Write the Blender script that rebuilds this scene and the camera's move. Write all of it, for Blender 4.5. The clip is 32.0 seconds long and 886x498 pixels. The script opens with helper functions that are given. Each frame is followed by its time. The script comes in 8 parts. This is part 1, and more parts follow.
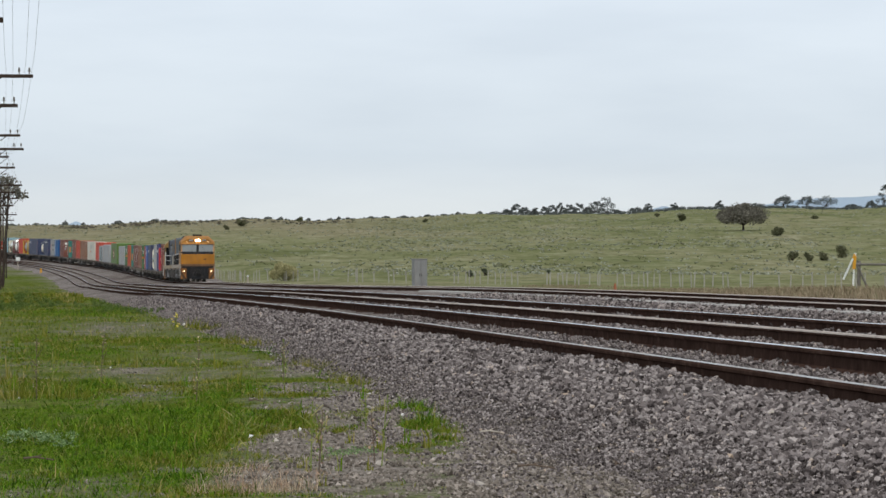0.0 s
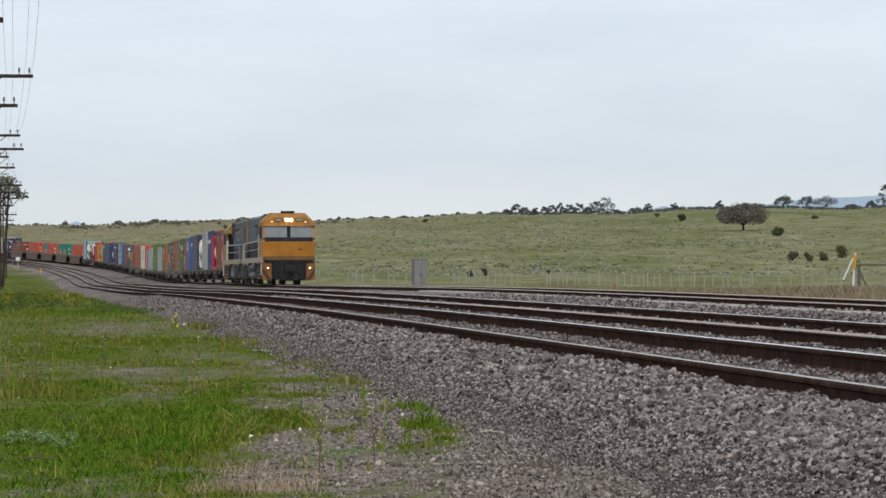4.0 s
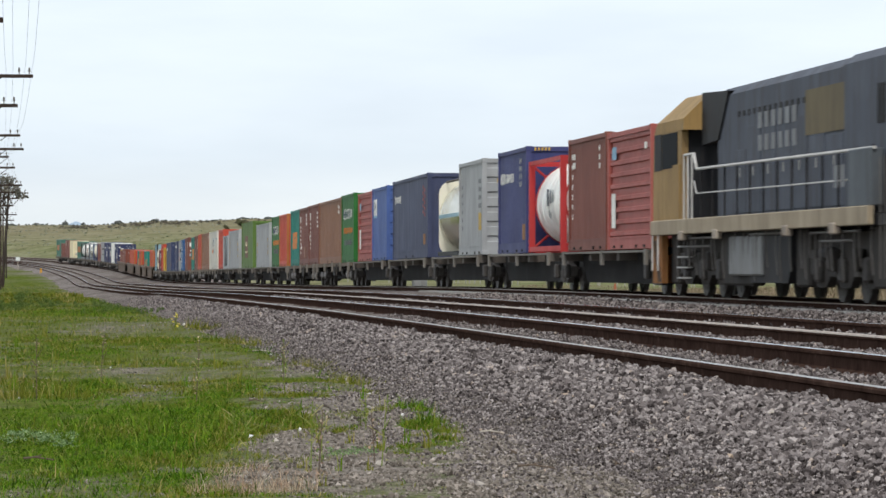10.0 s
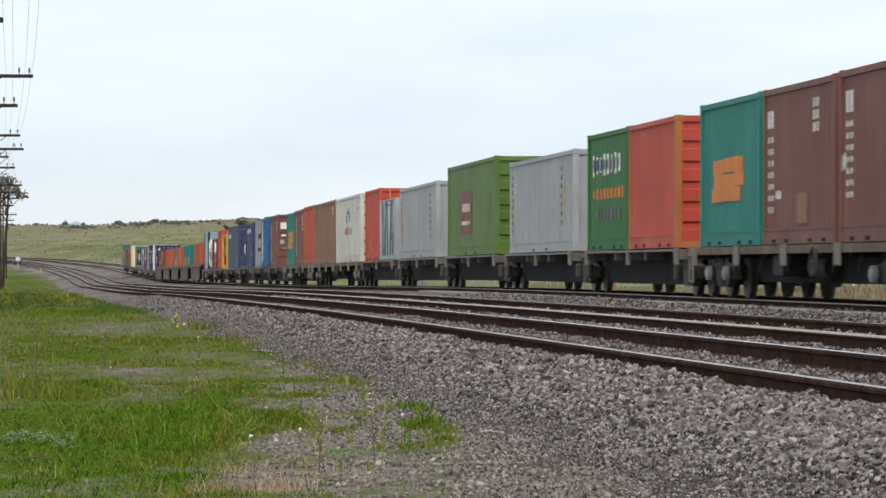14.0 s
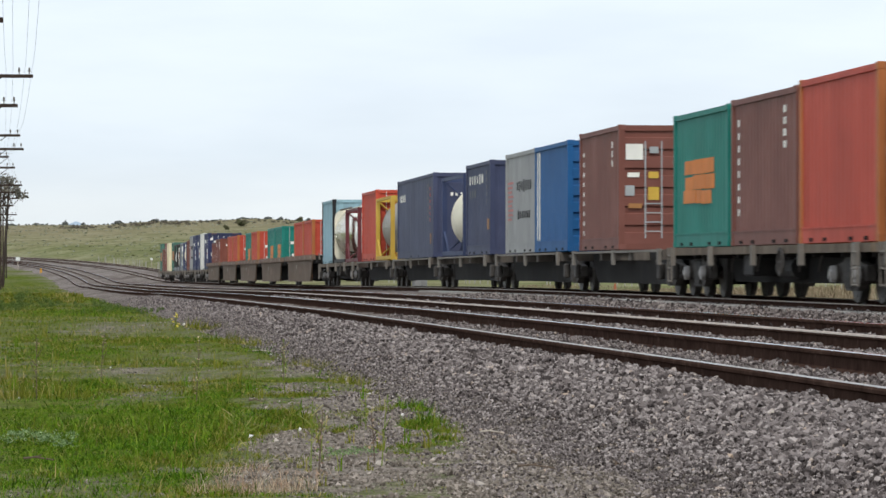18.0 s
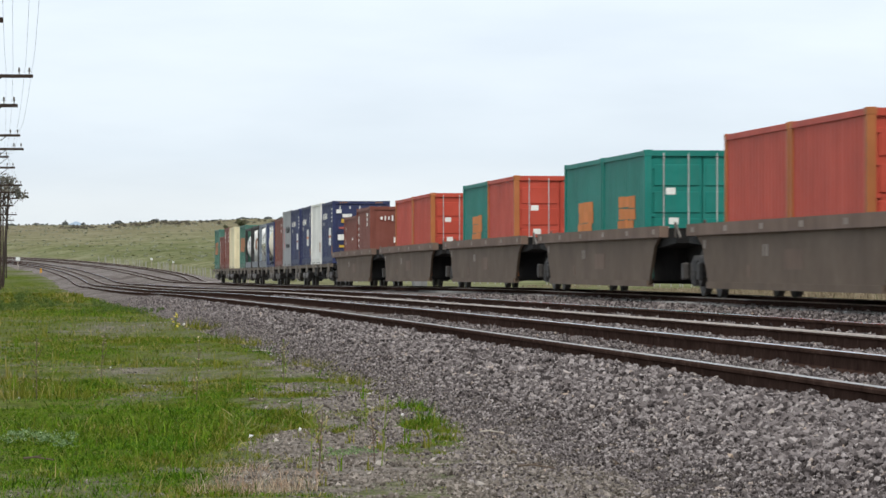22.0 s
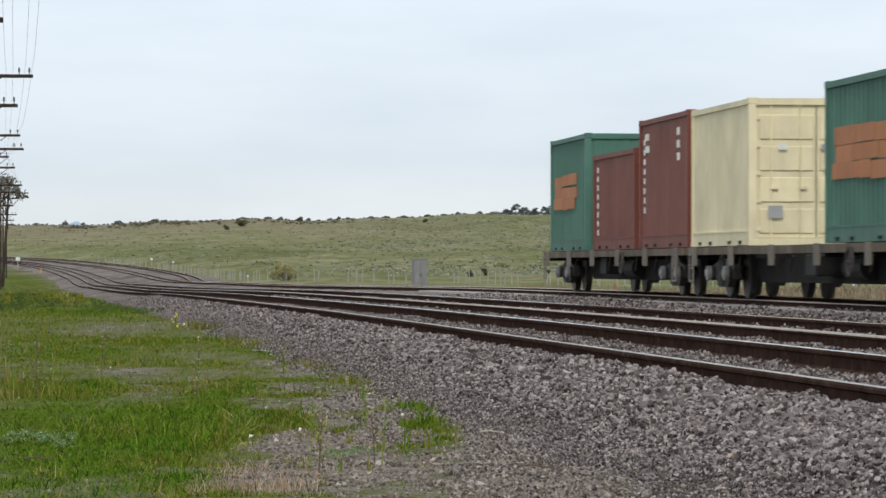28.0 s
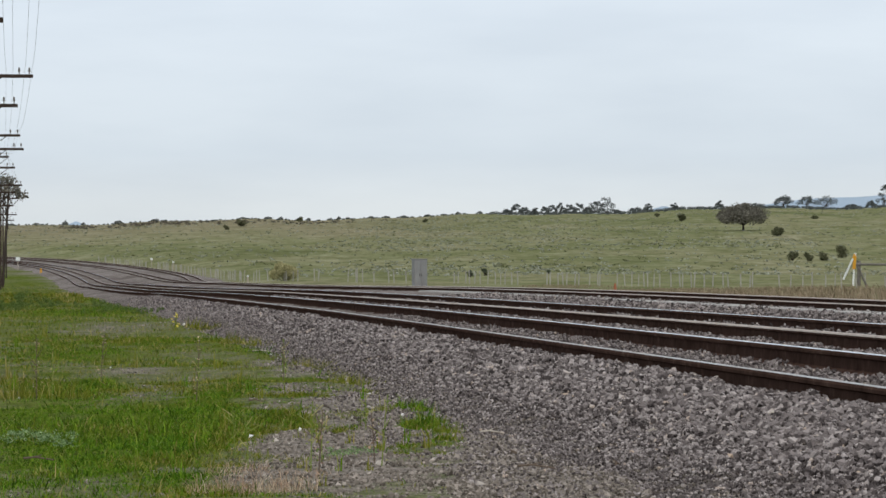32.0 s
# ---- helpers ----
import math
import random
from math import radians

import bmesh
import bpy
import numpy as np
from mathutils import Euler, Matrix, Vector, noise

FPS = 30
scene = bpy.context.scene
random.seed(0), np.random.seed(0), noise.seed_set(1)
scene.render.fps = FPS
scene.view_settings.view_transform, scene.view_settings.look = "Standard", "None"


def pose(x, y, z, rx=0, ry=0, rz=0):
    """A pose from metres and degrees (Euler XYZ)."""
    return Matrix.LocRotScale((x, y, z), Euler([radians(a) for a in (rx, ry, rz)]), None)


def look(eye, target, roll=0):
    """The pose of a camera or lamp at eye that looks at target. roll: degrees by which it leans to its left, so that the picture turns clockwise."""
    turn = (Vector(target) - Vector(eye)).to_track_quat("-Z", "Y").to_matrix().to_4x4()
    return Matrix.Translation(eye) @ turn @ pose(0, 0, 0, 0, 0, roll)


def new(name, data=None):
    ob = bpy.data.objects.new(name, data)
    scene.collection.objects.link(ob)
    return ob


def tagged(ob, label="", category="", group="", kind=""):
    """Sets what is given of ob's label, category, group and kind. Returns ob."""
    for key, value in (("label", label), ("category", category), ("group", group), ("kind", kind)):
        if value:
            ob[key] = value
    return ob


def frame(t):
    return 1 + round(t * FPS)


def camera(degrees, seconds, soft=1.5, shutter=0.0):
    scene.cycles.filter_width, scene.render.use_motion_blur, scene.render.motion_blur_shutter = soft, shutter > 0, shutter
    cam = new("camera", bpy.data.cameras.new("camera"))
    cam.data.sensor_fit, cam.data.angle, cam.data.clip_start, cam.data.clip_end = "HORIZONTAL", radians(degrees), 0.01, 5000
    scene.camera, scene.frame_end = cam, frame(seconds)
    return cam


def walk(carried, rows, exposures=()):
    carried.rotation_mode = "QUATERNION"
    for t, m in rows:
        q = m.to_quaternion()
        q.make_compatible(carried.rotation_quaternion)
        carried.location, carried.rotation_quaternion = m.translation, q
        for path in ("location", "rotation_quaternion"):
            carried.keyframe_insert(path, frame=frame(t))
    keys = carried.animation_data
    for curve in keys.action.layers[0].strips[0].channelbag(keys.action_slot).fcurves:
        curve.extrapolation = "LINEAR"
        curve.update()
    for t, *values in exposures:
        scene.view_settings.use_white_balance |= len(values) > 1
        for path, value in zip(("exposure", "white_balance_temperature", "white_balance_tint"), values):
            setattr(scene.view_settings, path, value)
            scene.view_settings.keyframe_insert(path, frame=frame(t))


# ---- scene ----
# The camera stands on a low tripod beside the line; the train's track recedes to the left of it.
cam = camera(13.0, 32.0, soft=1.55, shutter=0.25)
EYE = pose(0, 0, 0.57, 90.267, 0, 0)
EXPOSURES = [(0, 0.08), (6.0, 0.08), (7.5, 0.14), (9, 0.3), (13, 0.34), (20, 0.31), (25, 0.3), (28, 0.19), (29, 0.07), (30.2, 0.06), (32, 0.06)]
walk(cam, [(0, EYE), (32, EYE)], EXPOSURES)

# ---- light: an even overcast sky with a weak wide sun behind the camera ----
SUN_EL, SUN_AZ = radians(47), radians(186)
world = bpy.data.worlds.new("overcast_sky")
scene.world = world
world.use_nodes = True
wn, wl = world.node_tree.nodes, world.node_tree.links
wn.clear()
w_out = wn.new("ShaderNodeOutputWorld")
w_bg = wn.new("ShaderNodeBackground")
w_sky = wn.new("ShaderNodeTexSky")
w_sky.sky_type, w_sky.sun_disc = "NISHITA", False
w_sky.sun_elevation, w_sky.sun_rotation = SUN_EL, SUN_AZ
w_sky.dust_density = 3.0
w_scale = wn.new("ShaderNodeMixRGB")
w_scale.blend_type = "MULTIPLY"
w_scale.inputs[0].default_value = 1.0
w_scale.inputs[2].default_value = (0.1, 0.1, 0.1, 1)
wl.new(w_sky.outputs[0], w_scale.inputs[1])
w_tc = wn.new("ShaderNodeTexCoord")
w_map = wn.new("ShaderNodeMapping")
w_map.inputs["Scale"].default_value = (9, 9, 40)
w_noise = wn.new("ShaderNodeTexNoise")
w_noise.inputs["Scale"].default_value = 1.3
w_noise.inputs["Detail"].default_value = 5
w_noise.inputs["Roughness"].default_value = 0.5
w_sep = wn.new("ShaderNodeSeparateXYZ")
wl.new(w_tc.outputs["Generated"], w_sep.inputs[0])
w_high = wn.new("ShaderNodeMapRange")
w_high.inputs["From Min"].default_value, w_high.inputs["From Max"].default_value = 0.0, 0.12
wl.new(w_sep.outputs[2], w_high.inputs[0])
w_grad = wn.new("ShaderNodeValToRGB")
w_grad.color_ramp.elements.new(0.5)
for w_el, w_pos, w_col in zip(w_grad.color_ramp.elements, (0.13, 0.24, 0.6), ((0.725, 0.775, 0.8, 1), (0.68, 0.755, 0.82, 1), (0.75, 0.83, 0.915, 1))):
    w_el.position, w_el.color = w_pos, w_col
wl.new(w_high.outputs[0], w_grad.inputs[0])
w_soft = wn.new("ShaderNodeValToRGB")
w_soft.color_ramp.elements[0].position, w_soft.color_ramp.elements[1].position = 0.32, 0.64
w_soft.color_ramp.elements[0].color = (0.93, 0.94, 0.955, 1)
w_soft.color_ramp.elements[1].color = (1.03, 1.03, 1.03, 1)
w_ramp = wn.new("ShaderNodeMixRGB")
w_ramp.blend_type = "MULTIPLY"
w_ramp.inputs[0].default_value = 1.0
wl.new(w_grad.outputs[0], w_ramp.inputs[1])
wl.new(w_soft.outputs[0], w_ramp.inputs[2])
wl.new(w_tc.outputs["Generated"], w_map.inputs[0])
wl.new(w_map.outputs[0], w_noise.inputs["Vector"])
wl.new(w_noise.outputs["Fac"], w_soft.inputs[0])
w_mix = wn.new("ShaderNodeMixRGB")
w_mix.inputs[0].default_value = 0.93
wl.new(w_scale.outputs[0], w_mix.inputs[1])
wl.new(w_ramp.outputs[0], w_mix.inputs[2])
wl.new(w_mix.outputs[0], w_bg.inputs[0])
w_bg.inputs[1].default_value = 1.0
wl.new(w_bg.outputs[0], w_out.inputs[0])
sun = new("sun", bpy.data.lights.new("sun", "SUN"))
sun.data.energy, sun.data.angle, sun.data.color = 1.45, radians(14), (1, 0.97, 0.92)
sun.matrix_world = look((math.sin(SUN_AZ) * math.cos(SUN_EL) * 100, math.cos(SUN_AZ) * math.cos(SUN_EL) * 100, math.sin(SUN_EL) * 100), (0, 0, 0))


# ---- materials ----
def nodes_of(name):
    m = bpy.data.materials.new(name)
    m.use_nodes = True
    nt = m.node_tree
    return m, nt, nt.nodes["Principled BSDF"]


def noise_node(nt, scale, detail=4.0, rough=0.6, coord="Object", stretch=(1, 1, 1), own=0.0):
    tc, mp, nz = nt.nodes.new("ShaderNodeTexCoord"), nt.nodes.new("ShaderNodeMapping"), nt.nodes.new("ShaderNodeTexNoise")
    mp.inputs["Scale"].default_value = stretch
    nz.inputs["Scale"].default_value, nz.inputs["Detail"].default_value, nz.inputs["Roughness"].default_value = scale, detail, rough
    nt.links.new(tc.outputs[coord], mp.inputs[0])
    nt.links.new(mp.outputs[0], nz.inputs["Vector"])
    if own:
        nz.noise_dimensions = "4D"
        info, mul = nt.nodes.new("ShaderNodeObjectInfo"), nt.nodes.new("ShaderNodeMath")
        mul.operation = "MULTIPLY"
        mul.inputs[1].default_value = own
        nt.links.new(info.outputs["Random"], mul.inputs[0])
        nt.links.new(mul.outputs[0], nz.inputs["W"])
    return nz


def ramp_node(nt, src, stops):
    r = nt.nodes.new("ShaderNodeValToRGB")
    cr = r.color_ramp
    while len(cr.elements) < len(stops):
        cr.elements.new(0.5)
    for e, (p, c) in zip(cr.elements, stops):
        e.position, e.color = p, (*c, 1) if len(c) == 3 else c
    nt.links.new(src, r.inputs[0])
    return r


def mix_node(nt, fac, a, b, mode="MIX"):
    m = nt.nodes.new("ShaderNodeMixRGB")
    m.blend_type = mode
    for i, s in enumerate((fac, a, b)):
        if isinstance(s, (int, float)):
            m.inputs[i].default_value = s
        elif isinstance(s, tuple):
            m.inputs[i].default_value = (*s, 1)
        else:
            nt.links.new(s, m.inputs[i])
    return m


def bump(nt, bsdf, src, strength=0.3, dist=0.02):
    b = nt.nodes.new("ShaderNodeBump")
    b.inputs["Strength"].default_value, b.inputs["Distance"].default_value = strength, dist
    nt.links.new(src, b.inputs["Height"])
    nt.links.new(b.outputs[0], bsdf.inputs["Normal"])


def paint(name, col, rough=0.5, dirt=0.35, dirt_col=(0.10, 0.075, 0.055), metal=0.0, streak=True):
    """Weathered paint: fading in broad patches, rain streaks and grime, small rust specks."""
    m, nt, b = nodes_of(name)
    fade = noise_node(nt, 0.7, 5, 0.6, own=40)
    light = tuple(min(1, c * 1.16 + 0.012) for c in col)
    dark = tuple(c * 0.82 for c in col)
    base = ramp_node(nt, fade.outputs["Fac"], [(0.3, dark), (0.5, col), (0.72, light)])
    grime = noise_node(nt, 2.2, 6, 0.7, stretch=(1.3, 1.3, 0.2) if streak else (1, 1, 1), own=60)
    gr = ramp_node(nt, grime.outputs["Fac"], [(0.46, (0, 0, 0)), (0.75, (dirt,) * 3)])
    mx = mix_node(nt, gr.outputs[0], base.outputs[0], dirt_col)
    speck = noise_node(nt, 14, 3, 0.6)
    sp = ramp_node(nt, speck.outputs["Fac"], [(0.66, (0, 0, 0)), (0.74, (0.5 * dirt + 0.05,) * 3)])
    mx2 = mix_node(nt, sp.outputs[0], mx.outputs[0], (0.13, 0.06, 0.03))
    nt.links.new(mx2.outputs[0], b.inputs["Base Color"])
    rr = nt.nodes.new("ShaderNodeMapRange")
    rr.inputs["To Min"].default_value, rr.inputs["To Max"].default_value = rough - 0.1, min(1, rough + 0.2)
    nt.links.new(grime.outputs["Fac"], rr.inputs[0])
    nt.links.new(rr.outputs[0], b.inputs["Roughness"])
    b.inputs["Metallic"].default_value = metal
    b.inputs["Specular IOR Level"].default_value = 0.16
    bump(nt, b, fade.outputs["Fac"], 0.15, 0.02)
    return m


MATS = {}


def M(key, *args, **kw):
    if key not in MATS:
        MATS[key] = paint(key, *args, **kw)
    return MATS[key]


def glow(name, col, strength):
    m, nt, b = nodes_of(name)
    b.inputs["Base Color"].default_value = (*col, 1)
    b.inputs["Emission Color"].default_value = (*col, 1)
    b.inputs["Emission Strength"].default_value = strength
    return m


def varied(name, stops, scale=6.0, rough=0.9, bump_s=0.4, bump_d=0.02, island=False, coord="Object"):
    m, nt, b = nodes_of(name)
    nz = noise_node(nt, scale, 6, 0.65, coord)
    src = nz.outputs["Fac"]
    if island:
        geo = nt.nodes.new("ShaderNodeNewGeometry")
        add = nt.nodes.new("ShaderNodeMath")
        add.operation = "MULTIPLY_ADD"
        nt.links.new(geo.outputs["Random Per Island"], add.inputs[0])
        add.inputs[1].default_value = 0.8
        mul = nt.nodes.new("ShaderNodeMath")
        mul.operation = "MULTIPLY"
        mul.inputs[1].default_value = 0.25
        nt.links.new(src, mul.inputs[0])
        nt.links.new(mul.outputs[0], add.inputs[2])
        src = add.outputs[0]
    r = ramp_node(nt, src, stops)
    nt.links.new(r.outputs[0], b.inputs["Base Color"])
    b.inputs["Roughness"].default_value = rough
    b.inputs["Specular IOR Level"].default_value = 0.0 if rough > 0.75 else 0.25
    if bump_s:
        bump(nt, b, nz.outputs["Fac"], bump_s, bump_d)
    return m


STONE = varied("ballast_stone", [(0.0, (0.022, 0.018, 0.017)), (0.24, (0.065, 0.054, 0.051)), (0.5, (0.148, 0.125, 0.118)), (0.74, (0.25, 0.216, 0.203)), (0.9, (0.38, 0.335, 0.312)), (0.955, (0.44, 0.33, 0.24)), (1.0, (0.95, 0.9, 0.84))], 9, 0.9, 0.5, 0.01, island=True)
PEBBLE = varied("verge_gravel", [(0.0, (0.04, 0.033, 0.026)), (0.3, (0.115, 0.096, 0.078)), (0.65, (0.215, 0.182, 0.152)), (0.9, (0.35, 0.3, 0.255)), (1.0, (0.65, 0.6, 0.53))], 9, 0.9, 0.4, 0.01, island=True)
WHITE_STONE = varied("white_stone", [(0.3, (0.55, 0.53, 0.5)), (0.7, (0.8, 0.78, 0.74))], 30, 0.8, 0.2, 0.003)
BALLAST = varied("ballast_bed", [(0.28, (0.0527, 0.0468, 0.0432)), (0.44, (0.157, 0.138, 0.129)), (0.58, (0.263, 0.235, 0.221)), (0.75, (0.422, 0.383, 0.355))], 14, 0.95, 0.9, 0.06)
nt = BALLAST.node_tree
stain = noise_node(nt, 0.22, 6, 0.7, stretch=(1, 0.12, 1))
sr = ramp_node(nt, stain.outputs["Fac"], [(0.36, (0.62, 0.57, 0.53)), (0.5, (0.9, 0.87, 0.84)), (0.66, (1.1, 1.08, 1.06))])
b = nt.nodes["Principled BSDF"]
mx = mix_node(nt, 1.0, b.inputs["Base Color"].links[0].from_socket, sr.outputs[0], "MULTIPLY")
nt.links.new(mx.outputs[0], b.inputs["Base Color"])
RAIL_RUST = varied("rail_rust", [(0.3, (0.032, 0.019, 0.015)), (0.6, (0.064, 0.038, 0.029)), (0.8, (0.115, 0.077, 0.06))], 5, 0.95, 0.3, 0.005)
RAIL_TAN = varied("rail_tan_head", [(0.3, (0.26, 0.2, 0.155)), (0.7, (0.44, 0.36, 0.3))], 5, 0.5, 0.1, 0.002)
RAIL_DIRTY = varied("rail_worn_head", [(0.3, (0.075, 0.05, 0.04)), (0.7, (0.15, 0.11, 0.09))], 5, 0.45, 0.1, 0.002)
m, nt, b = nodes_of("rail_polished")
b.inputs["Base Color"].default_value, b.inputs["Metallic"].default_value, b.inputs["Roughness"].default_value = (0.78, 0.77, 0.76, 1), 1.0, 0.13
RAIL_TOP = m
m, nt, b = nodes_of("rail_half_polished")
b.inputs["Base Color"].default_value, b.inputs["Metallic"].default_value = (0.36, 0.31, 0.265, 1), 1.0
nz = noise_node(nt, 0.5, 4, 0.6)
rr = ramp_node(nt, nz.outputs["Fac"], [(0.35, (0.22, 0.22, 0.22)), (0.65, (0.42, 0.42, 0.42))])
nt.links.new(rr.outputs[0], b.inputs["Roughness"])
RAIL_SCUFFED = m
TIMBER = varied("weathered_timber", [(0.3, (0.09, 0.065, 0.048)), (0.6, (0.16, 0.12, 0.09)), (0.8, (0.22, 0.18, 0.14))], 3, 0.9, 0.5, 0.01)
GREYWOOD = varied("grey_timber", [(0.3, (0.10, 0.09, 0.08)), (0.7, (0.2, 0.18, 0.16))], 4, 0.9, 0.4, 0.01)
CONCRETE = varied("sleeper_concrete", [(0.3, (0.3, 0.285, 0.265)), (0.7, (0.46, 0.44, 0.41))], 6, 0.9, 0.3, 0.005)
POLEWOOD = varied("pole_wood", [(0.3, (0.03, 0.022, 0.018)), (0.7, (0.075, 0.055, 0.045))], 2, 0.9, 0.4, 0.01)
BLACKISH = varied("grimy_black_steel", [(0.3, (0.012, 0.011, 0.011)), (0.6, (0.03, 0.027, 0.025)), (0.8, (0.06, 0.05, 0.042))], 2.5, 0.7, 0.3, 0.02)
STEEL = varied("wheel_steel", [(0.3, (0.03, 0.027, 0.025)), (0.62, (0.07, 0.063, 0.056)), (0.8, (0.16, 0.145, 0.13))], 4, 0.5, 0.1, 0.004)
m, nt, b = nodes_of("dark_glass")
b.inputs["Base Color"].default_value, b.inputs["Roughness"].default_value = (0.012, 0.013, 0.015, 1), 0.6
b.inputs["Specular IOR Level"].default_value = 0.03
GLASS = m
LIGHT = glow("headlight_glow", (1.0, 0.93, 0.82), 22)
DITCH = glow("ditch_light_glow", (1.0, 0.72, 0.4), 4)
MARKER = glow("marker_light_glow", (1.0, 0.75, 0.4), 2.5)


# ---- mesh helpers ----
def part(name, bm, material, parent=None, label="", smooth=False):
    me = bpy.data.meshes.new(name)
    bmesh.ops.recalc_face_normals(bm, faces=bm.faces)
    bm.to_mesh(me)
    bm.free()
    me.materials.append(material)
    if smooth:
        me.polygons.foreach_set("use_smooth", [True] * len(me.polygons))
    ob = new(name, me)
    ob.parent = parent
    if label:
        tagged(ob, label)
    return ob


def box(bm, x0, x1, y0, y1, z0, z1, bev=0.0):
    vs = [bm.verts.new((x, y, z)) for x in (x0, x1) for y in (y0, y1) for z in (z0, z1)]
    fs = [bm.faces.new([vs[i] for i in f]) for f in ((0, 1, 3, 2), (4, 6, 7, 5), (0, 4, 5, 1), (2, 3, 7, 6), (0, 2, 6, 4), (1, 5, 7, 3))]
    if bev:
        es = {e for f in fs for e in f.edges}
        bmesh.ops.bevel(bm, geom=list(es), offset=bev, segments=1, affect="EDGES")
    return bm


def B():
    return bmesh.new()


def cyl(bm, p0, p1, r, n=12, r1=None):
    p0, p1 = Vector(p0), Vector(p1)
    d = (p1 - p0).normalized()
    a = d.orthogonal().normalized()
    c = d.cross(a)
    r1 = r if r1 is None else r1
    rings = []
    for p, q in ((p0, r), (p1, r1)):
        rings.append([bm.verts.new(p + (a * math.cos(2 * math.pi * i / n) + c * math.sin(2 * math.pi * i / n)) * q) for i in range(n)])
    for i in range(n):
        j = (i + 1) % n
        bm.faces.new((rings[0][i], rings[0][j], rings[1][j], rings[1][i]))
    bm.faces.new(rings[0][::-1])
    bm.faces.new(rings[1])
    return bm


def tube(bm, pts, r, n=6):
    for a, b2 in zip(pts, pts[1:]):
        cyl(bm, a, b2, r, n)
    return bm


def prism(bm, poly, y0, y1):
    """A polygon in x and z drawn out from y0 to y1."""
    a = [bm.verts.new((x, y0, z)) for x, z in poly]
    c = [bm.verts.new((x, y1, z)) for x, z in poly]
    n = len(poly)
    for i in range(n):
        j = (i + 1) % n
        bm.faces.new((a[i], a[j], c[j], c[i]))
    bm.faces.new(a)
    bm.faces.new(c[::-1])
    return bm


def lathe(bm, prof, n=24, y=0.0, z=0.0):
    """A body of revolution round the x axis through (y, z): prof holds (x, radius)."""
    rings = [[bm.verts.new((x, y + r * math.cos(2 * math.pi * i / n), z + r * math.sin(2 * math.pi * i / n))) for i in range(n)] for x, r in prof]
    for p, q in zip(rings, rings[1:]):
        for i in range(n):
            j = (i + 1) % n
            bm.faces.new((p[i], p[j], q[j], q[i]))
    bm.faces.new(rings[0][::-1])
    bm.faces.new(rings[-1])
    return bm


def quads(name, verts, faces, material, parent=None, smooth=False):
    me = bpy.data.meshes.new(name)
    me.from_pydata(verts, [], faces)
    me.materials.append(material)
    if smooth:
        me.polygons.foreach_set("use_smooth", [True] * len(me.polygons))
    ob = new(name, me)
    ob.parent = parent
    return ob


# ---- the plan: s runs along the line away from the foot of the camera, d across it to the right ----
PHI = math.atan(724 / 6880)
SIN, COS = math.sin(PHI), math.cos(PHI)
Z_KEYS = ((-900, 0.0), (58, 0.0), (110, 0.0), (200, -0.36), (300, -0.58), (365, -0.8), (430, -0.72), (480, -0.42), (515, -0.03), (580, 0.77), (640, 1.5), (690, 2.1), (800, 3.0), (1000, 4.0), (1300, 5.0))
S_TAB = np.linspace(-900, 1300, 1101)
Z_TAB = np.interp(S_TAB, [k[0] for k in Z_KEYS], [k[1] for k in Z_KEYS])
for _ in range(6):
    Z_TAB = np.convolve(np.pad(Z_TAB, 6, mode="edge"), np.ones(13) / 13, mode="valid")


def rail_z(s):
    return np.interp(s, S_TAB, Z_TAB)


def bend(s):
    """How far the line has curved away to the left at s."""
    e = np.maximum(np.asarray(s, float) - 445, 0)
    return 0.00027 * e * e


FALL_S = (-100, 20, 42, 56, 75, 100, 150, 200, 260, 320, 380, 440, 500, 540, 620)
FALL_Z = (0, 0.0, -0.008, -0.026, -0.075, -0.14, -0.22, -0.26, -0.31, -0.34, -0.37, -0.37, -0.27, -0.1, 0)


def level(s, d):
    """The rail heads' level at s, d: the nearer tracks dip below the main line."""
    return rail_z(s) + np.interp(s, FALL_S, FALL_Z) * np.clip((12.5 - d) / 8.2, 0, 1)


def place(s, d, z=0.0):
    """World point at s, d, and z above the rail heads' level there."""
    dd = d - bend(s)
    return (-s * SIN + dd * COS, s * COS + dd * SIN, level(s, d) + z)


def sd(x, y):
    """s and d of a point of the ground."""
    s = -x * SIN + y * COS
    return s, x * COS + y * SIN + bend(s)


def vnoise(x, y, seed=0):
    """Smooth value noise on arrays, 0 to 1."""
    xi, yi = np.floor(x).astype(np.int64), np.floor(y).astype(np.int64)
    fx, fy = x - xi, y - yi
    fx, fy = fx * fx * (3 - 2 * fx), fy * fy * (3 - 2 * fy)

    def h(a, c):
        n = (a * 374761393 + c * 668265263 + seed * 1442695041) & 0x7FFFFFFF
        n = ((n ^ (n >> 13)) * 1274126177) & 0x7FFFFFFF
        return ((n ^ (n >> 16)) & 0xFFFF) / 65535.0
    return (h(xi, yi) * (1 - fx) + h(xi + 1, yi) * fx) * (1 - fy) + (h(xi, yi + 1) * (1 - fx) + h(xi + 1, yi + 1) * fx) * fy


def smooth(a, b2, x):
    t = np.clip((x - a) / (b2 - a), 0, 1)
    return t * t * (3 - 2 * t)


H_Y = (0, 250, 330, 400, 500, 640, 780, 920, 1200, 1600, 2200, 4900)
H_Z = (-1.0, -1.1, -1.0, -0.7, 0.2, 2.8, 5.6, 8.7, 15.4, 23.6, 20.0, -20.0)


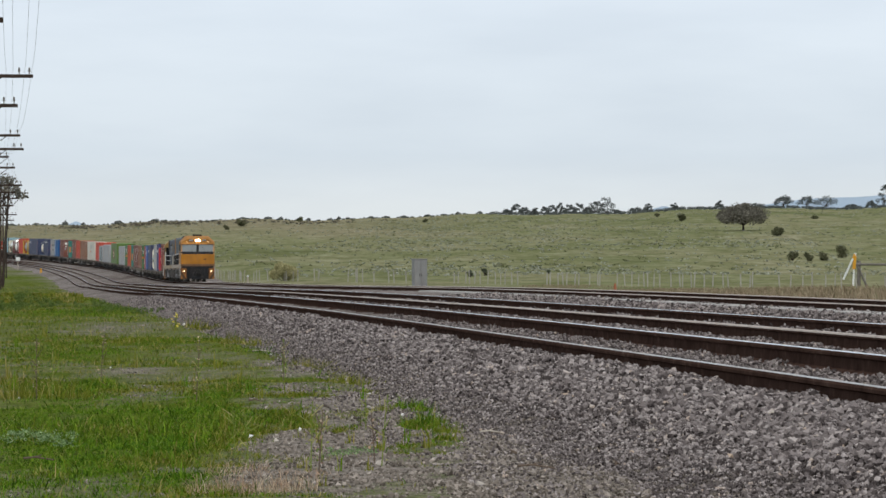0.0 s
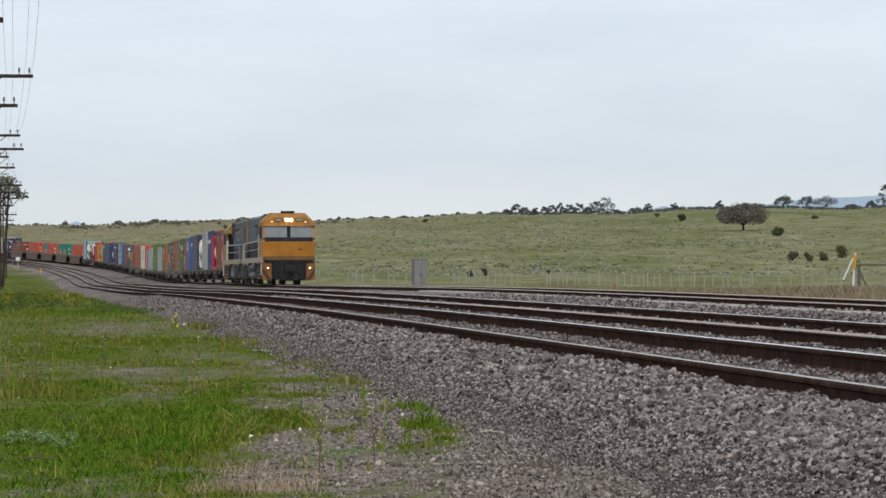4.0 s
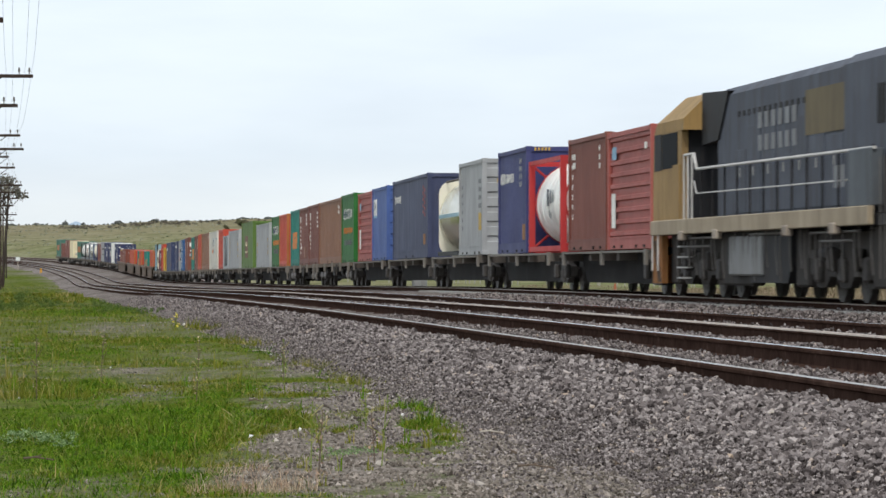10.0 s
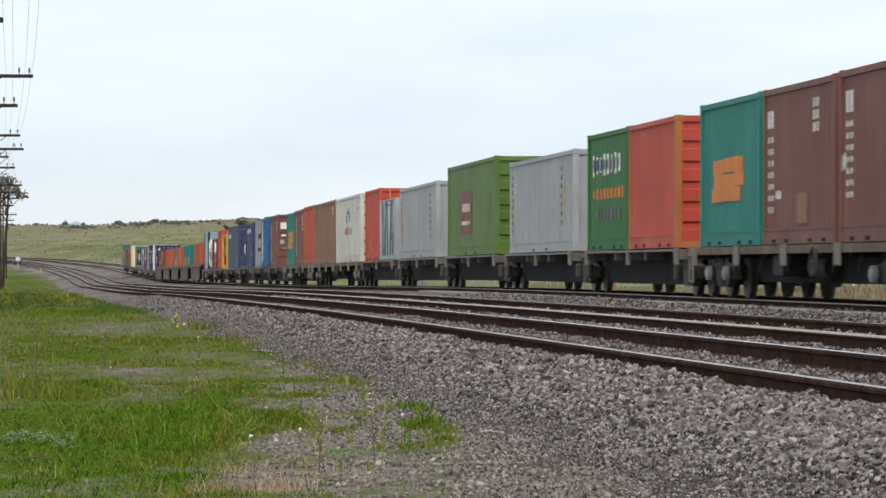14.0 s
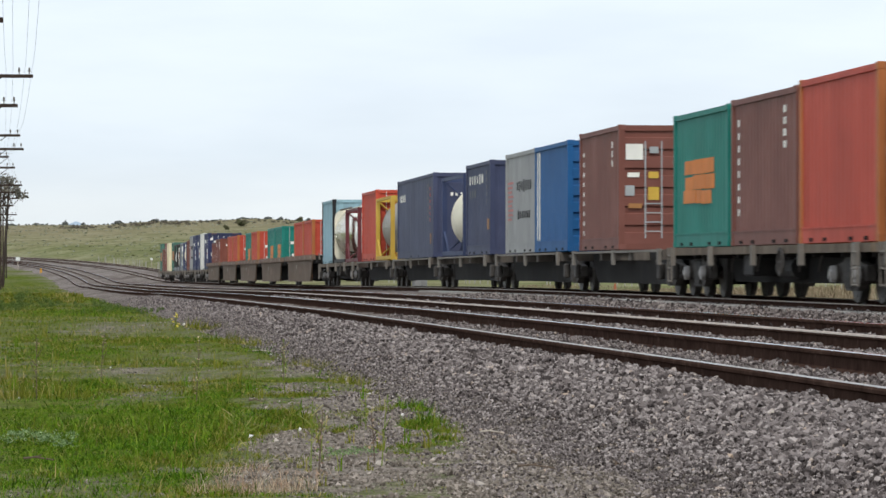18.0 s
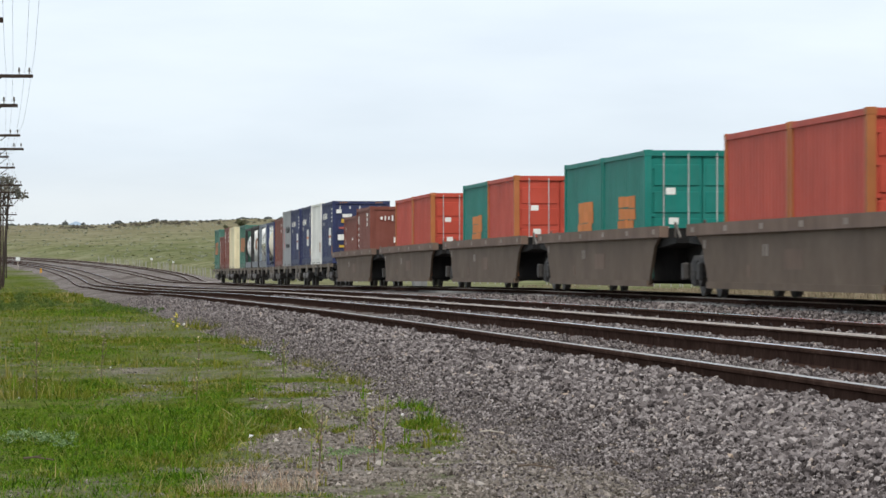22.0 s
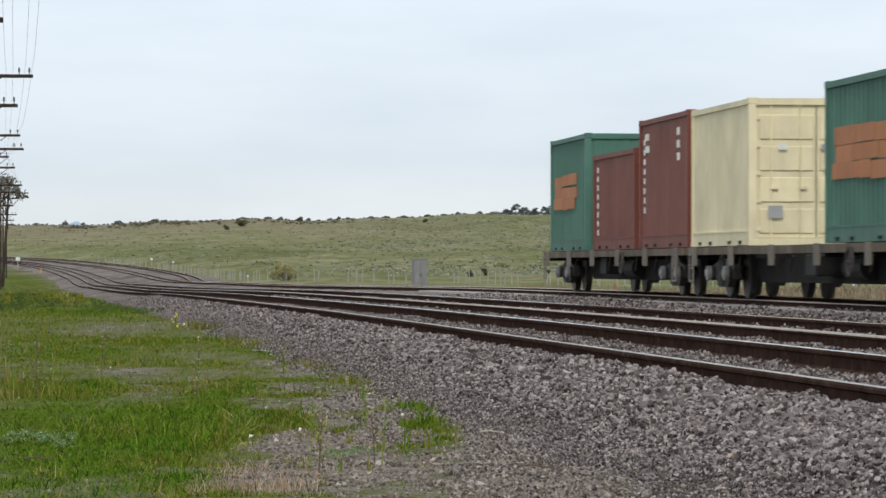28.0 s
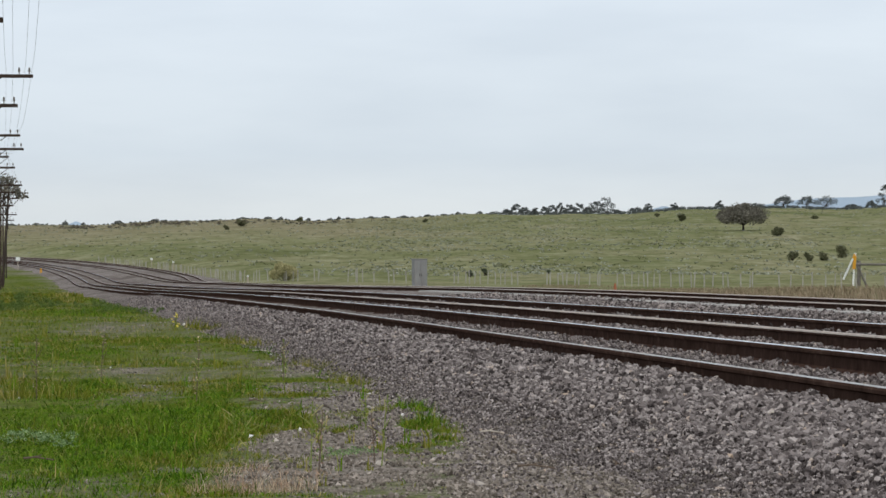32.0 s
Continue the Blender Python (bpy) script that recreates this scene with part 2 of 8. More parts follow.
def ground_z(x, y):
    x, y = np.asarray(x, float), np.asarray(y, float)
    s, d = sd(x, y)
    rz = level(s, d)
    near = rz - 0.30 + 0.05 * (vnoise(x * 0.8, y * 0.8, 3) - 0.5) + 0.03 * (vnoise(x * 3, y * 3, 4) - 0.5)
    near = near - 0.25 * smooth(-3, -30, d)
    bed = rz - 0.42
    az = np.clip(x / np.maximum(y, 200), -0.2, 0.2)
    k = 0.75 + (az + 0.114) / 0.228 * 0.33 + 0.022 * np.sin(az * 95 + 1.0) + 0.012 * np.sin(az * 230)
    hill = np.interp(y, H_Y, H_Z)
    hill = np.where(hill > 0, hill * k, hill) + 0.35 * (vnoise(x * 0.03, y * 0.03, 5) - 0.5) * smooth(300, 500, y)
    far = np.where(d > 16, np.maximum(hill, np.minimum(rz - 0.8, hill + 0.8)), hill)
    w_bed = smooth(2.2, 2.9, d)
    far = far + (np.minimum(rz - 0.33, 0) - far) * smooth(0.012, 0.06, az) * smooth(270, 215, y) * smooth(52, 38, d)
    wide = 6 * smooth(330, 480, s)
    w_far = smooth(16.2 + wide, 20 + wide + 0.02 * np.maximum(s, 0), d)
    z = near * (1 - w_bed) + bed * w_bed
    z = z * (1 - w_far) + far * w_far
    left = smooth(-60, -200, d) * smooth(300, 700, y)
    return z * (1 - left) + np.maximum(hill, z) * left


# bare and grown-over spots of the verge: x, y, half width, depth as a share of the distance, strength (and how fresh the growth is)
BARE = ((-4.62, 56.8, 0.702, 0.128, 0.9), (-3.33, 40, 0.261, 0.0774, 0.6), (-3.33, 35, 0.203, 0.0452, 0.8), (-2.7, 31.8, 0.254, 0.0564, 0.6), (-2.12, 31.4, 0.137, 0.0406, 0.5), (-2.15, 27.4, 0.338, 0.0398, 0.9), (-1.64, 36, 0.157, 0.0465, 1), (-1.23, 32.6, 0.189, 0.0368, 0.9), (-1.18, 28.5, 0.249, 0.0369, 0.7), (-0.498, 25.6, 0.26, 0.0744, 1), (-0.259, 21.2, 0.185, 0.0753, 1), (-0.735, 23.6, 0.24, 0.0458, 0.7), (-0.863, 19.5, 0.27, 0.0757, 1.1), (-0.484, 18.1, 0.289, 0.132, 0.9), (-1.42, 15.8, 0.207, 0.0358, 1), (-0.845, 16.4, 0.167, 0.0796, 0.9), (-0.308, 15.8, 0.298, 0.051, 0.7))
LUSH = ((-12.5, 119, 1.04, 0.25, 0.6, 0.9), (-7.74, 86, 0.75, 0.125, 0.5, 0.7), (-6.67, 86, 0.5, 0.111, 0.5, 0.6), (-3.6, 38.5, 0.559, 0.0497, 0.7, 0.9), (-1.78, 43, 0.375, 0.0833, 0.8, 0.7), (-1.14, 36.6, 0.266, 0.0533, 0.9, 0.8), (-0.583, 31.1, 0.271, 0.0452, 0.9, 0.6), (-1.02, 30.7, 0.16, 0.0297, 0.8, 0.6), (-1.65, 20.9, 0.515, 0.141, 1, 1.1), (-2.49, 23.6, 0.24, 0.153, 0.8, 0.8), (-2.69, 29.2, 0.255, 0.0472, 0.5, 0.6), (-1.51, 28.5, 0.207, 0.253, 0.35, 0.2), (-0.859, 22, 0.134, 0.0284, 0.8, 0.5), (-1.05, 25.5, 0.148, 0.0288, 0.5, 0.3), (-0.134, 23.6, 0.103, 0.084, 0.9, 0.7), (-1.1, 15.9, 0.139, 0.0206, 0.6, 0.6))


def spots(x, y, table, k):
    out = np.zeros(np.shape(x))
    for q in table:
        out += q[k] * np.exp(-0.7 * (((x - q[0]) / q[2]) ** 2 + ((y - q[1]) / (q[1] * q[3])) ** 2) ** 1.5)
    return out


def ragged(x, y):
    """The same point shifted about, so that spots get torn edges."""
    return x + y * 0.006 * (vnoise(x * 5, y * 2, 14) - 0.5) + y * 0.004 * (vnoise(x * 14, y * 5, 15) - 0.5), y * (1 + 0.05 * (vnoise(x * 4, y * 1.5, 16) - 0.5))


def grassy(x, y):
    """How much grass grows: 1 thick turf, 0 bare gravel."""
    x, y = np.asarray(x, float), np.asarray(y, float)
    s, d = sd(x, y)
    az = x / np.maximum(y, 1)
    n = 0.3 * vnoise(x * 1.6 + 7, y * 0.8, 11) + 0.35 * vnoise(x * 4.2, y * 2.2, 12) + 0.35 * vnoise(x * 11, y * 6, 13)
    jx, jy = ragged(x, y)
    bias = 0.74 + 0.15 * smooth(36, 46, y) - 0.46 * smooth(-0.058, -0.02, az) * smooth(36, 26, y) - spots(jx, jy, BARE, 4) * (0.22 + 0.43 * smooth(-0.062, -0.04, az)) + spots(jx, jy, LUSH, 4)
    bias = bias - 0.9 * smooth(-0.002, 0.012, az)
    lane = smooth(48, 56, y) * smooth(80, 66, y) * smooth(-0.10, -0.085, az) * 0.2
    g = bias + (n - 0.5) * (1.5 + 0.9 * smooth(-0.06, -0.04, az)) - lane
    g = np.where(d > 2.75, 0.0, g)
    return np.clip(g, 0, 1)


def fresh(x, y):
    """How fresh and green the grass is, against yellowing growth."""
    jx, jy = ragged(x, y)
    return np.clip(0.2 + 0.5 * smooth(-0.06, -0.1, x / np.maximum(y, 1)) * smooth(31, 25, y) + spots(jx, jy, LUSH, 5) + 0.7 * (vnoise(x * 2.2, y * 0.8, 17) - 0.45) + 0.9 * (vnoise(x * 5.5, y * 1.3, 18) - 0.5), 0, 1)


# ---- ground: one sheet to the horizon ----
def graded(fine0, fine1, step, lo, hi, grow):
    a = list(np.arange(fine0, fine1 + step / 2, step))
    st, v = step, fine0
    left = []
    while v > lo:
        st *= grow
        v -= st
        left.append(v)
    st, v = step, fine1
    while v < hi:
        st *= grow
        v += st
        a.append(v)
    return np.array(left[::-1] + a)


def turf_material():
    m, nt, b = nodes_of("ground_cover")
    at = nt.nodes.new("ShaderNodeAttribute")
    at.attribute_name = "cover"
    sep = nt.nodes.new("ShaderNodeSeparateColor")
    nt.links.new(at.outputs["Color"], sep.inputs[0])
    fine = noise_node(nt, 16, 6, 0.7)
    mid = noise_node(nt, 0.9, 5, 0.65, stretch=(1, 0.3, 1))
    gravel = ramp_node(nt, fine.outputs["Fac"], [(0.3, (0.095, 0.08, 0.064)), (0.5, (0.185, 0.158, 0.134)), (0.72, (0.32, 0.278, 0.24))])
    turf = ramp_node(nt, fine.outputs["Fac"], [(0.3, (0.028, 0.05, 0.005)), (0.5, (0.07, 0.1, 0.011)), (0.75, (0.15, 0.16, 0.032))])
    worn = ramp_node(nt, mid.outputs["Fac"], [(0.44, (0, 0, 0)), (0.62, (0.4, 0.4, 0.4))])
    straw = ramp_node(nt, fine.outputs["Fac"], [(0.3, (0.096, 0.082, 0.0351)), (0.55, (0.176, 0.164, 0.0702)), (0.75, (0.288, 0.262, 0.14))])
    turf = mix_node(nt, worn.outputs[0], turf.outputs[0], straw.outputs[0])
    near = mix_node(nt, sep.outputs[0], gravel.outputs[0], turf.outputs[0])
    big = noise_node(nt, 0.03, 6, 0.65, stretch=(1, 0.22, 1))
    clump = noise_node(nt, 0.14, 6, 0.75, stretch=(1, 0.3, 1))
    pasture = ramp_node(nt, big.outputs["Fac"], [(0.32, (0.116, 0.124, 0.054)), (0.46, (0.16, 0.162, 0.078)), (0.6, (0.2, 0.188, 0.104)), (0.75, (0.24, 0.212, 0.134))])
    weeds = ramp_node(nt, clump.outputs["Fac"], [(0.39, (0.78, 0.8, 0.74)), (0.5, (1, 1, 1)), (0.62, (1.2, 1.2, 1.36))])
    tuft = noise_node(nt, 0.5, 6, 0.8, stretch=(1, 0.25, 1))
    tufts = ramp_node(nt, tuft.outputs["Fac"], [(0.37, (0.72, 0.73, 0.68)), (0.5, (1, 1, 1)), (0.63, (1.26, 1.26, 1.34))])
    pasture = mix_node(nt, 1.0, pasture.outputs[0], tufts.outputs[0], "MULTIPLY")
    past = mix_node(nt, 1.0, pasture.outputs[0], weeds.outputs[0], "MULTIPLY")
    dry = ramp_node(nt, clump.outputs["Fac"], [(0.35, (0.15, 0.128, 0.08)), (0.6, (0.26, 0.215, 0.143)), (0.75, (0.34, 0.29, 0.2))])
    field = mix_node(nt, sep.outputs[2], past.outputs[0], dry.outputs[0])
    out = mix_node(nt, sep.outputs[1], near.outputs[0], field.outputs[0])
    nt.links.new(out.outputs[0], b.inputs["Base Color"])
    b.inputs["Roughness"].default_value = 0.95
    b.inputs["Specular IOR Level"].default_value = 0.0
    bump(nt, b, fine.outputs["Fac"], 0.6, 0.04)
    return m


GX = graded(-5, 4, 0.1, -3200, 3200, 1.07)
GY = graded(13, 50, 0.22, -1400, 4800, 1.03)
gx, gy = np.meshgrid(GX, GY)
gz = ground_z(gx, gy)
nx, ny = len(GX), len(GY)
ii = (np.arange(ny - 1)[:, None] * nx + np.arange(nx - 1)[None, :]).ravel()
ground = quads("ground", np.c_[gx.ravel(), gy.ravel(), gz.ravel()].tolist(), np.c_[ii, ii + 1, ii + nx + 1, ii + nx].tolist(), turf_material(), smooth=True)
_, gd = sd(gx.ravel(), gy.ravel())
cov = np.zeros((nx * ny, 4), np.float32)
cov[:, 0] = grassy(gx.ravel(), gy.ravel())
cov[:, 1] = smooth(17.5, 24, gd) + smooth(560, 760, gy.ravel()) * smooth(2.9, 2, gd)
wob = 6 * (vnoise(gx.ravel() * 0.2, gy.ravel() * 0.1, 8) - 0.5)
cov[:, 2] = smooth(16, 19, gd) * smooth(44, 26, gd + wob) * smooth(420, 240, gy.ravel()) * 0.9
faz = gx.ravel() / np.maximum(gy.ravel(), 200)
cov[:, 2] += 0.75 * smooth(0.02, -0.05, faz) * smooth(760, 1150, gy.ravel() + 500 * (vnoise(gx.ravel() * 0.02, gy.ravel() * 0.004, 91) - 0.5)) * smooth(20, 60, gd)
cov[:, 3] = 1
ca = ground.data.color_attributes.new("cover", "FLOAT_COLOR", "POINT")
ca.data.foreach_set("color", np.clip(cov, 0, 1).ravel())
tagged(ground, "rough grass, gravel and rising green pasture", "ground", kind="structure")

# ---- ballast bed under all three tracks ----
PROFILE = ((2.3, -0.36), (2.75, -0.27), (3.3, -0.18), (3.75, -0.14), (4.2, -0.145), (4.95, -0.175), (5.7, -0.145), (6.3, -0.16), (6.9, -0.12), (7.8, -0.145), (8.7, -0.11), (9.6, -0.2), (10.6, -0.26), (11.6, -0.2), (12.3, -0.17), (13.0, -0.14), (13.8, -0.155), (14.6, -0.13), (15.4, -0.19), (16.4, -0.4), (17.4, -0.75))
ballast = tagged(new("ballast", None), "grey crushed stone ballast under the railway tracks", "ballast", kind="structure")
bs = graded(8, 90, 0.35, -850, 1200, 1.03)
bd = np.interp(np.linspace(0, len(PROFILE) - 1, 81), range(len(PROFILE)), [p[0] for p in PROFILE])
bz = np.interp(bd, [p[0] for p in PROFILE], [p[1] for p in PROFILE])
bs2, bd2 = np.meshgrid(bs, bd, indexing="ij")
bd2 = bd2 + 6 * smooth(330, 480, bs2) * smooth(14.9, 15.6, bd2)
bz2 = np.tile(bz, (len(bs), 1)) + 0.05 * (vnoise(bs2 * 2.3, bd2 * 2.6, 21) - 0.5) + 0.035 * (vnoise(bs2 * 6, bd2 * 7, 22) - 0.5)
px, py, pz = place(bs2, bd2, bz2 - 0.022)
n0, n1 = bs2.shape
ii = (np.arange(n0 - 1)[:, None] * n1 + np.arange(n1 - 1)[None, :]).ravel()
bed = quads("ballast_bed", np.c_[px.ravel(), py.ravel(), pz.ravel()].tolist(), np.c_[ii, ii + 1, ii + n1 + 1, ii + n1].tolist(), BALLAST, ballast, smooth=True)
tagged(bed, kind="stuff")

# ---- tracks ----
RAIL = ((-0.068, -0.16), (-0.068, -0.148), (-0.014, -0.125), (-0.01, -0.045), (-0.034, -0.036), (-0.035, -0.018), (-0.027, -0.004), (-0.01, 0.0), (0.01, 0.0), (0.027, -0.004), (0.035, -0.018), (0.034, -0.036), (0.01, -0.045), (0.014, -0.125), (0.068, -0.148), (0.068, -0.16))


def rail(parent, d, dz, top, label, s0=-850, off=None):
    ss = [q for q in graded(0, 120, 1.5, -850, 1200, 1.05) if q >= s0]
    verts, faces = [], []
    n = len(RAIL)
    for s in ss:
        for x, z in RAIL:
            verts.append(place(s, d + x + (off(s) if off else 0), z + dz))
    for i in range(len(ss) - 1):
        for j in range(n):
            k = (j + 1) % n
            faces.append((i * n + j, i * n + k, (i + 1) * n + k, (i + 1) * n + j))
    ob = quads("rail", verts, faces, RAIL_RUST, parent)
    ob.data.materials.append(top)
    ob.data.polygons.foreach_set("material_index", [1 if (5 if top is RAIL_TAN else 6) <= j % n <= (9 if top is RAIL_TAN else 8) else 0 for j in range(len(faces))])
    return tagged(ob, label)


TRACKS = (("near", 4.24, 5.675, -0.03, -0.018, RAIL_TOP, TIMBER, "railway track with worn bright rails and brown timber sleepers"),
          ("middle", 6.95, 8.55, 0.008, 0.0, RAIL_DIRTY, GREYWOOD, "little used railway track with dull brown rails in ballast"),
          ("far", 13.08, 14.515, -0.018, 0.004, RAIL_TOP, CONCRETE, "main line railway track with dull rails on pale sleepers"))
track_obs = []
for nm, d0, d1, z0, z1, top, sl_mat, lab in TRACKS:
    tr = tagged(new("track", None), lab, "track", group="parallel railway tracks", kind="structure")
    rail(tr, d0, z0, RAIL_SCUFFED if nm == "near" else RAIL_TAN, "rust-brown steel rail with a thin worn head")
    rail(tr, d1, z1, RAIL_TAN if nm == "far" else RAIL_TOP, "dull brown steel rail" if nm == "far" else "dark brown steel rail with a bright polished head")
    track_obs.append((tr, d0, d1, min(z0, z1), sl_mat))

loop = tagged(new("track", None), "diverging loop track leaving the main line far off", "track", group="parallel railway tracks", kind="structure")


def diverge(s):
    return 5.3 * float(smooth(270, 520, s))


for dd in (13.08, 14.515):
    rail(loop, dd, -0.01, RAIL_TAN, "dull brown steel rail", 262, diverge)


# ---- rolling stock: x forward, y to the left, z up from the rail heads; the origin in the middle ----
MESHES = {}


def shared(name, key, build, material, parent, m=None, label="", smooth_shade=False):
    """A part whose mesh is built once and shared by alike parts."""
    if key not in MESHES:
        bm = B()
        build(bm)
        bmesh.ops.recalc_face_normals(bm, faces=bm.faces)
        me = bpy.data.meshes.new(name)
        bm.to_mesh(me)
        bm.free()
        me.materials.append(material)
        if smooth_shade:
            me.polygons.foreach_set("use_smooth", [True] * len(me.polygons))
        MESHES[key] = me
    ob = new(name, MESHES[key])
    ob.parent = parent
    if m is not None:
        ob.matrix_basis = m
    if label:
        tagged(ob, label)
    return ob


SPEED, T_FRONT = 29.6, 11.09
TRACK_D = 13.8
TIMES = [i * 0.5 for i in range(65)]
moving = []


def ride(u, half):
    """Poses in time of a vehicle whose middle runs u metres behind the train's head, on bogies half apart."""
    rows = []
    for t in TIMES:
        s = SPEED * (T_FRONT - t) + u
        f, r = Vector(place(s - half, TRACK_D)), Vector(place(s + half, TRACK_D))
        ax = (f - r).normalized()
        ay = Vector((0, 0, 1)).cross(ax).normalized()
        az = ax.cross(ay)
        m = Matrix((ax, ay, az)).transposed().to_4x4()
        m.translation = (f + r) / 2
        rows.append((t, m))
    return rows


def vehicle(name, u, half, label, category, group=""):
    ob = tagged(new(name, None), label, category, group)
    moving.append((ob, u, half, Matrix.Identity(4)))
    return ob


def wheelset_mesh(r):
    def build(bm):
        cyl(bm, (0, -0.98, 0), (0, 0.98, 0), 0.085, 10)
        for sg in (-1, 1):
            cyl(bm, (0, sg * 0.66, 0), (0, sg * 0.69, 0), r + 0.028, 22)
            cyl(bm, (0, sg * 0.69, 0), (0, sg * 0.79, 0), r, 22)
            cyl(bm, (0, sg * 0.79, 0), (0, sg * 0.8, 0), r * 0.8, 16)
            cyl(bm, (0, sg * 0.8, 0), (0, sg * 0.86, 0), 0.13, 10)
    return build


wheelsets = []


FRAME = varied("dusty_cast_steel", [(0.3, (0.03, 0.026, 0.024)), (0.6, (0.07, 0.062, 0.055)), (0.8, (0.13, 0.115, 0.1))], 3, 0.7, 0.3, 0.02)


def bogie(parent, x, pale=False):
    """A three-piece freight bogie: bolster with side frames, springs and two wheelsets."""
    bg = shared("bogie", "bolster", lambda bm: (box(bm, -0.22, 0.22, -1.1, 1.1, 0.42, 0.72, 0.03), cyl(bm, (0, 0, 0.7), (0, 0, 0.84), 0.22, 12)), BLACKISH, parent, pose(x, 0, 0))

    def frame_side(bm):
        prism(bm, [(-1.15, 0.36), (-1.15, 0.6), (-0.6, 0.66), (-0.3, 0.8), (0.3, 0.8), (0.6, 0.66), (1.15, 0.6), (1.15, 0.36), (0.72, 0.36), (0.42, 0.2), (-0.42, 0.2), (-0.72, 0.36)], -0.07, 0.07)
        for sx in (-0.9, 0.9):
            cyl(bm, (sx, -0.15, 0.46), (sx, 0.12, 0.46), 0.13, 10)
    for sy in (-1, 1):
        shared("side_frame", "side_frame", frame_side, FRAME, bg, pose(0, sy * 1.0, 0))
        for dx in (-0.13, 0.0, 0.13):
            shared("spring", "spring", lambda bm: cyl(bm, (0, 0, 0.24), (0, 0, 0.5), 0.055, 8), STEEL, bg, pose(dx, sy * 1.1, 0))
        for sx in (-0.9, 0.9):
            if pale:
                shared("bearing_cap", "cap_pale", lambda bm: (cyl(bm, (0, -0.05, 0), (0, 0.03, 0), 0.13, 14, 0.14), cyl(bm, (0, -0.07, 0), (0, -0.05, 0), 0.08, 10)), CAP, bg, pose(sx, sy * 1.17, 0.46), "pale grey bearing cap")
            else:
                shared("axle_adapter", "adapter", lambda bm: box(bm, -0.16, 0.16, -0.06, 0.06, -0.14, 0.2, 0.03), FRAME, bg, pose(sx, sy * 1.14, 0.46))
    for sx in (-0.9, 0.9):
        ws = shared("wheelset", "wheelset", wheelset_mesh(0.46), STEEL, bg, pose(sx, 0, 0.46), "rusty steel wheelset with bright treads")
        wheelsets.append((ws, sx, 0.46, parent))
    return bg


CAP = M("bearing_grey", (0.36, 0.345, 0.33), 0.5, 0.5)
PALE = M("pale_grease_grey", (0.36, 0.36, 0.345), 0.6, 0.3)
DECK = M("dusty_brown_steel", (0.1, 0.085, 0.072), 0.75, 0.7, (0.25, 0.22, 0.185))
FLATDECK = M("tan_dusty_steel", (0.115, 0.088, 0.064), 0.75, 0.9, (0.26, 0.21, 0.155))
EDGE = M("pale_dusty_edge", (0.2, 0.18, 0.155), 0.75, 0.6, (0.13, 0.11, 0.09))
# near-black steel, faintly brown in patches
DECKDARK = M("near_black_steel", (0.012, 0.011, 0.0105), 0.85, 0.5, (0.045, 0.038, 0.032))
WELL = M("well_grey_brown", (0.145, 0.104, 0.074), 0.7, 0.14, (0.09, 0.068, 0.05), streak=False)
TIE = M("dusty_tie_plate", (0.3, 0.25, 0.21), 0.7, 0.4)
CHORD = M("well_chord_brown", (0.185, 0.125, 0.092), 0.7, 0.4, (0.09, 0.07, 0.055))
WHITE_MARK = M("white_marking", (0.62, 0.62, 0.6), 0.6, 0.3)


def marks(parent, rects, mat_of, y, name="marking"):
    """Flat painted bars on the side at y: x, z, width, height, colour key."""
    for i, (x, z, w, h, key) in enumerate(rects):
        bm = B()
        e = (0.006 + 0.0003 * i) * (1 if y < 0 else -1)
        box(bm, x - w / 2, x + w / 2, min(y, y - e), max(y, y - e), z - h / 2, z + h / 2)
        part(name, bm, mat_of(key), parent)


def skeletal_wagon(u, first, pitch=15.2):
    """One platform of an articulated five-pack skeletal wagon."""
    w = vehicle("skeletal_wagon", u, 7.6, "dark grimy skeletal container wagon platform with a deep spine", "wagon", "articulated container wagons")
    L = pitch / 2
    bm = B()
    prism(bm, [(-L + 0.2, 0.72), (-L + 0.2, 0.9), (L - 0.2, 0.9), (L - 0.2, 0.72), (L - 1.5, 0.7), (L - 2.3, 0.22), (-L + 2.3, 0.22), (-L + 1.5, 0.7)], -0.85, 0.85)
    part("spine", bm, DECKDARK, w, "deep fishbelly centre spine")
    for sy in (-1, 1):
        bm = B()
        box(bm, -6.35, 6.35, sy * 1.26 - 0.05, sy * 1.26 + 0.05, 0.88, 0.93)
        for x0, x1 in ((-7.3, -6.35), (6.35, 7.3)):
            prism(bm, [(x0, 0.8), (x0, 0.87), (x1, 0.87), (x1, 0.8)], sy * 1.0 - 0.04, sy * 1.0 + 0.04)
        part("side_rail", bm, EDGE, w, "thin pale dusty side rail")
    for x in (-6.2, -2.1, 0.0, 2.1, 6.2):
        bm = B()
        prism(bm, [(x - 0.18, 0.72), (x - 0.18, 0.925), (x + 0.18, 0.925), (x + 0.18, 0.72)], -1.25, 1.25)
        part("cross_arm", bm, DECK, w)
    for x in (-6.2, 0.0, 6.2):
        for sy in (-1, 1):
            bm = B()
            box(bm, x - 0.13, x + 0.13, sy * 1.29 - 0.03, sy * 1.29 + 0.03, 0.62, 0.945)
            part("pedestal", bm, EDGE, w)
    bm = B()
    cyl(bm, (-1.6, -0.55, 0.55), (-0.2, -0.55, 0.55), 0.16, 10)
    part("brake_reservoir", bm, BLACKISH, w, smooth=False)
    bm = B()
    tube(bm, [(-6, -0.45, 0.66), (6, -0.45, 0.66)], 0.03)
    part("brake_pipe", bm, BLACKISH, w)
    bogie(w, -L)
    if first:
        bogie(w, L - 1.2)
        coupler(w, L + 0.1)
    return w


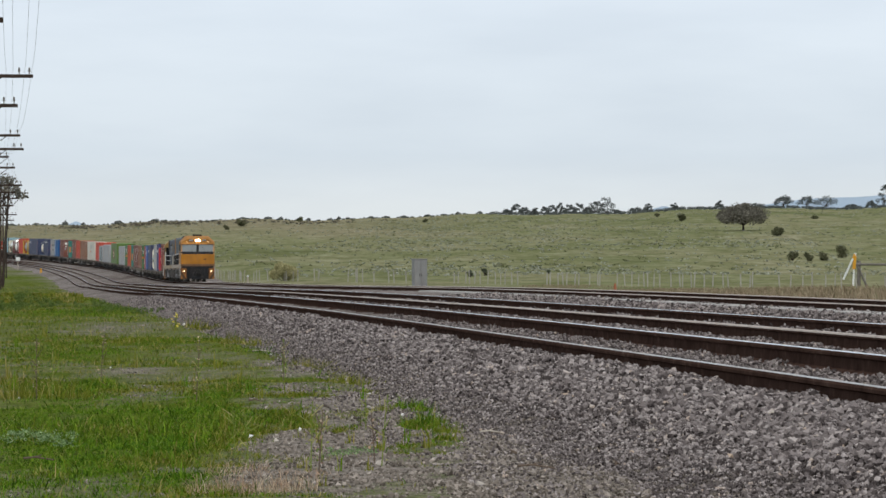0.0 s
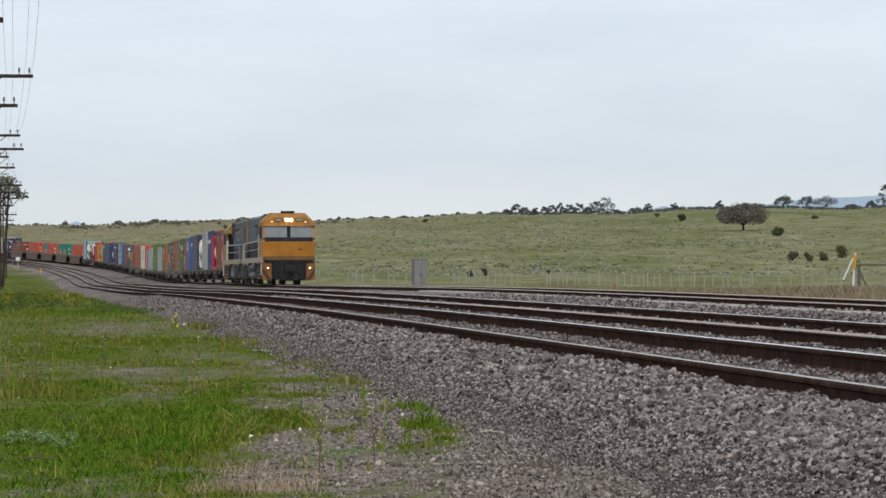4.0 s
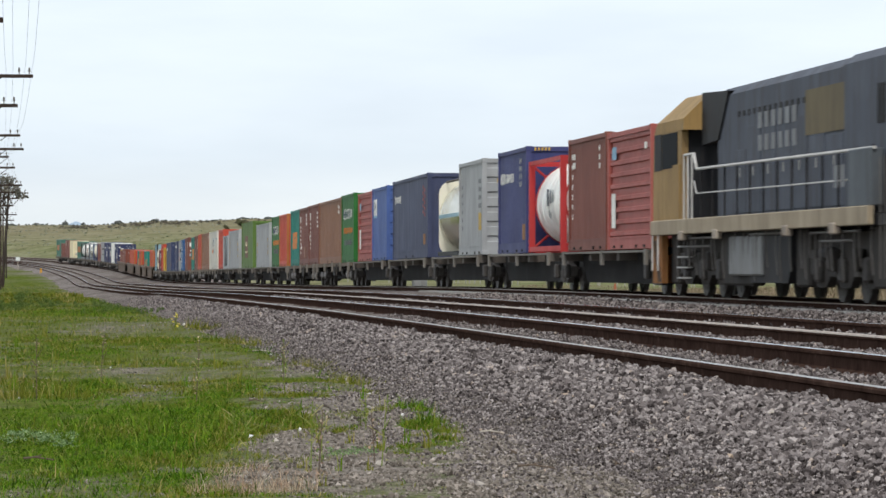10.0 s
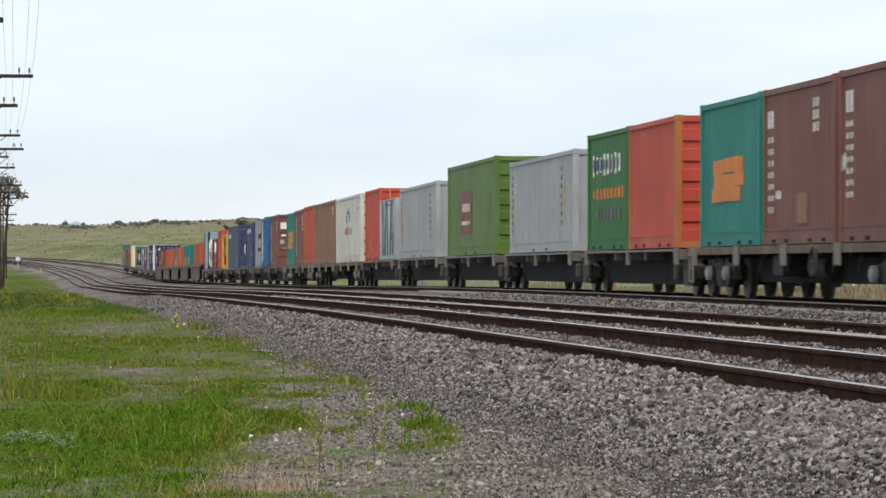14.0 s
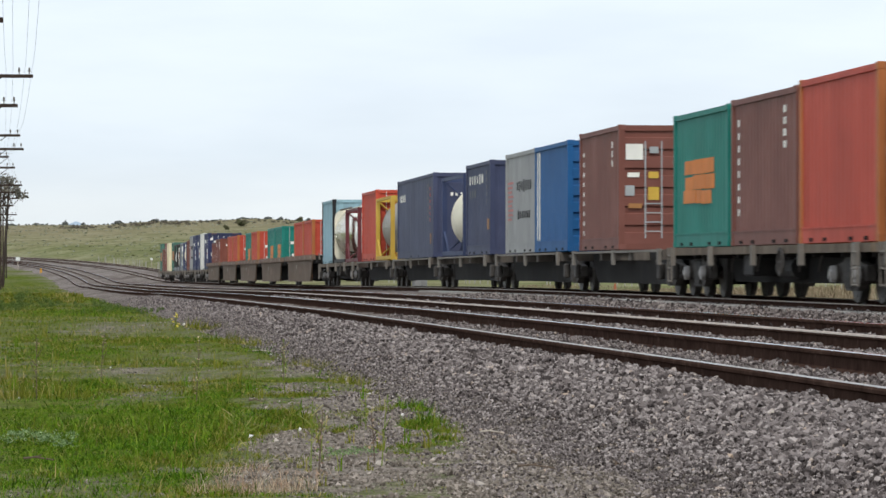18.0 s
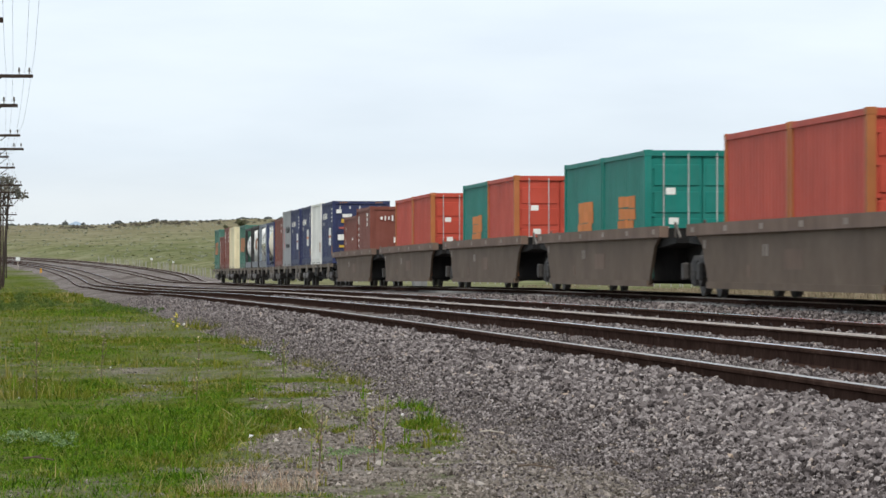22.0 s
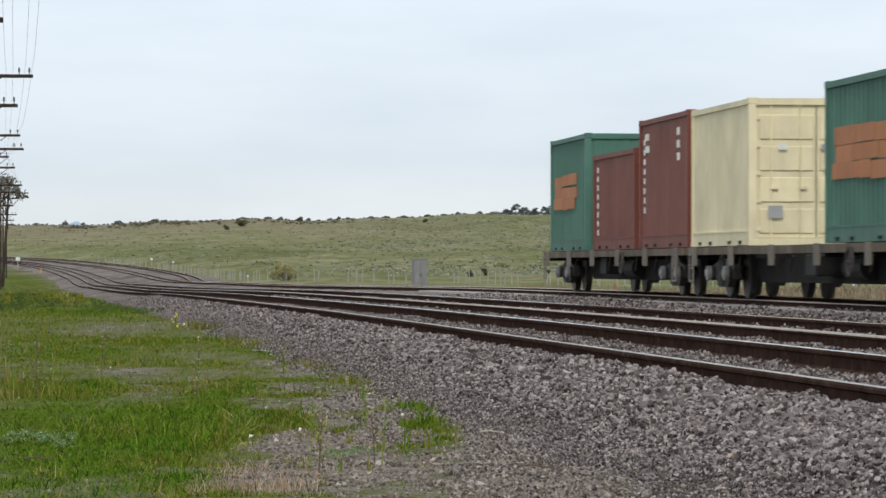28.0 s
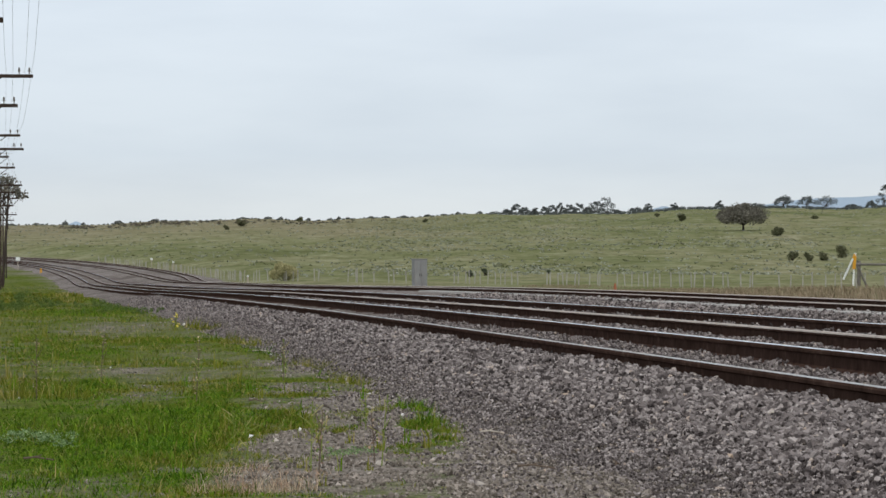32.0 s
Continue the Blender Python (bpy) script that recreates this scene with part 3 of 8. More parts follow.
def coupler(parent, x):
    sg = 1 if x > 0 else -1
    bm = B()
    box(bm, x - 0.35, x + 0.35, -0.09, 0.09, 0.78, 0.98, 0.02)
    box(bm, x + sg * 0.25 - 0.16, x + sg * 0.25 + 0.16, -0.17, 0.17, 0.7, 1.04, 0.03)
    part("coupler", bm, BLACKISH, parent)
    bm = B()
    tube(bm, [(x - sg * 0.3, -0.35, 0.85), (x, -0.38, 0.5), (x + sg * 0.4, -0.33, 0.5)], 0.03)
    part("brake_hose", bm, BLACKISH, parent)


def flat_wagon(u0, u1, pale=True):
    """A bogie flat with open side frames and cluttered underframe."""
    c, L = (u0 + u1) / 2, (u1 - u0) / 2
    w = vehicle("flat_wagon", c, L - 2.6, "dusty brown steel container flat wagon on two bogies", "wagon", "container flat wagons")
    for sy in (-1, 1):
        bm = B()
        prism(bm, [(-L + 0.1, 0.8), (-L + 0.1, 0.94), (L - 0.1, 0.94), (L - 0.1, 0.8)], sy * 1.26 - 0.05, sy * 1.26 + 0.05)
        part("side_sill", bm, FLATDECK, w, "tan dusty side sill")
        n = int(L * 2 / 3.4)
        for i in range(n):
            x = -L + 1.0 + i * (2 * L - 2.0) / (n - 1)
            shared("stake_pocket", "stake_pocket", lambda bm: box(bm, -0.09, 0.09, -0.04, 0.04, 0.6, 0.955), EDGE, w, pose(x, sy * 1.34, 0))
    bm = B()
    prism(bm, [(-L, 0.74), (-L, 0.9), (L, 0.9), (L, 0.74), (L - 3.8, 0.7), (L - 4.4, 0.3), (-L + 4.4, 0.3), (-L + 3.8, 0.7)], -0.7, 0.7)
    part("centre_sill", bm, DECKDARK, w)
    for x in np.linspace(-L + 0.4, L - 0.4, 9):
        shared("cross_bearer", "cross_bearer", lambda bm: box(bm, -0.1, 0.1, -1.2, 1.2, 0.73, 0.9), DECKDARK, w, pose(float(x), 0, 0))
    bm = B()
    box(bm, -1.9, -1.0, -1.15, -0.55, 0.42, 0.78, 0.02)
    part("brake_equipment", bm, BLACKISH, w)
    bm = B()
    cyl(bm, (0.3, -0.8, 0.56), (1.7, -0.8, 0.56), 0.2, 12)
    part("air_reservoir", bm, BLACKISH, w)
    bm = B()
    loops = [[bm.verts.new((2.6 + r * math.cos(math.pi * i / 8), y, 0.66 + r * math.sin(math.pi * i / 8))) for i in range(16)] for r, y in ((0.24, -1.38), (0.2, -1.38), (0.2, -1.34), (0.24, -1.34))]
    for q in range(4):
        for i in range(16):
            bm.faces.new((loops[q][i], loops[q][(i + 1) % 16], loops[(q + 1) % 4][(i + 1) % 16], loops[(q + 1) % 4][i]))
    box(bm, 2.38, 2.82, -1.37, -1.35, 0.645, 0.675)
    box(bm, 2.585, 2.615, -1.372, -1.348, 0.44, 0.88)
    part("handbrake_wheel", bm, FRAME, w, "dusty handbrake wheel")
    for x in (-L + 4.6, -3.1, -0.6, 3.2, L - 4.7):
        shared("brake_lever", "brake_lever", lambda bm: tube(bm, [(-0.2, -1.12, 0.5), (0.16, -1.14, 0.76)], 0.022, 5), FRAME, w, pose(x, 0, 0))
    for x in (-L + 0.9, L - 0.9):
        bm = B()
        for k in range(3):
            tube(bm, [(x - 0.2, -1.38, 0.3 + 0.25 * k), (x + 0.2, -1.38, 0.3 + 0.25 * k)], 0.018, 5)
        tube(bm, [(x - 0.2, -1.38, 0.28), (x - 0.2, -1.38, 0.95)], 0.018, 5)
        tube(bm, [(x + 0.2, -1.38, 0.28), (x + 0.2, -1.38, 0.95)], 0.018, 5)
        part("step_ladder", bm, EDGE, w, "pale step ladder")
    bogie(w, L - 2.6, pale)
    bogie(w, -L + 2.6, pale)
    coupler(w, L + 0.05)
    coupler(w, -L - 0.05)
    return w


def well_wagon(u0, u1, first):
    """One well of an articulated well wagon: deep side walls with a heavy top chord."""
    c, L = (u0 + u1) / 2, (u1 - u0) / 2
    w = vehicle("well_wagon", c, L + 1.6, "grey-brown steel well wagon with deep plate sides", "wagon", "articulated well wagons")
    for sy in (-1, 1):
        bm = B()
        prism(bm, [(-L + 1.9, 0.22), (-L + 1.2, 0.98), (-L + 0.6, 1.16), (L - 0.6, 1.16), (L - 1.2, 0.98), (L - 1.9, 0.22)], sy * 1.42 - 0.03, sy * 1.42 + 0.03)
        part("side_wall", bm, WELL, w, "deep grey-brown plate side wall")
        bm = B()
        prism(bm, [(-L, 1.16), (-L, 1.38), (L, 1.38), (L, 1.16)], sy * 1.45 - 0.09, sy * 1.45 + 0.09)
        part("top_chord", bm, CHORD, w, "dusty brown top chord")
        bm = B()
        prism(bm, [(-L + 1.9, 0.18), (-L + 1.9, 0.3), (L - 1.9, 0.3), (L - 1.9, 0.18)], sy * 1.42 - 0.07, sy * 1.42 + 0.07)
        part("bottom_chord", bm, WELL, w)
        for x in np.linspace(-L + 0.7, L - 0.7, 6):
            bm = B()
            box(bm, x - 0.16, x + 0.16, sy * 1.545, sy * 1.552, 1.22, 1.32)
            part("tie_plate", bm, TIE, w)
    marks(w, [(-2.0, 0.86, 0.2, 0.2, 0), (-1.7, 0.86, 0.2, 0.2, 0), (-L + 1.5, 1.0, 0.25, 0.16, 0), (0.6, 0.7, 1.5, 0.34, 1), (-3.4, 0.5, 0.3, 0.22, 1)], lambda k: CHORD if k else TIE, -1.452)
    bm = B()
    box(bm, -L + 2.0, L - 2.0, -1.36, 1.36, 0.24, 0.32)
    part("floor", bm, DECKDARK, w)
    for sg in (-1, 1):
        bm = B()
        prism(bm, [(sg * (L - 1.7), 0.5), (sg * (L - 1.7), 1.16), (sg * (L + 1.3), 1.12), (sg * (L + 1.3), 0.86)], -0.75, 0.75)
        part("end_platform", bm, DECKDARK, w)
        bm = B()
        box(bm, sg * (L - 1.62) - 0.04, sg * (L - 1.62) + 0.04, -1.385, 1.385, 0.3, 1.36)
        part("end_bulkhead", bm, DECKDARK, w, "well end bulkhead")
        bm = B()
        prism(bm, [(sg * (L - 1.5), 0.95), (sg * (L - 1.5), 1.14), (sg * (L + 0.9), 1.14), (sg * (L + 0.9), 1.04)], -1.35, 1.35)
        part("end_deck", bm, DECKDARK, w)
        for sy in (-1.2, -0.6, 0.6, 1.2):
            bm = B()
            tube(bm, [(sg * (L - 0.1), sy, 1.16), (sg * (L - 0.1), sy, 1.45), (sg * (L + 0.5), sy, 1.15)], 0.025, 5)
            part("grab_rail", bm, DECK, w)
    bogie(w, -L - 1.6)
    if first:
        bogie(w, L + 1.2)
    return w


# container colours
COLS = {"red": (0.479, 0.0705, 0.042), "maroon": (0.19, 0.06, 0.042), "burgundy": (0.178, 0.068, 0.052), "brown": (0.244, 0.119, 0.0701), "ribred": (0.372, 0.104, 0.086),
        "navy": (0.052, 0.061, 0.112), "navy_purple": (0.05, 0.056, 0.15), "navy_mid": (0.035, 0.043, 0.1), "amber": (0.41, 0.14, 0.047), "framesteel": (0.2, 0.225, 0.25), "railgrey": (0.19, 0.2, 0.21), "blue": (0.016, 0.1, 0.262), "lightblue": (0.0678, 0.117, 0.304), "grey": (0.349, 0.349, 0.345), "midgrey": (0.32, 0.32, 0.311), "green": (0.0231, 0.132, 0.0266), "olive": (0.1, 0.171, 0.0376),
        "teal": (0.0141, 0.189, 0.149), "teal_dark": (0.0783, 0.176, 0.132), "white": (0.679, 0.679, 0.652), "cream": (0.749, 0.66, 0.428), "orange": (0.64, 0.2, 0.035), "rustorange": (0.44, 0.165, 0.06), "yellow": (0.519, 0.332, 0.0554), "bluegrey": (0.271, 0.414, 0.467), "framegrey": (0.117, 0.121, 0.126), "frameblack": (0.0406, 0.0388, 0.037), "palegrey": (0.331, 0.349, 0.349), "sheet": (0.355, 0.444, 0.471), "framemaroon": (0.13, 0.0317, 0.0362),
        "frameblue": (0.04, 0.055, 0.118), "tankred": (0.459, 0.04, 0.04), "black": (0.0194, 0.0194, 0.0212), "reefer": (0.6, 0.565, 0.48), "pink": (0.52, 0.2, 0.19), "ochre": (0.337, 0.159, 0.0562), "skyblue": (0.255, 0.433, 0.567), "offwhite": (0.8, 0.78, 0.71)}


def C(key):
    return M("paint_" + key, COLS[key], 0.5, 0.17)


m, nt, b = nodes_of("tank_silver")
nz = noise_node(nt, 1.5, 5, 0.6, stretch=(1, 1, 0.4))
r = ramp_node(nt, nz.outputs["Fac"], [(0.3, (0.72, 0.69, 0.6)), (0.7, (0.9, 0.87, 0.78))])
nt.links.new(r.outputs[0], b.inputs["Base Color"])
b.inputs["Metallic"].default_value, b.inputs["Roughness"].default_value = 1.0, 0.17
TANK_SILVER = m
TANK_DULL = M("tank_dull_grey", (0.36, 0.34, 0.31), 0.4, 0.4, (0.16, 0.14, 0.12), metal=0.5)
TANK_WHITE = M("tank_white", (0.88, 0.86, 0.8), 0.4, 0.15, (0.35, 0.3, 0.24))
TANK_CREAM = M("tank_cream", (0.8, 0.75, 0.6), 0.4, 0.15, (0.3, 0.26, 0.2))


def corrugated(bm, x0, x1, z0, z1, y, sg, pitch=0.3, depth=0.011):
    """A trapezoid-corrugated plate between x0 and x1, its outer face at y."""
    n = max(2, round((x1 - x0) / pitch))
    p = (x1 - x0) / n
    xs = []
    for i in range(n):
        xs += [(x0 + i * p, 0), (x0 + i * p + p * 0.38, 0), (x0 + i * p + p * 0.5, depth), (x0 + i * p + p * 0.88, depth)]
    xs.append((x1, 0))
    lo = [bm.verts.new((x, y - sg * e, z0)) for x, e in xs]
    hi = [bm.verts.new((x, y - sg * e, z1)) for x, e in xs]
    for i in range(len(xs) - 1):
        bm.faces.new((lo[i], lo[i + 1], hi[i + 1], hi[i]))


def ribbed(bm, x0, x1, z0, z1, y, sg, n=9, depth=0.05):
    """A plate with horizontal ribs."""
    zs = []
    p = (z1 - z0) / n
    for i in range(n):
        zs += [(z0 + i * p, depth), (z0 + i * p + p * 0.55, depth), (z0 + i * p + p * 0.62, 0), (z0 + i * p + p * 0.93, 0)]
    zs.append((z1, depth))
    a = [bm.verts.new((x0, y - sg * e, z)) for z, e in zs]
    c = [bm.verts.new((x1, y - sg * e, z)) for z, e in zs]
    for i in range(len(zs) - 1):
        bm.faces.new((a[i], c[i], c[i + 1], a[i + 1]))

LOCK = M("galvanised_rod", (0.5, 0.48, 0.45), 0.5, 0.3)


def container(L, H, col, style="corr", front="doors", post=None, label="", group="freight containers", open_top=False):
    """A shipping container with posts, rails, castings, wall panels and doors."""
    c = tagged(new("shipping_container", None), label, "container", group)
    mat, pmat = C(col), C(post or col)
    h = L / 2
    W = 1.22
    for sx in (-1, 1):
        for sy in (-1, 1):
            shared("corner_post", f"post{H:.2f}{post or col}", lambda bm: box(bm, -0.08, 0.08, -0.07, 0.07, 0.1, H - 0.1), pmat, c, pose(sx * (h - 0.08), sy * (W - 0.07), 0))
            for z in (0, H - 0.112):
                shared("corner_casting", f"cast{post or col}", lambda bm: box(bm, -0.095, 0.095, -0.085, 0.085, 0, 0.12, 0.008), pmat, c, pose(sx * (h - 0.09), sy * (W - 0.08), z))
    for sy in (-1, 1):
        shared("top_rail", f"tr{L:.1f}{col}", lambda bm: box(bm, -h + 0.16, h - 0.16, -0.04, 0.04, -0.1, 0), mat, c, pose(0, sy * (W - 0.045), H - 0.01))
        shared("bottom_rail", f"br{L:.1f}{col}", lambda bm: (box(bm, -h + 0.16, h - 0.16, -0.026, 0.026, 0.01, 0.24), box(bm, -h + 0.16, h - 0.16, -0.036, 0.036, 0.24, 0.275)), mat, c, pose(0, sy * (W - 0.042), 0))

        if style == "flat":
            n = 10 if L > 8 else 5
            q = (L - 0.3) / n
            shared("side_panel", f"ss{L:.1f}{H:.2f}{col}", lambda bm: box(bm, -h + 0.15, h - 0.15, -0.015, 0.015, 0.15, H - 0.1), mat, c, pose(0, sy * (W - 0.05), 0))
            for i in range(n - 1):
                shared("seam", f"seam{H:.2f}{col}", lambda bm: box(bm, -0.02, 0.02, -0.003, 0.003, 0.16, H - 0.11), mat, c, pose(-h + 0.15 + (i + 1) * q, sy * (W - 0.034), 0))
            shared("side_lining", f"sl{L:.1f}{H:.2f}{col}", lambda bm: box(bm, -h + 0.15, h - 0.15, -0.01, 0.01, 0.15, H - 0.1), mat, c, pose(0, sy * (W - 0.085), 0))
            continue

        def side(bm, sy=sy):
            y = sy * (W - 0.035)
            if style == "rib":
                ribbed(bm, -h + 0.15, h - 0.15, 0.15, H - 0.1, y, sy)
            elif style == "bold":
                corrugated(bm, -h + 0.15, h - 0.15, 0.15, H - 0.1, y, sy, 0.33, 0.06)
            elif style == "wide":
                corrugated(bm, -h + 0.15, h - 0.15, 0.15, H - 0.1, y, sy, 0.6, 0.006)
            else:
                corrugated(bm, -h + 0.15, h - 0.15, 0.15, H - 0.1, y, sy)
        shared("side_panel", f"sp{L:.1f}{H:.2f}{col}{style}{sy}", side, mat, c)
    n_notch = 2 if L > 8 else 4
    for i in range(n_notch):
        x = (-1.2 + 2.4 * i) if n_notch == 2 else (-2.1, -1.0, 1.0, 2.1)[i]
        shared("fork_pocket", "fork", lambda bm: box(bm, -0.12, 0.12, -0.006, 0.006, 0.035, 0.095), DECKDARK, c, pose(x, -(W - 0.006), 0))

    def roof(bm):
        corrugated(bm, -h + 0.1, h - 0.1, -W + 0.05, W - 0.05, 0, 1, 0.5, 0.02)
        bmesh.ops.rotate(bm, verts=bm.verts, matrix=Matrix.Rotation(radians(-90), 3, "X"))
        bmesh.ops.translate(bm, verts=bm.verts, vec=(0, 0, H - 0.02))
    if not open_top:
        shared("roof", f"rf{L:.1f}{H:.2f}{col}", roof, mat, c)
    shared("floor", f"fl{L:.1f}", lambda bm: box(bm, -h + 0.1, h - 0.1, -W + 0.08, W - 0.08, 0.12, 0.17), DECKDARK, c)
    for sg, kind in ((1, front), (-1, "panel" if front == "doors" else "doors")):
        x = sg * (h - 0.05)
        shared("end_header", f"eh{col}", lambda bm: (box(bm, -0.05, 0.05, -W + 0.14, W - 0.14, -0.12, 0)), mat, c, pose(x, 0, H - 0.005))
        shared("end_sill", f"es{post or col}", lambda bm: (box(bm, -0.05, 0.05, -W + 0.14, W - 0.14, 0, 0.13)), pmat, c, pose(x, 0, 0.005))
        if kind == "doors":
            for sy in (-1, 1):
                def leaf(bm):
                    box(bm, -0.03, 0.0, 0.01, W - 0.15, 0.14, H - 0.13)
                d = shared("door", f"leaf{H:.2f}{col}", leaf, mat, c, pose(x, 0, 0) if sy > 0 else pose(x, 0, 0) @ Matrix.Diagonal((1, -1, 1, 1)))
                for k in range(4):
                    shared("door_panel", f"dp{H:.2f}{col}", lambda bm: box(bm, 0.0, 0.024, 0.06, W - 0.2, 0, (H - 0.4) / 4 - 0.12, 0.01), mat, d, pose(0, 0, 0.22 + k * (H - 0.4) / 4))
                for yy in (0.3, 0.82):
                    shared("lock_rod", f"rod{H:.2f}{col}", lambda bm: (cyl(bm, (0.05, 0, 0.06), (0.05, 0, H - 0.06), 0.014, 6), box(bm, 0.03, 0.07, -0.12, 0.02, 1.0, 1.05)), LOCK if col in ("red", "teal", "maroon") else mat, d, pose(0, yy, 0))
                for k in range(5):
                    shared("hinge", f"hinge{col}", lambda bm: box(bm, 0.0, 0.03, -0.09, 0.05, -0.035, 0.035), DECKDARK if col == "reefer" else mat, d, pose(0, W - 0.14, 0.3 + k * (H - 0.65) / 4))
                for k in range(3) if col in ("red", "teal", "maroon") else ():
                    shared("placard", f"pl{k}", lambda bm: box(bm, 0.024, 0.03, -0.1, 0.1, -0.07, 0.07), C("offwhite"), d, pose(0, 0.55 + 0.06 * k, 0.55 + 0.62 * k + (0.2 if sy > 0 else 0)))
        else:
            def endp(bm):
                if style == "rib" or kind == "ribs":
                    ribbed(bm, -W + 0.12, W - 0.12, 0.13, H - 0.1, 0, 1, 6)
                else:
                    corrugated(bm, -W + 0.12, W - 0.12, 0.13, H - 0.1, 0, 1)
                bmesh.ops.rotate(bm, verts=bm.verts, matrix=Matrix.Rotation(radians(90), 3, "Z"))
            shared("end_panel", f"ep{H:.2f}{col}{style}{kind}", endp, mat, c, pose(x, 0, 0))
    c["size"] = (L, H)
    return c




def rounded_plate(bm, x, t, w, z0, z1, r):
    """An upright plate across the wagon with rounded corners."""
    pts = []
    for cy, cz, a0 in ((w - r, z1 - r, 0), (-w + r, z1 - r, 90), (-w + r, z0 + r, 180), (w - r, z0 + r, 270)):
        for k in range(5):
            a = radians(a0 + 22.5 * k)
            pts.append((cy + r * math.cos(a), cz + r * math.sin(a)))
    f = [bm.verts.new((x + t, y, z)) for y, z in pts]
    g = [bm.verts.new((x - t, y, z)) for y, z in pts]
    n = len(pts)
    for i in range(n):
        bm.faces.new((f[i], f[(i + 1) % n], g[(i + 1) % n], g[i]))
    bm.faces.new(f[::-1])
    bm.faces.new(g)


def tank(L, H, frame_col, tank_mat, radius, label, style="frame", plain=False):
    """A tank container: a barrel with bands in a frame."""
    c = tagged(new("tank_container", None), label, "container", "tank containers")
    h, W = L / 2, 1.22
    fm = C(frame_col)
    full = style == "deep" or radius > 1.1
    pw = 0.05 if full else 0.075
    for sx in (-1, 1) if style != "bare" else ():
        for sy in (-1, 1):
            shared("corner_post", f"tp{H:.2f}{frame_col}", lambda bm: box(bm, -pw, pw, -0.075, 0.075, 0, H), fm, c, pose(sx * (h - pw), sy * (W - 0.075), 0))
        for z in (0.0, H - 0.12):
            shared("end_beam", f"tb{frame_col}", lambda bm: box(bm, -0.06, 0.06, -W + 0.15, W - 0.15, 0, 0.12), fm, c, pose(sx * (h - 0.07), 0, z))

        for sy in (-1, 1):
            for z0, z1 in ((H - 0.15, H - 0.75), (0.15, 0.75)):
                if style == "sheeted" or (full and z0 > 1):
                    continue
                shared("end_brace", f"eb{H:.2f}{frame_col}{sy}{z0}", lambda bm: cyl(bm, (0, sy * (W - 0.15), z0), (0, sy * 0.35, z1), 0.035, 6), fm, c, pose(sx * (h - 0.07), 0, 0))
    for sy in (-1, 1):
        shared("bottom_rail", f"tbr{L:.1f}{frame_col}", lambda bm: box(bm, -h + 0.15, h - 0.15, -0.05, 0.05, 0.02, 0.15 if style != "deep" else 0.34), C("railgrey") if full and style != "bare" else fm, c, pose(0, sy * (W - 0.06), 0))
        if style in ("frame", "deep"):
            shared("top_rail", f"ttr{L:.1f}{frame_col}", lambda bm: box(bm, -h + 0.15, h - 0.15, -0.04, 0.04, -0.1, 0), fm, c, pose(0, sy * (W - 0.06), H))
        for sx in (-1, 1) if style in ("frame", "deep") and frame_col != "tankred" else ():
            bm = B()
            tube(bm, [(sx * (h - 0.15), sy * (W - 0.08), 0.75), (sx * (h - 1.3), sy * (W - 0.08), 0.12)], 0.04, 6)
            part("side_brace", bm, fm, c)
    if style == "sheeted":
        for sx, cc in ((1, "palegrey"), (-1, "sheet")):
            bm = B()
            box(bm, sx * (h - 0.03) - 0.02, sx * (h - 0.03) + 0.02, -W + 0.15, W - 0.15, 0.12, H - 0.1)
            part("end_sheet", bm, C(cc), c, "pale sheeting over the end")
        for sy in (-1, 1):
            bm = B()
            box(bm, h - 0.85, h - 0.15, sy * (W - 0.04) - 0.012, sy * (W - 0.04) + 0.012, 0.15, H - 0.08)
            part("side_sheet", bm, C("palegrey"), c, "pale grey sheeting over the side")
            for i in range(5):
                bm = B()
                x0 = -h + 0.5 + i * 0.95
                tube(bm, [(x0, sy * (W - 0.08), 0.1), (x0 + (0.35 if i % 2 else -0.2), sy * (W - 0.08), H - 0.05)], 0.022, 5)
                part("slanting_pole", bm, C("framegrey"), c)
            bm = B()
            tube(bm, [(-h + 0.1, sy * (W - 0.07), H - 0.03), (h - 0.1, sy * (W - 0.07), H - 0.03)], 0.03, 6)
            part("top_rail", bm, fm, c)
    zc = (0.06 if style == "bare" else 0.16) + radius
    bm = B()
    k = h - (0.2 if frame_col == "tankred" else 0.24 if full and style != "bare" else 0.32)
    lathe(bm, [(-k - 0.2, 0.3), (-k - 0.2, radius * 0.95), (-k - 0.14, radius), (k + 0.14, radius), (k + 0.2, radius * 0.95), (k + 0.2, 0.3)] if style == "bare" else [(-k - 0.12, 0.12), (-k - 0.11, radius * 0.5), (-k - 0.06, radius * 0.85), (-k + 0.04, radius), (k - 0.04, radius), (k + 0.06, radius * 0.85), (k + 0.11, radius * 0.5), (k + 0.12, 0.12)] if frame_col == "tankred" else [(-k - 0.12, 0.12), (-k - 0.08, radius * 0.5), (-k + 0.04, radius * 0.8), (-k + 0.22, radius * 0.95), (-k + 0.42, radius), (k - 0.42, radius), (k - 0.22, radius * 0.95), (k - 0.04, radius * 0.8), (k + 0.08, radius * 0.5), (k + 0.12, 0.12)], 36, 0, zc)
    barrel = part("barrel", bm, tank_mat, c, smooth=True)
    n_band = 11 if style == "bare" or (full and frame_col == "frameblue") else 7
    for i in range(n_band):
        x = -k + 0.5 + i * (2 * k - 1.0) / (n_band - 1)
        shared("band", f"band{radius:.2f}{tank_mat.name}", lambda bm: lathe(bm, [(-0.03, radius - 0.01), (-0.03, radius + 0.014), (0.03, radius + 0.014), (0.03, radius - 0.01)], 36, 0, zc), tank_mat, barrel, pose(x, 0, 0))
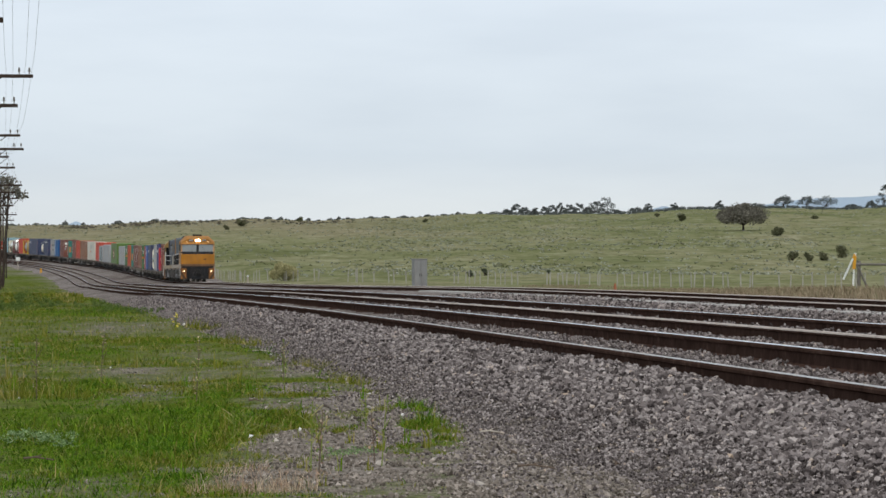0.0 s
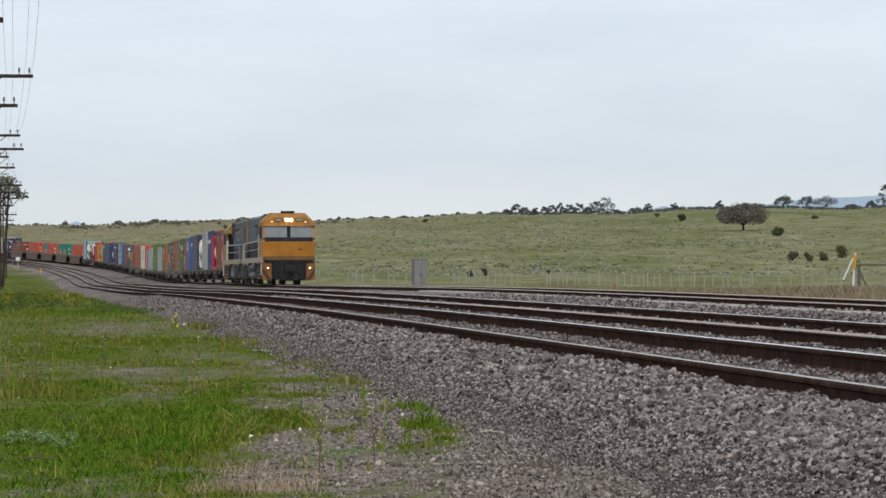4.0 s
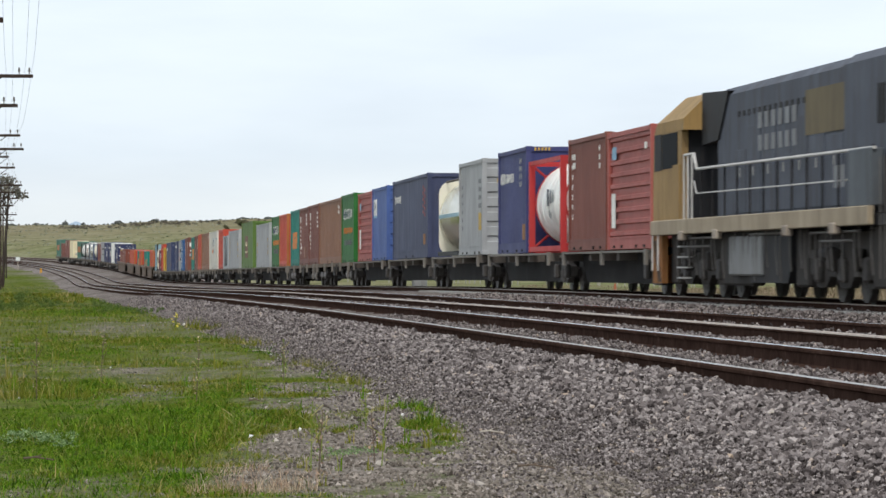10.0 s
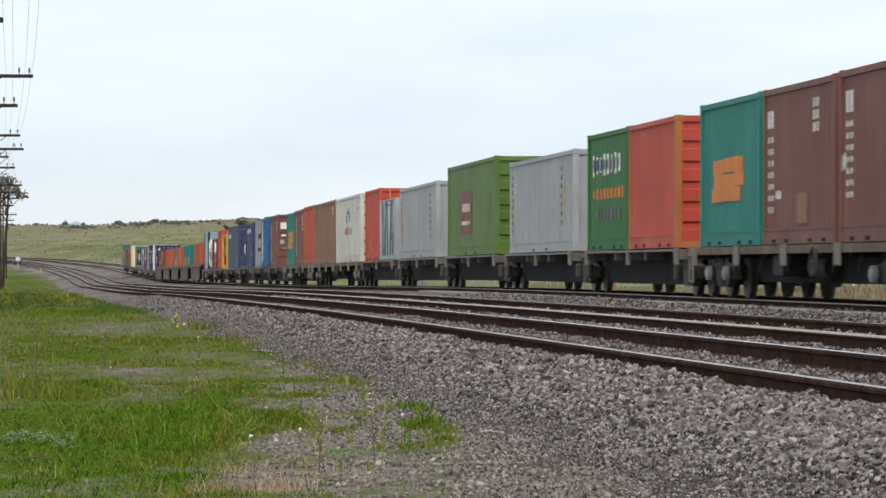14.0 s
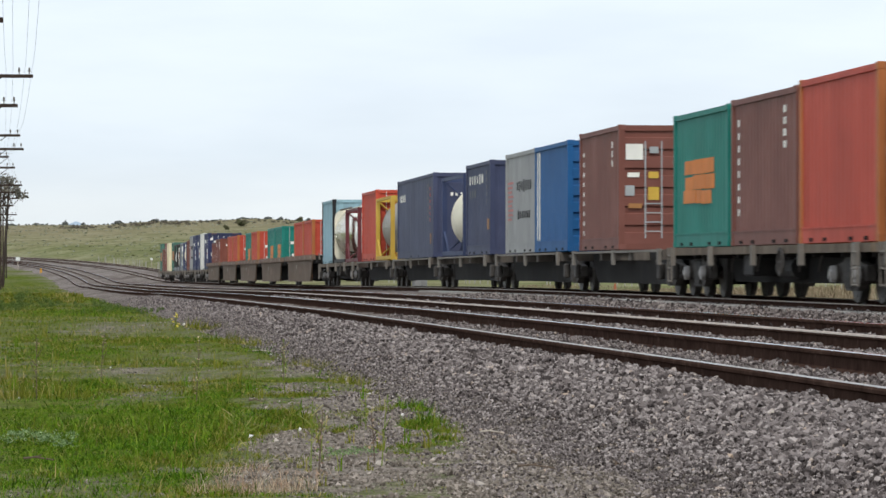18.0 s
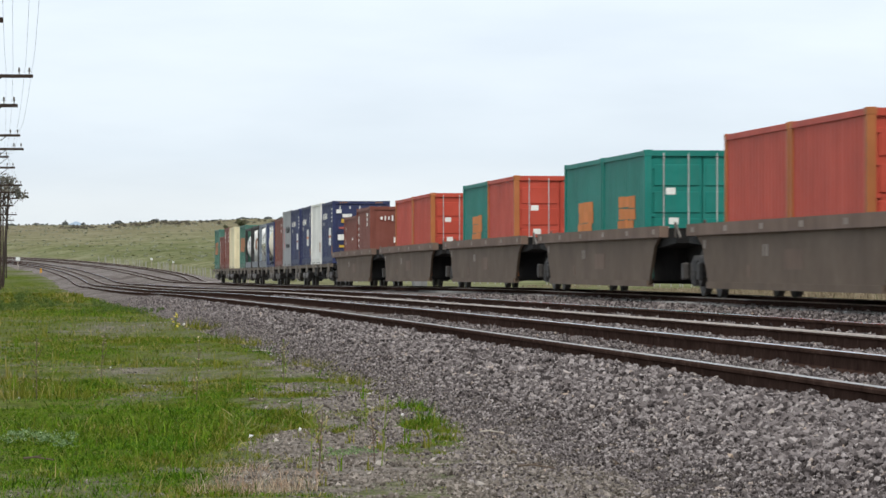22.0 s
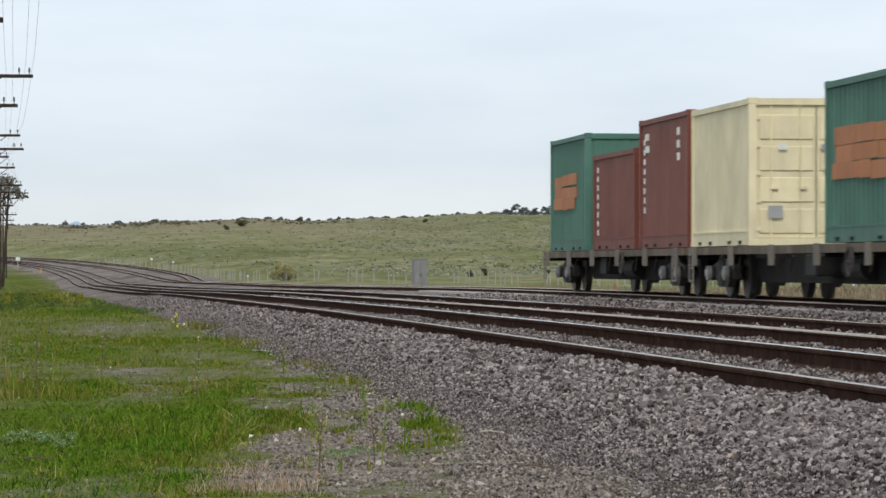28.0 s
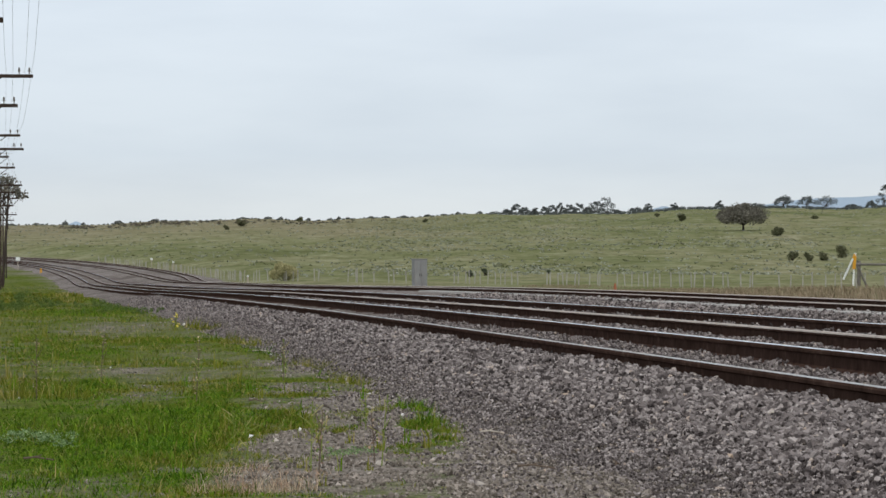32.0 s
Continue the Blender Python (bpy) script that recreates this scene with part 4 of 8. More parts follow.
    if style == "bare":
        for sx in (-1,):
            bm = B()
            rounded_plate(bm, sx * (h - 0.1), 0.05, W - 0.05, 0.02, H + 0.02, 0.42)
            part("bulkhead", bm, TANK_CREAM, c, "cream square end bulkhead with rounded corners")
        for sy in (-1, 1):
            bm = B()
            tube(bm, [(-h + 0.1, sy * (W - 0.3), H - 0.03), (h - 0.1, sy * (W - 0.3), H - 0.03)], 0.035, 6)
            part("top_rail", bm, DECK, c, "thin brown top rail")
            if plain:
                continue
            bm = B()
            box(bm, -h + 0.3, h - 0.3, sy * (radius + 0.004) - 0.02, sy * (radius + 0.004) + 0.02, zc - 0.04, zc + 0.07)
            part("stripe", bm, C("bluegrey"), c, "pale blue stripe")
    bm = B()
    box(bm, -0.9, 0.9, -0.25, 0.25, zc + radius - 0.02, zc + radius + 0.03)
    part("walkway", bm, PALE, c)
    bm = B()
    cyl(bm, (0, 0, zc + radius), (0, 0, zc + radius + 0.16), 0.28, 14)
    part("manhole", bm, PALE, c)
    return c


# ---- locomotives ----
LOCO_GREY = M("loco_grey", (0.1, 0.112, 0.122), 0.6, 0.75, (0.06, 0.047, 0.038))
LOCO_ORANGE = M("loco_orange", (0.37, 0.152, 0.018), 0.5, 0.45, (0.16, 0.09, 0.04))
LOCO_ROOF = M("loco_sooty_orange", (0.34, 0.15, 0.03), 0.6, 0.8, (0.1, 0.06, 0.035))
LOCO_TAN = M("loco_dusty_tan", (0.36, 0.205, 0.09), 0.65, 0.6, (0.13, 0.09, 0.06))
LOCO_BLACK = M("loco_black", (0.02, 0.02, 0.022), 0.6, 0.3)
LOCO_SILL = M("loco_sill", (0.36, 0.3, 0.24), 0.7, 0.6, (0.1, 0.08, 0.06))
TANKGREY = M("reservoir_grey", (0.13, 0.127, 0.124), 0.6, 0.4)
BEIGE = M("cabinet_beige", (0.34, 0.31, 0.26), 0.6, 0.3)
RAILING = M("handrail_pale", (0.55, 0.53, 0.5), 0.5, 0.25)


BOXGREY = M("dusty_box_grey", (0.22, 0.22, 0.215), 0.6, 0.4)
BEAM = M("dusty_brown_beam", (0.16, 0.09, 0.048), 0.7, 0.7, (0.05, 0.036, 0.028))
DULL_MARK = M("faded_grey_marking", (0.22, 0.225, 0.23), 0.6, 0.5)
HAZARD = M("worn_hazard_orange", (0.27, 0.115, 0.035), 0.7, 0.7, (0.03, 0.024, 0.02))
LOCO_SCUFF = M("loco_scuffed_dark", (0.085, 0.05, 0.028), 0.7, 0.6, (0.02, 0.018, 0.016))


HOSE = M("hose_grey", (0.14, 0.13, 0.12), 0.7, 0.4)
UNDER = M("loco_dusty_underframe", (0.035, 0.031, 0.028), 0.75, 0.7, (0.095, 0.08, 0.066))


def truck(parent, x):
    """A three-axle locomotive bogie."""
    bg = shared("bogie", "truck", lambda bm: (box(bm, -2.0, 2.0, -0.5, 0.5, 0.6, 0.86, 0.03), cyl(bm, (0, 0, 0.8), (0, 0, 1.1), 0.4, 14)), BLACKISH, parent, pose(x, 0, 0))

    def fr(bm):
        prism(bm, [(-2.6, 0.5), (-2.6, 0.85), (-2.0, 1.12), (2.0, 1.12), (2.6, 0.85), (2.6, 0.5), (2.2, 0.24), (1.5, 0.24), (1.2, 0.42), (0.65, 0.42), (0.35, 0.24), (-0.35, 0.24), (-0.65, 0.42), (-1.2, 0.42), (-1.5, 0.24), (-2.2, 0.24)], -0.07, 0.07)
    for sy in (-1, 1):
        shared("side_frame", "truck_frame", fr, UNDER, bg, pose(0, sy * 1.05, 0))
        for sx in (-1.85, 0.0, 1.85):
            shared("axle_box", "axle_box", lambda bm: box(bm, -0.2, 0.2, -0.1, 0.1, 0.33, 0.72, 0.04), FRAME, bg, pose(sx, sy * 1.12, 0))
            shared("spring", "truck_spring", lambda bm: cyl(bm, (0, 0, 0.45), (0, 0, 0.85), 0.09, 10), STEEL, bg, pose(sx + 0.42, sy * 1.12, 0))
        shared("brake_cylinder", "brake_cyl", lambda bm: cyl(bm, (-0.35, 0, 0), (0.35, 0, 0), 0.12, 10), BLACKISH, bg, pose(0.95, sy * 1.2, 0.78))
    for sx in (-1.85, 0.0, 1.85):
        ws = shared("wheelset", "loco_wheelset", wheelset_mesh(0.5), STEEL, bg, pose(sx, 0, 0.5), "rusty steel wheelset with bright treads")
        wheelsets.append((ws, sx, 0.5, parent))


def locomotive(u, turned):
    """A wide-cab diesel: cab and nose at +x, hood with walkways behind; turned runs cab last."""
    ob = tagged(new("locomotive", None), "grey and orange diesel freight locomotive with a wide flat cab" if not turned else "grey and dusty yellow diesel freight locomotive running cab last", "locomotive", "diesel locomotives")
    moving.append((ob, u, 6.9, pose(0, 0, 0, 0, 0, 180) if turned else Matrix.Identity(4)))
    cabc = LOCO_ORANGE if not turned else M("loco_faded_yellow", (0.32, 0.2, 0.075), 0.6, 0.8, (0.13, 0.095, 0.06))
    sidec = LOCO_TAN if not turned else cabc
    E = 10.75
    hoodc = M("loco_slate_blue", (0.078, 0.086, 0.108), 0.6, 0.7, (0.06, 0.047, 0.038)) if turned else LOCO_GREY
    sillc = M("loco_sill_yellow", (0.36, 0.29, 0.2), 0.65, 0.55, (0.14, 0.11, 0.08)) if turned else LOCO_SILL
    bm = B()
    box(bm, -E, E, -1.35, 1.35, 1.2, 1.36)
    part("underframe", bm, LOCO_BLACK, ob)
    for sy in (-1, 1):
        bm = B()
        box(bm, -9.7, E, sy * 1.44 - 0.05, sy * 1.44 + 0.05, 1.2, 1.49, 0.015)
        part("side_sill", bm, sillc, ob, "dusty tan side sill")
        for x in (-7.2, -3.4, 3.2, 7.0):
            shared("jacking_pad", "jack", lambda bm: box(bm, -0.2, 0.2, -0.06, 0.06, 1.08, 1.26, 0.02), LOCO_SILL, ob, pose(x, sy * 1.47, 0))
    # hood, a long box with chamfered roof edges, wider radiator end
    def hood(bm, x0, x1, hw, z1, ch):
        poly = [(-hw, 1.4), (-hw, z1 - ch), (-hw + ch * 1.1, z1), (hw - ch * 1.1, z1), (hw, z1 - ch), (hw, 1.4)]
        a = [bm.verts.new((x0, y, z)) for y, z in poly]
        c = [bm.verts.new((x1, y, z)) for y, z in poly]
        for i in range(6):
            j = (i + 1) % 6
            bm.faces.new((a[i], a[j], c[j], c[i]))
        bm.faces.new(a)
        bm.faces.new(c[::-1])
    bm = B()
    hood(bm, -6.2, 5.4, 1.06, 3.9, 0.16)
    part("engine_hood", bm, hoodc, ob, "sooty blue-grey engine hood")
    bm = B()
    hood(bm, -10.2, -6.2, 1.1, 3.92, 0.16)
    part("radiator_hood", bm, hoodc, ob)
    for sy in (-1, 1):
        for i, (x0, x1) in enumerate(((-6.0, -4.6), (-4.55, -3.2), (-3.15, -1.8), (-1.75, -0.4), (-0.35, 1.0), (1.05, 2.4), (2.45, 3.6))):
            bm = B()
            box(bm, x0 + 0.04, x1 - 0.04, sy * 1.062 - 0.012, sy * 1.062 + 0.012, 1.55, 3.1 if i % 3 else 2.7, 0.006)
            dr = part("hood_door", bm, hoodc, ob)
            bm = B()
            box(bm, (x0 + x1) / 2 - 0.02, (x0 + x1) / 2 + 0.02, sy * 1.078 - 0.01, sy * 1.078 + 0.01, 2.2, 2.36)
            part("latch", bm, PALE, dr)
        for x in ((-0.9,) if not turned else (-9.2,)):
            bm = B()
            for k in range(7):
                box(bm, x + k * 0.08, x + k * 0.08 + 0.05, sy * (1.08 if not turned else 1.105) - 0.01, sy * (1.08 if not turned else 1.105) + 0.01, 2.75, 3.35)
            part("louvre", bm, LOCO_BLACK, ob, "dark ventilation louvre")
        for k in range(14):
            shared("hood_vent", "hood_vent", lambda bm: box(bm, -0.1, 0.1, -0.012, 0.012, 3.3, 3.4), LOCO_BLACK, ob, pose(-3.3 + k * 0.5, sy * 1.062, 0))
        # dark intake behind the cab
        bm = B()
        prism(bm, [(6.9, 2.9), (5.2, 2.95), (4.1, 3.82), (6.9, 3.9)], min(sy * 0.95, sy * 1.1), max(sy * 0.95, sy * 1.1))
        part("air_intake", bm, LOCO_BLACK, ob, "dark slanted air intake box")
        # walkway handrail
        bm = B()
        tube(bm, [(-9.7, sy * 1.38, 2.35), (5.9, sy * 1.38, 2.42), (6.2, sy * 1.38, 2.72), (7.3, sy * 1.38, 2.72)], 0.028, 6)
        tube(bm, [(-8.0, sy * 1.38, 1.91), (5.9, sy * 1.38, 1.96), (6.2, sy * 1.38, 2.2)], 0.015, 5)
        hr = part("handrail", bm, RAILING, ob, "pale steel handrail")
        for k in range(13):
            shared("stanchion", "stanch", lambda bm: cyl(bm, (0, 0, 1.45), (0, 0, 2.4), 0.02, 6), LOCO_BLACK, hr, pose(-9.6 + k * 1.25, sy * 1.38, 0))
        for x in (6.3, 6.75, 7.2):
            shared("grab_post", "grabpost", lambda bm: cyl(bm, (0, 0, 1.35), (0, 0, 2.72), 0.02, 6), RAILING, hr, pose(x, sy * 1.4, 0))
        bm = B()
        box(bm, -9.65, -8.0, sy * 1.33 - 0.1, sy * 1.33 + 0.1, 1.48, 2.36, 0.02)
        part("equipment_cabinet", bm, BEIGE if not turned else LOCO_GREY, ob, "box cabinet on the walkway")
        # cab side
        bm = B()
        prism(bm, [(7.3, 1.3), (7.3, 2.6), (7.3, 3.3), (10.4, 3.3), (10.62, 3.1), (10.75, 2.4), (10.75, 1.3)], min(sy * 1.3, sy * 1.43), max(sy * 1.3, sy * 1.43))
        part("cab_side", bm, sidec, ob)
        bm = B()
        box(bm, 7.75, 9.6, sy * 1.436 - 0.006, sy * 1.436 + 0.006, 2.5, 3.18)
        part("side_window", bm, GLASS, ob)
        bm = B()
        box(bm, 9.68, 10.5, sy * 1.437 - 0.006, sy * 1.437 + 0.006, 2.48, 3.2)
        part("cab_pillar_panel", bm, LOCO_BLACK, ob)
        bm = B()
        box(bm, 7.45, 8.2, sy * 1.445 - 0.012, sy * 1.445 + 0.012, 1.4, 2.55, 0.005)
        part("cab_door", bm, sidec, ob)
        for k in range(5):
            bm = B()
            box(bm, 7.0, 7.4, sy * 1.28, sy * 1.5, 0.35 + k * 0.2, 0.38 + k * 0.2)
            part("step", bm, PALE, ob)
        for x in (9.9, 10.6):
            shared("step_rail", "step_rail", lambda bm: cyl(bm, (0, 0, 0.5), (0, 0, 1.35), 0.02, 6), RAILING, ob, pose(x, sy * 1.47, 0))
        # pilot side with hazard orange
        bm = B()
        prism(bm, [(9.7, 0.25), (9.7, 1.2), (10.8, 1.2), (10.8, 0.25)], min(sy * 1.3, sy * 1.42), max(sy * 1.3, sy * 1.42))
        part("pilot_side", bm, HAZARD, ob, "worn orange-brown pilot side")
        # tanks
        for z, r0 in ((0.98, 0.18), (0.52, 0.19)) if not turned else ():
            bm = B()
            lathe(bm, [(-2.0, 0.03), (-1.98, r0 * 0.8), (-1.9, r0), (1.7, r0), (1.78, r0 * 0.8), (1.8, 0.03)], 18, sy * 1.26, z)
            part("air_reservoir", bm, TANKGREY, ob, "grey cylindrical air reservoir", smooth=True)
        bm = B()
        box(bm, -0.5 if turned else -4.9, 2.6 if turned else -3.2, sy * 1.24 - 0.12, sy * 1.24 + 0.12, 0.42, 1.12, 0.03)
        part("equipment_box", bm, BOXGREY if turned else TANKGREY, ob, "grey underfloor equipment box")
        for x0, x1 in ((-10.6, -8.9), (-4.0, -2.9), (1.0, 4.0), (8.9, 9.8)):
            bm = B()
            box(bm, x0, x1, sy * 1.1 - 0.12, sy * 1.1 + 0.12, 0.24, 1.22, 0.04)
            part("underfloor_equipment", bm, UNDER, ob, "grimy dark underfloor equipment")
        for k in range(26):
            shared("air_hose", "air_hose", lambda bm: tube(bm, [(0, 0, 1.2), (0.04, 0, 0.85), (0.02, -0.03, 0.45)], 0.013, 5), HOSE, ob, pose(-9.4 + k * 0.7 + 0.2 * math.sin(k * 2.1), sy * 1.36, 0.12 * math.sin(k * 1.7)))
    for sy in (-1, 1):
        for x, z, ln in ((-8.4, 1.12, 3.6), (-8.0, 0.98, 2.4), (3.6, 1.12, 3.4), (4.6, 0.96, 2.2), (-2.6, 1.14, 3.2)):
            bm = B()
            tube(bm, [(x, sy * 1.36, z), (x + ln, sy * 1.36, z), (x + ln + 0.12, sy * 1.34, z - 0.4)], 0.022, 5)
            part("air_pipe", bm, HOSE, ob)
        for x in (-7.9, -6.1, 5.2, 7.6):
            bm = B()
            box(bm, x - 0.16, x + 0.16, sy * 1.24 - 0.08, sy * 1.24 + 0.08, 0.5, 0.86, 0.03)
            part("sandbox", bm, UNDER, ob, "dusty sandbox")
    for sy in (-1, 1):
        if not turned:
            bm = B()
            box(bm, -10.15, -9.0, sy * 1.1 - 0.012, sy * 1.1 + 0.012, 2.0, 3.66)
            part("ladder_panel", bm, M("loco_rusty_panel", (0.15, 0.09, 0.045), 0.7, 0.8, (0.06, 0.05, 0.042)), ob, "rusty tan panel behind the ladder")
            bm = B()
            for xx in (-9.9, -9.35):
                tube(bm, [(xx, sy * 1.15, 1.5), (xx, sy * 1.15, 3.9)], 0.028, 5)
            for k in range(7):
                tube(bm, [(-9.9, sy * 1.15, 1.75 + 0.32 * k), (-9.35, sy * 1.15, 1.75 + 0.32 * k)], 0.022, 5)
            part("end_ladder", bm, LOCO_TAN, ob, "tan end ladder")
        for x in (-10.6, -10.35, -10.0):
            shared("end_grab_rail", "end_grab", lambda bm: cyl(bm, (0, 0, 0.4), (0, 0, 2.2), 0.012, 6), HOSE, ob, pose(x, sy * 1.36, 0))
    bm = B()
    prism(bm, [(-2.6, 0.3), (-2.9, 0.6), (-2.9, 1.2), (1.0, 1.2), (1.0, 0.6), (0.8, 0.3)], -1.3, 1.3)
    part("fuel_tank", bm, LOCO_BLACK, ob, "sooty fuel tank")
    # cab core, roof and nose
    bm = B()
    box(bm, 7.35, 10.3, -1.3, 1.3, 1.36, 3.5)
    part("cab_interior", bm, LOCO_BLACK, ob)

    def cap(bm):
        rows = [(7.0, 3.9), (9.6, 3.92), (10.15, 3.82)]
        prev = None
        for x, zt in rows:
            ring = [bm.verts.new((x, y, z)) for y, z in ((-1.44, 3.2), (-1.44, 3.42), (-0.95, zt), (0.95, zt), (1.44, 3.42), (1.44, 3.2))]
            if prev:
                for i in range(5):
                    bm.faces.new((prev[i], prev[i + 1], ring[i + 1], ring[i]))
            else:
                bm.faces.new(ring)
            prev = ring
        tip = [bm.verts.new((x, y, z)) for x, y, z in ((10.7, -1.42, 3.18), (10.62, -1.4, 3.34), (10.6, -0.88, 3.66), (10.6, 0.88, 3.66), (10.62, 1.4, 3.34), (10.7, 1.42, 3.18))]
        for i in range(5):
            bm.faces.new((prev[i], prev[i + 1], tip[i + 1], tip[i]))
        bm.faces.new(tip)
    bm = B()
    cap(bm)
    part("cab_roof", bm, LOCO_ROOF if not turned else cabc, ob, "orange faceted cab roof" if not turned else "faded yellow faceted cab roof")
    bm = B()
    box(bm, 10.3, 10.78, -1.42, 1.42, 1.5, 2.34, 0.03)
    part("nose_panel", bm, cabc, ob, "plain orange nose panel" if not turned else "faded yellow nose panel")
    bm = B()
    box(bm, 10.778, 10.784, 0.5, 0.72, 1.88, 1.96)
    part("nose_emblem", bm, LOCO_SCUFF, ob, "small dark mark")
    bm = B()
    box(bm, 10.25, 10.74, -1.41, 1.41, 2.34, 2.54)
    part("nose_band", bm, LOCO_BLACK, ob)
    bm = B()
    box(bm, 10.2, 10.58, -1.4, 1.4, 2.5, 3.3)
    part("windscreen_frame", bm, LOCO_BLACK, ob)
    for sy in (-1, 1):
        bm = B()
        a = [(10.66, sy * 0.1, 2.57), (10.66, sy * 1.3, 2.57), (10.6, sy * 1.3, 3.16), (10.6, sy * 0.1, 3.16)]
        vs = [bm.verts.new(p) for p in a] + [bm.verts.new((p[0] - 0.02, p[1], p[2])) for p in a]
        for f in ((0, 1, 2, 3), (7, 6, 5, 4), (0, 4, 5, 1), (1, 5, 6, 2), (2, 6, 7, 3), (3, 7, 4, 0)):
            bm.faces.new([vs[i] for i in f])
        ws = part("windscreen", bm, WIND, ob, "pale reflecting windscreen")
        bm = B()
        tube(bm, [(10.69, sy * 0.6, 2.57), (10.66, sy * 0.35, 3.05)], 0.006, 5)
        part("wiper", bm, LOCO_BLACK, ws)
        bm = B()
        box(bm, 10.63, 10.66, sy * 0.55 - 0.22, sy * 0.55 + 0.22, 3.46, 3.58)
        part("number_board", bm, LOCO_BLACK, ob)
        for k in range(4):
            shared("number_bar", "number_bar", lambda bm: box(bm, 10.66, 10.665, -0.025, 0.025, 3.48, 3.56), WHITE_MARK, ob, pose(0, sy * 0.55 - 0.135 + k * 0.09, 0))
        bm = B()
        cyl(bm, (10.58, sy * 0.92, 3.42), (10.68, sy * 0.92, 3.42), 0.03, 10)
        part("marker_light", bm, MARKER if not turned else PALE, ob)
        bm = B()
        cyl(bm, (10.66, sy * 1.14, 0.9), (10.9, sy * 1.14, 0.9), 0.09, 14)
        dl = part("ditch_light", bm, LOCO_BLACK, ob)
        bm = B()
        cyl(bm, (10.9, sy * 1.14, 0.9), (10.912, sy * 1.14, 0.9), 0.05, 14)
        part("ditch_lens", bm, DITCH if not turned else PALE, dl)
        bm = B()
        cyl(bm, (10.6, sy * 0.12, 3.52), (10.7, sy * 0.12, 3.52), 0.075, 14)
        part("headlight", bm, LIGHT if not turned else PALE, ob)
        bm = B()
        prism(bm, [(10.72, 0.25), (10.72, 1.15), (10.84, 1.15), (10.84, 0.25)], min(sy * 0.95, sy * 1.42), max(sy * 0.95, sy * 1.42))
        part("pilot_corner", bm, HAZARD, ob, "worn orange-brown pilot corner")
        bm = B()
        vs = [bm.verts.new((xx, sy * yy, zz)) for xx in (10.842, 10.85) for yy, zz in ((0.96, 0.28), (1.2, 0.28), (1.42, 0.62), (1.42, 0.95))]
        for f in ((0, 1, 2, 3), (7, 6, 5, 4), (0, 4, 5, 1), (1, 5, 6, 2), (2, 6, 7, 3), (3, 7, 4, 0)):
            bm.faces.new([vs[i] for i in f])
        part("hazard_stripe", bm, LOCO_SCUFF, ob, "dark diagonal stripe")
        bm = B()
        prism(bm, [(9.75, 0.28), (10.15, 0.28), (10.75, 1.1), (10.35, 1.1)], min(sy * 1.42, sy * 1.427), max(sy * 1.42, sy * 1.427))
        part("hazard_stripe", bm, LOCO_SCUFF, ob, "dark diagonal stripe")
    bm = B()
    box(bm, 10.6, 10.8, -1.42, 1.42, 1.32, 1.5, 0.02)
    part("buffer_beam", bm, BEAM, ob, "dusty brown buffer beam")
    bm = B()
    box(bm, 10.5, 10.7, -0.98, 0.98, 0.3, 1.32)
    box(bm, 10.7, 10.95, -0.5, 0.5, 0.22, 0.5, 0.03)
    part("pilot_plate", bm, LOCO_BLACK, ob)
    for k in range(7):
        shared("pilot_hose", "pilot_hose", lambda bm: tube(bm, [(10.75, 0, 1.2), (10.85, 0, 0.75), (10.8, 0, 0.5)], 0.025, 5), BLACKISH, ob, pose(0, -0.85 + k * 0.28, 0))
    bm = B()
    for k in range(5):
        y = -0.3 + 0.15 * k
        cyl(bm, (9.1, y, 3.92), (9.75, y, 3.96), 0.035, 8, 0.085)
    box(bm, 9.1, 9.4, -0.35, 0.4, 3.86, 3.92, 0.02)
    part("roof_horns", bm, LOCO_BLACK, ob, "cluster of horns and aerials")
    bm = B()
    box(bm, -4.8, -2.2, -0.5, 0.5, 3.85, 3.96, 0.04)
    part("roof_fan", bm, LOCO_BLACK, ob)
    for k in range(6):
        shared("roof_hatch", "roof_hatch", lambda bm: box(bm, -0.6, 0.6, -0.62, 0.62, 3.9, 3.93, 0.01), LOCO_BLACK, ob, pose(-9.3 + k * 2.2, 0, 0.012 if k < 2 else 0), "sooty roof hatch")
    bm = B()
    box(bm, 0.5, 1.6, -0.35, 0.35, 3.85, 3.98, 0.04)
    part("exhaust_stack", bm, LOCO_BLACK, ob)
    bm = B()
    box(bm, -10.75, -10.6, -1.3, 1.3, 0.45, 1.2, 0.02)
    part("rear_pilot", bm, LOCO_BLACK, ob)
    if turned:
        bm = B()
        box(bm, -7.6, -3.0, 1.075, 1.082, 2.75, 3.5)
        part("yellow_panel", bm, M("loco_panel_yellow", (0.15, 0.115, 0.06), 0.6, 0.6, (0.07, 0.06, 0.055)), ob, "faded dull yellow panel")
        for k in range(12):
            bm = B()
            x0, z0 = -2.2 + 0.62 * (k % 6), 3.02 - 0.4 * (k // 6)
            box(bm, x0, x0 + 0.34, 1.075, 1.082, z0, z0 + 0.28)
            part("lettering_bar", bm, DULL_MARK, ob)
        for k in range(2):
            bm = B()
            box(bm, -7.8 + 0.5 * k, -7.5 + 0.5 * k, 1.434, 1.44, 1.8, 2.15)
            part("lettering_bar", bm, DULL_MARK, ob)
    coupler(ob, 10.95)
    coupler(ob, -10.9)
    truck(ob, 6.4)
    truck(ob, -6.4)
    return ob


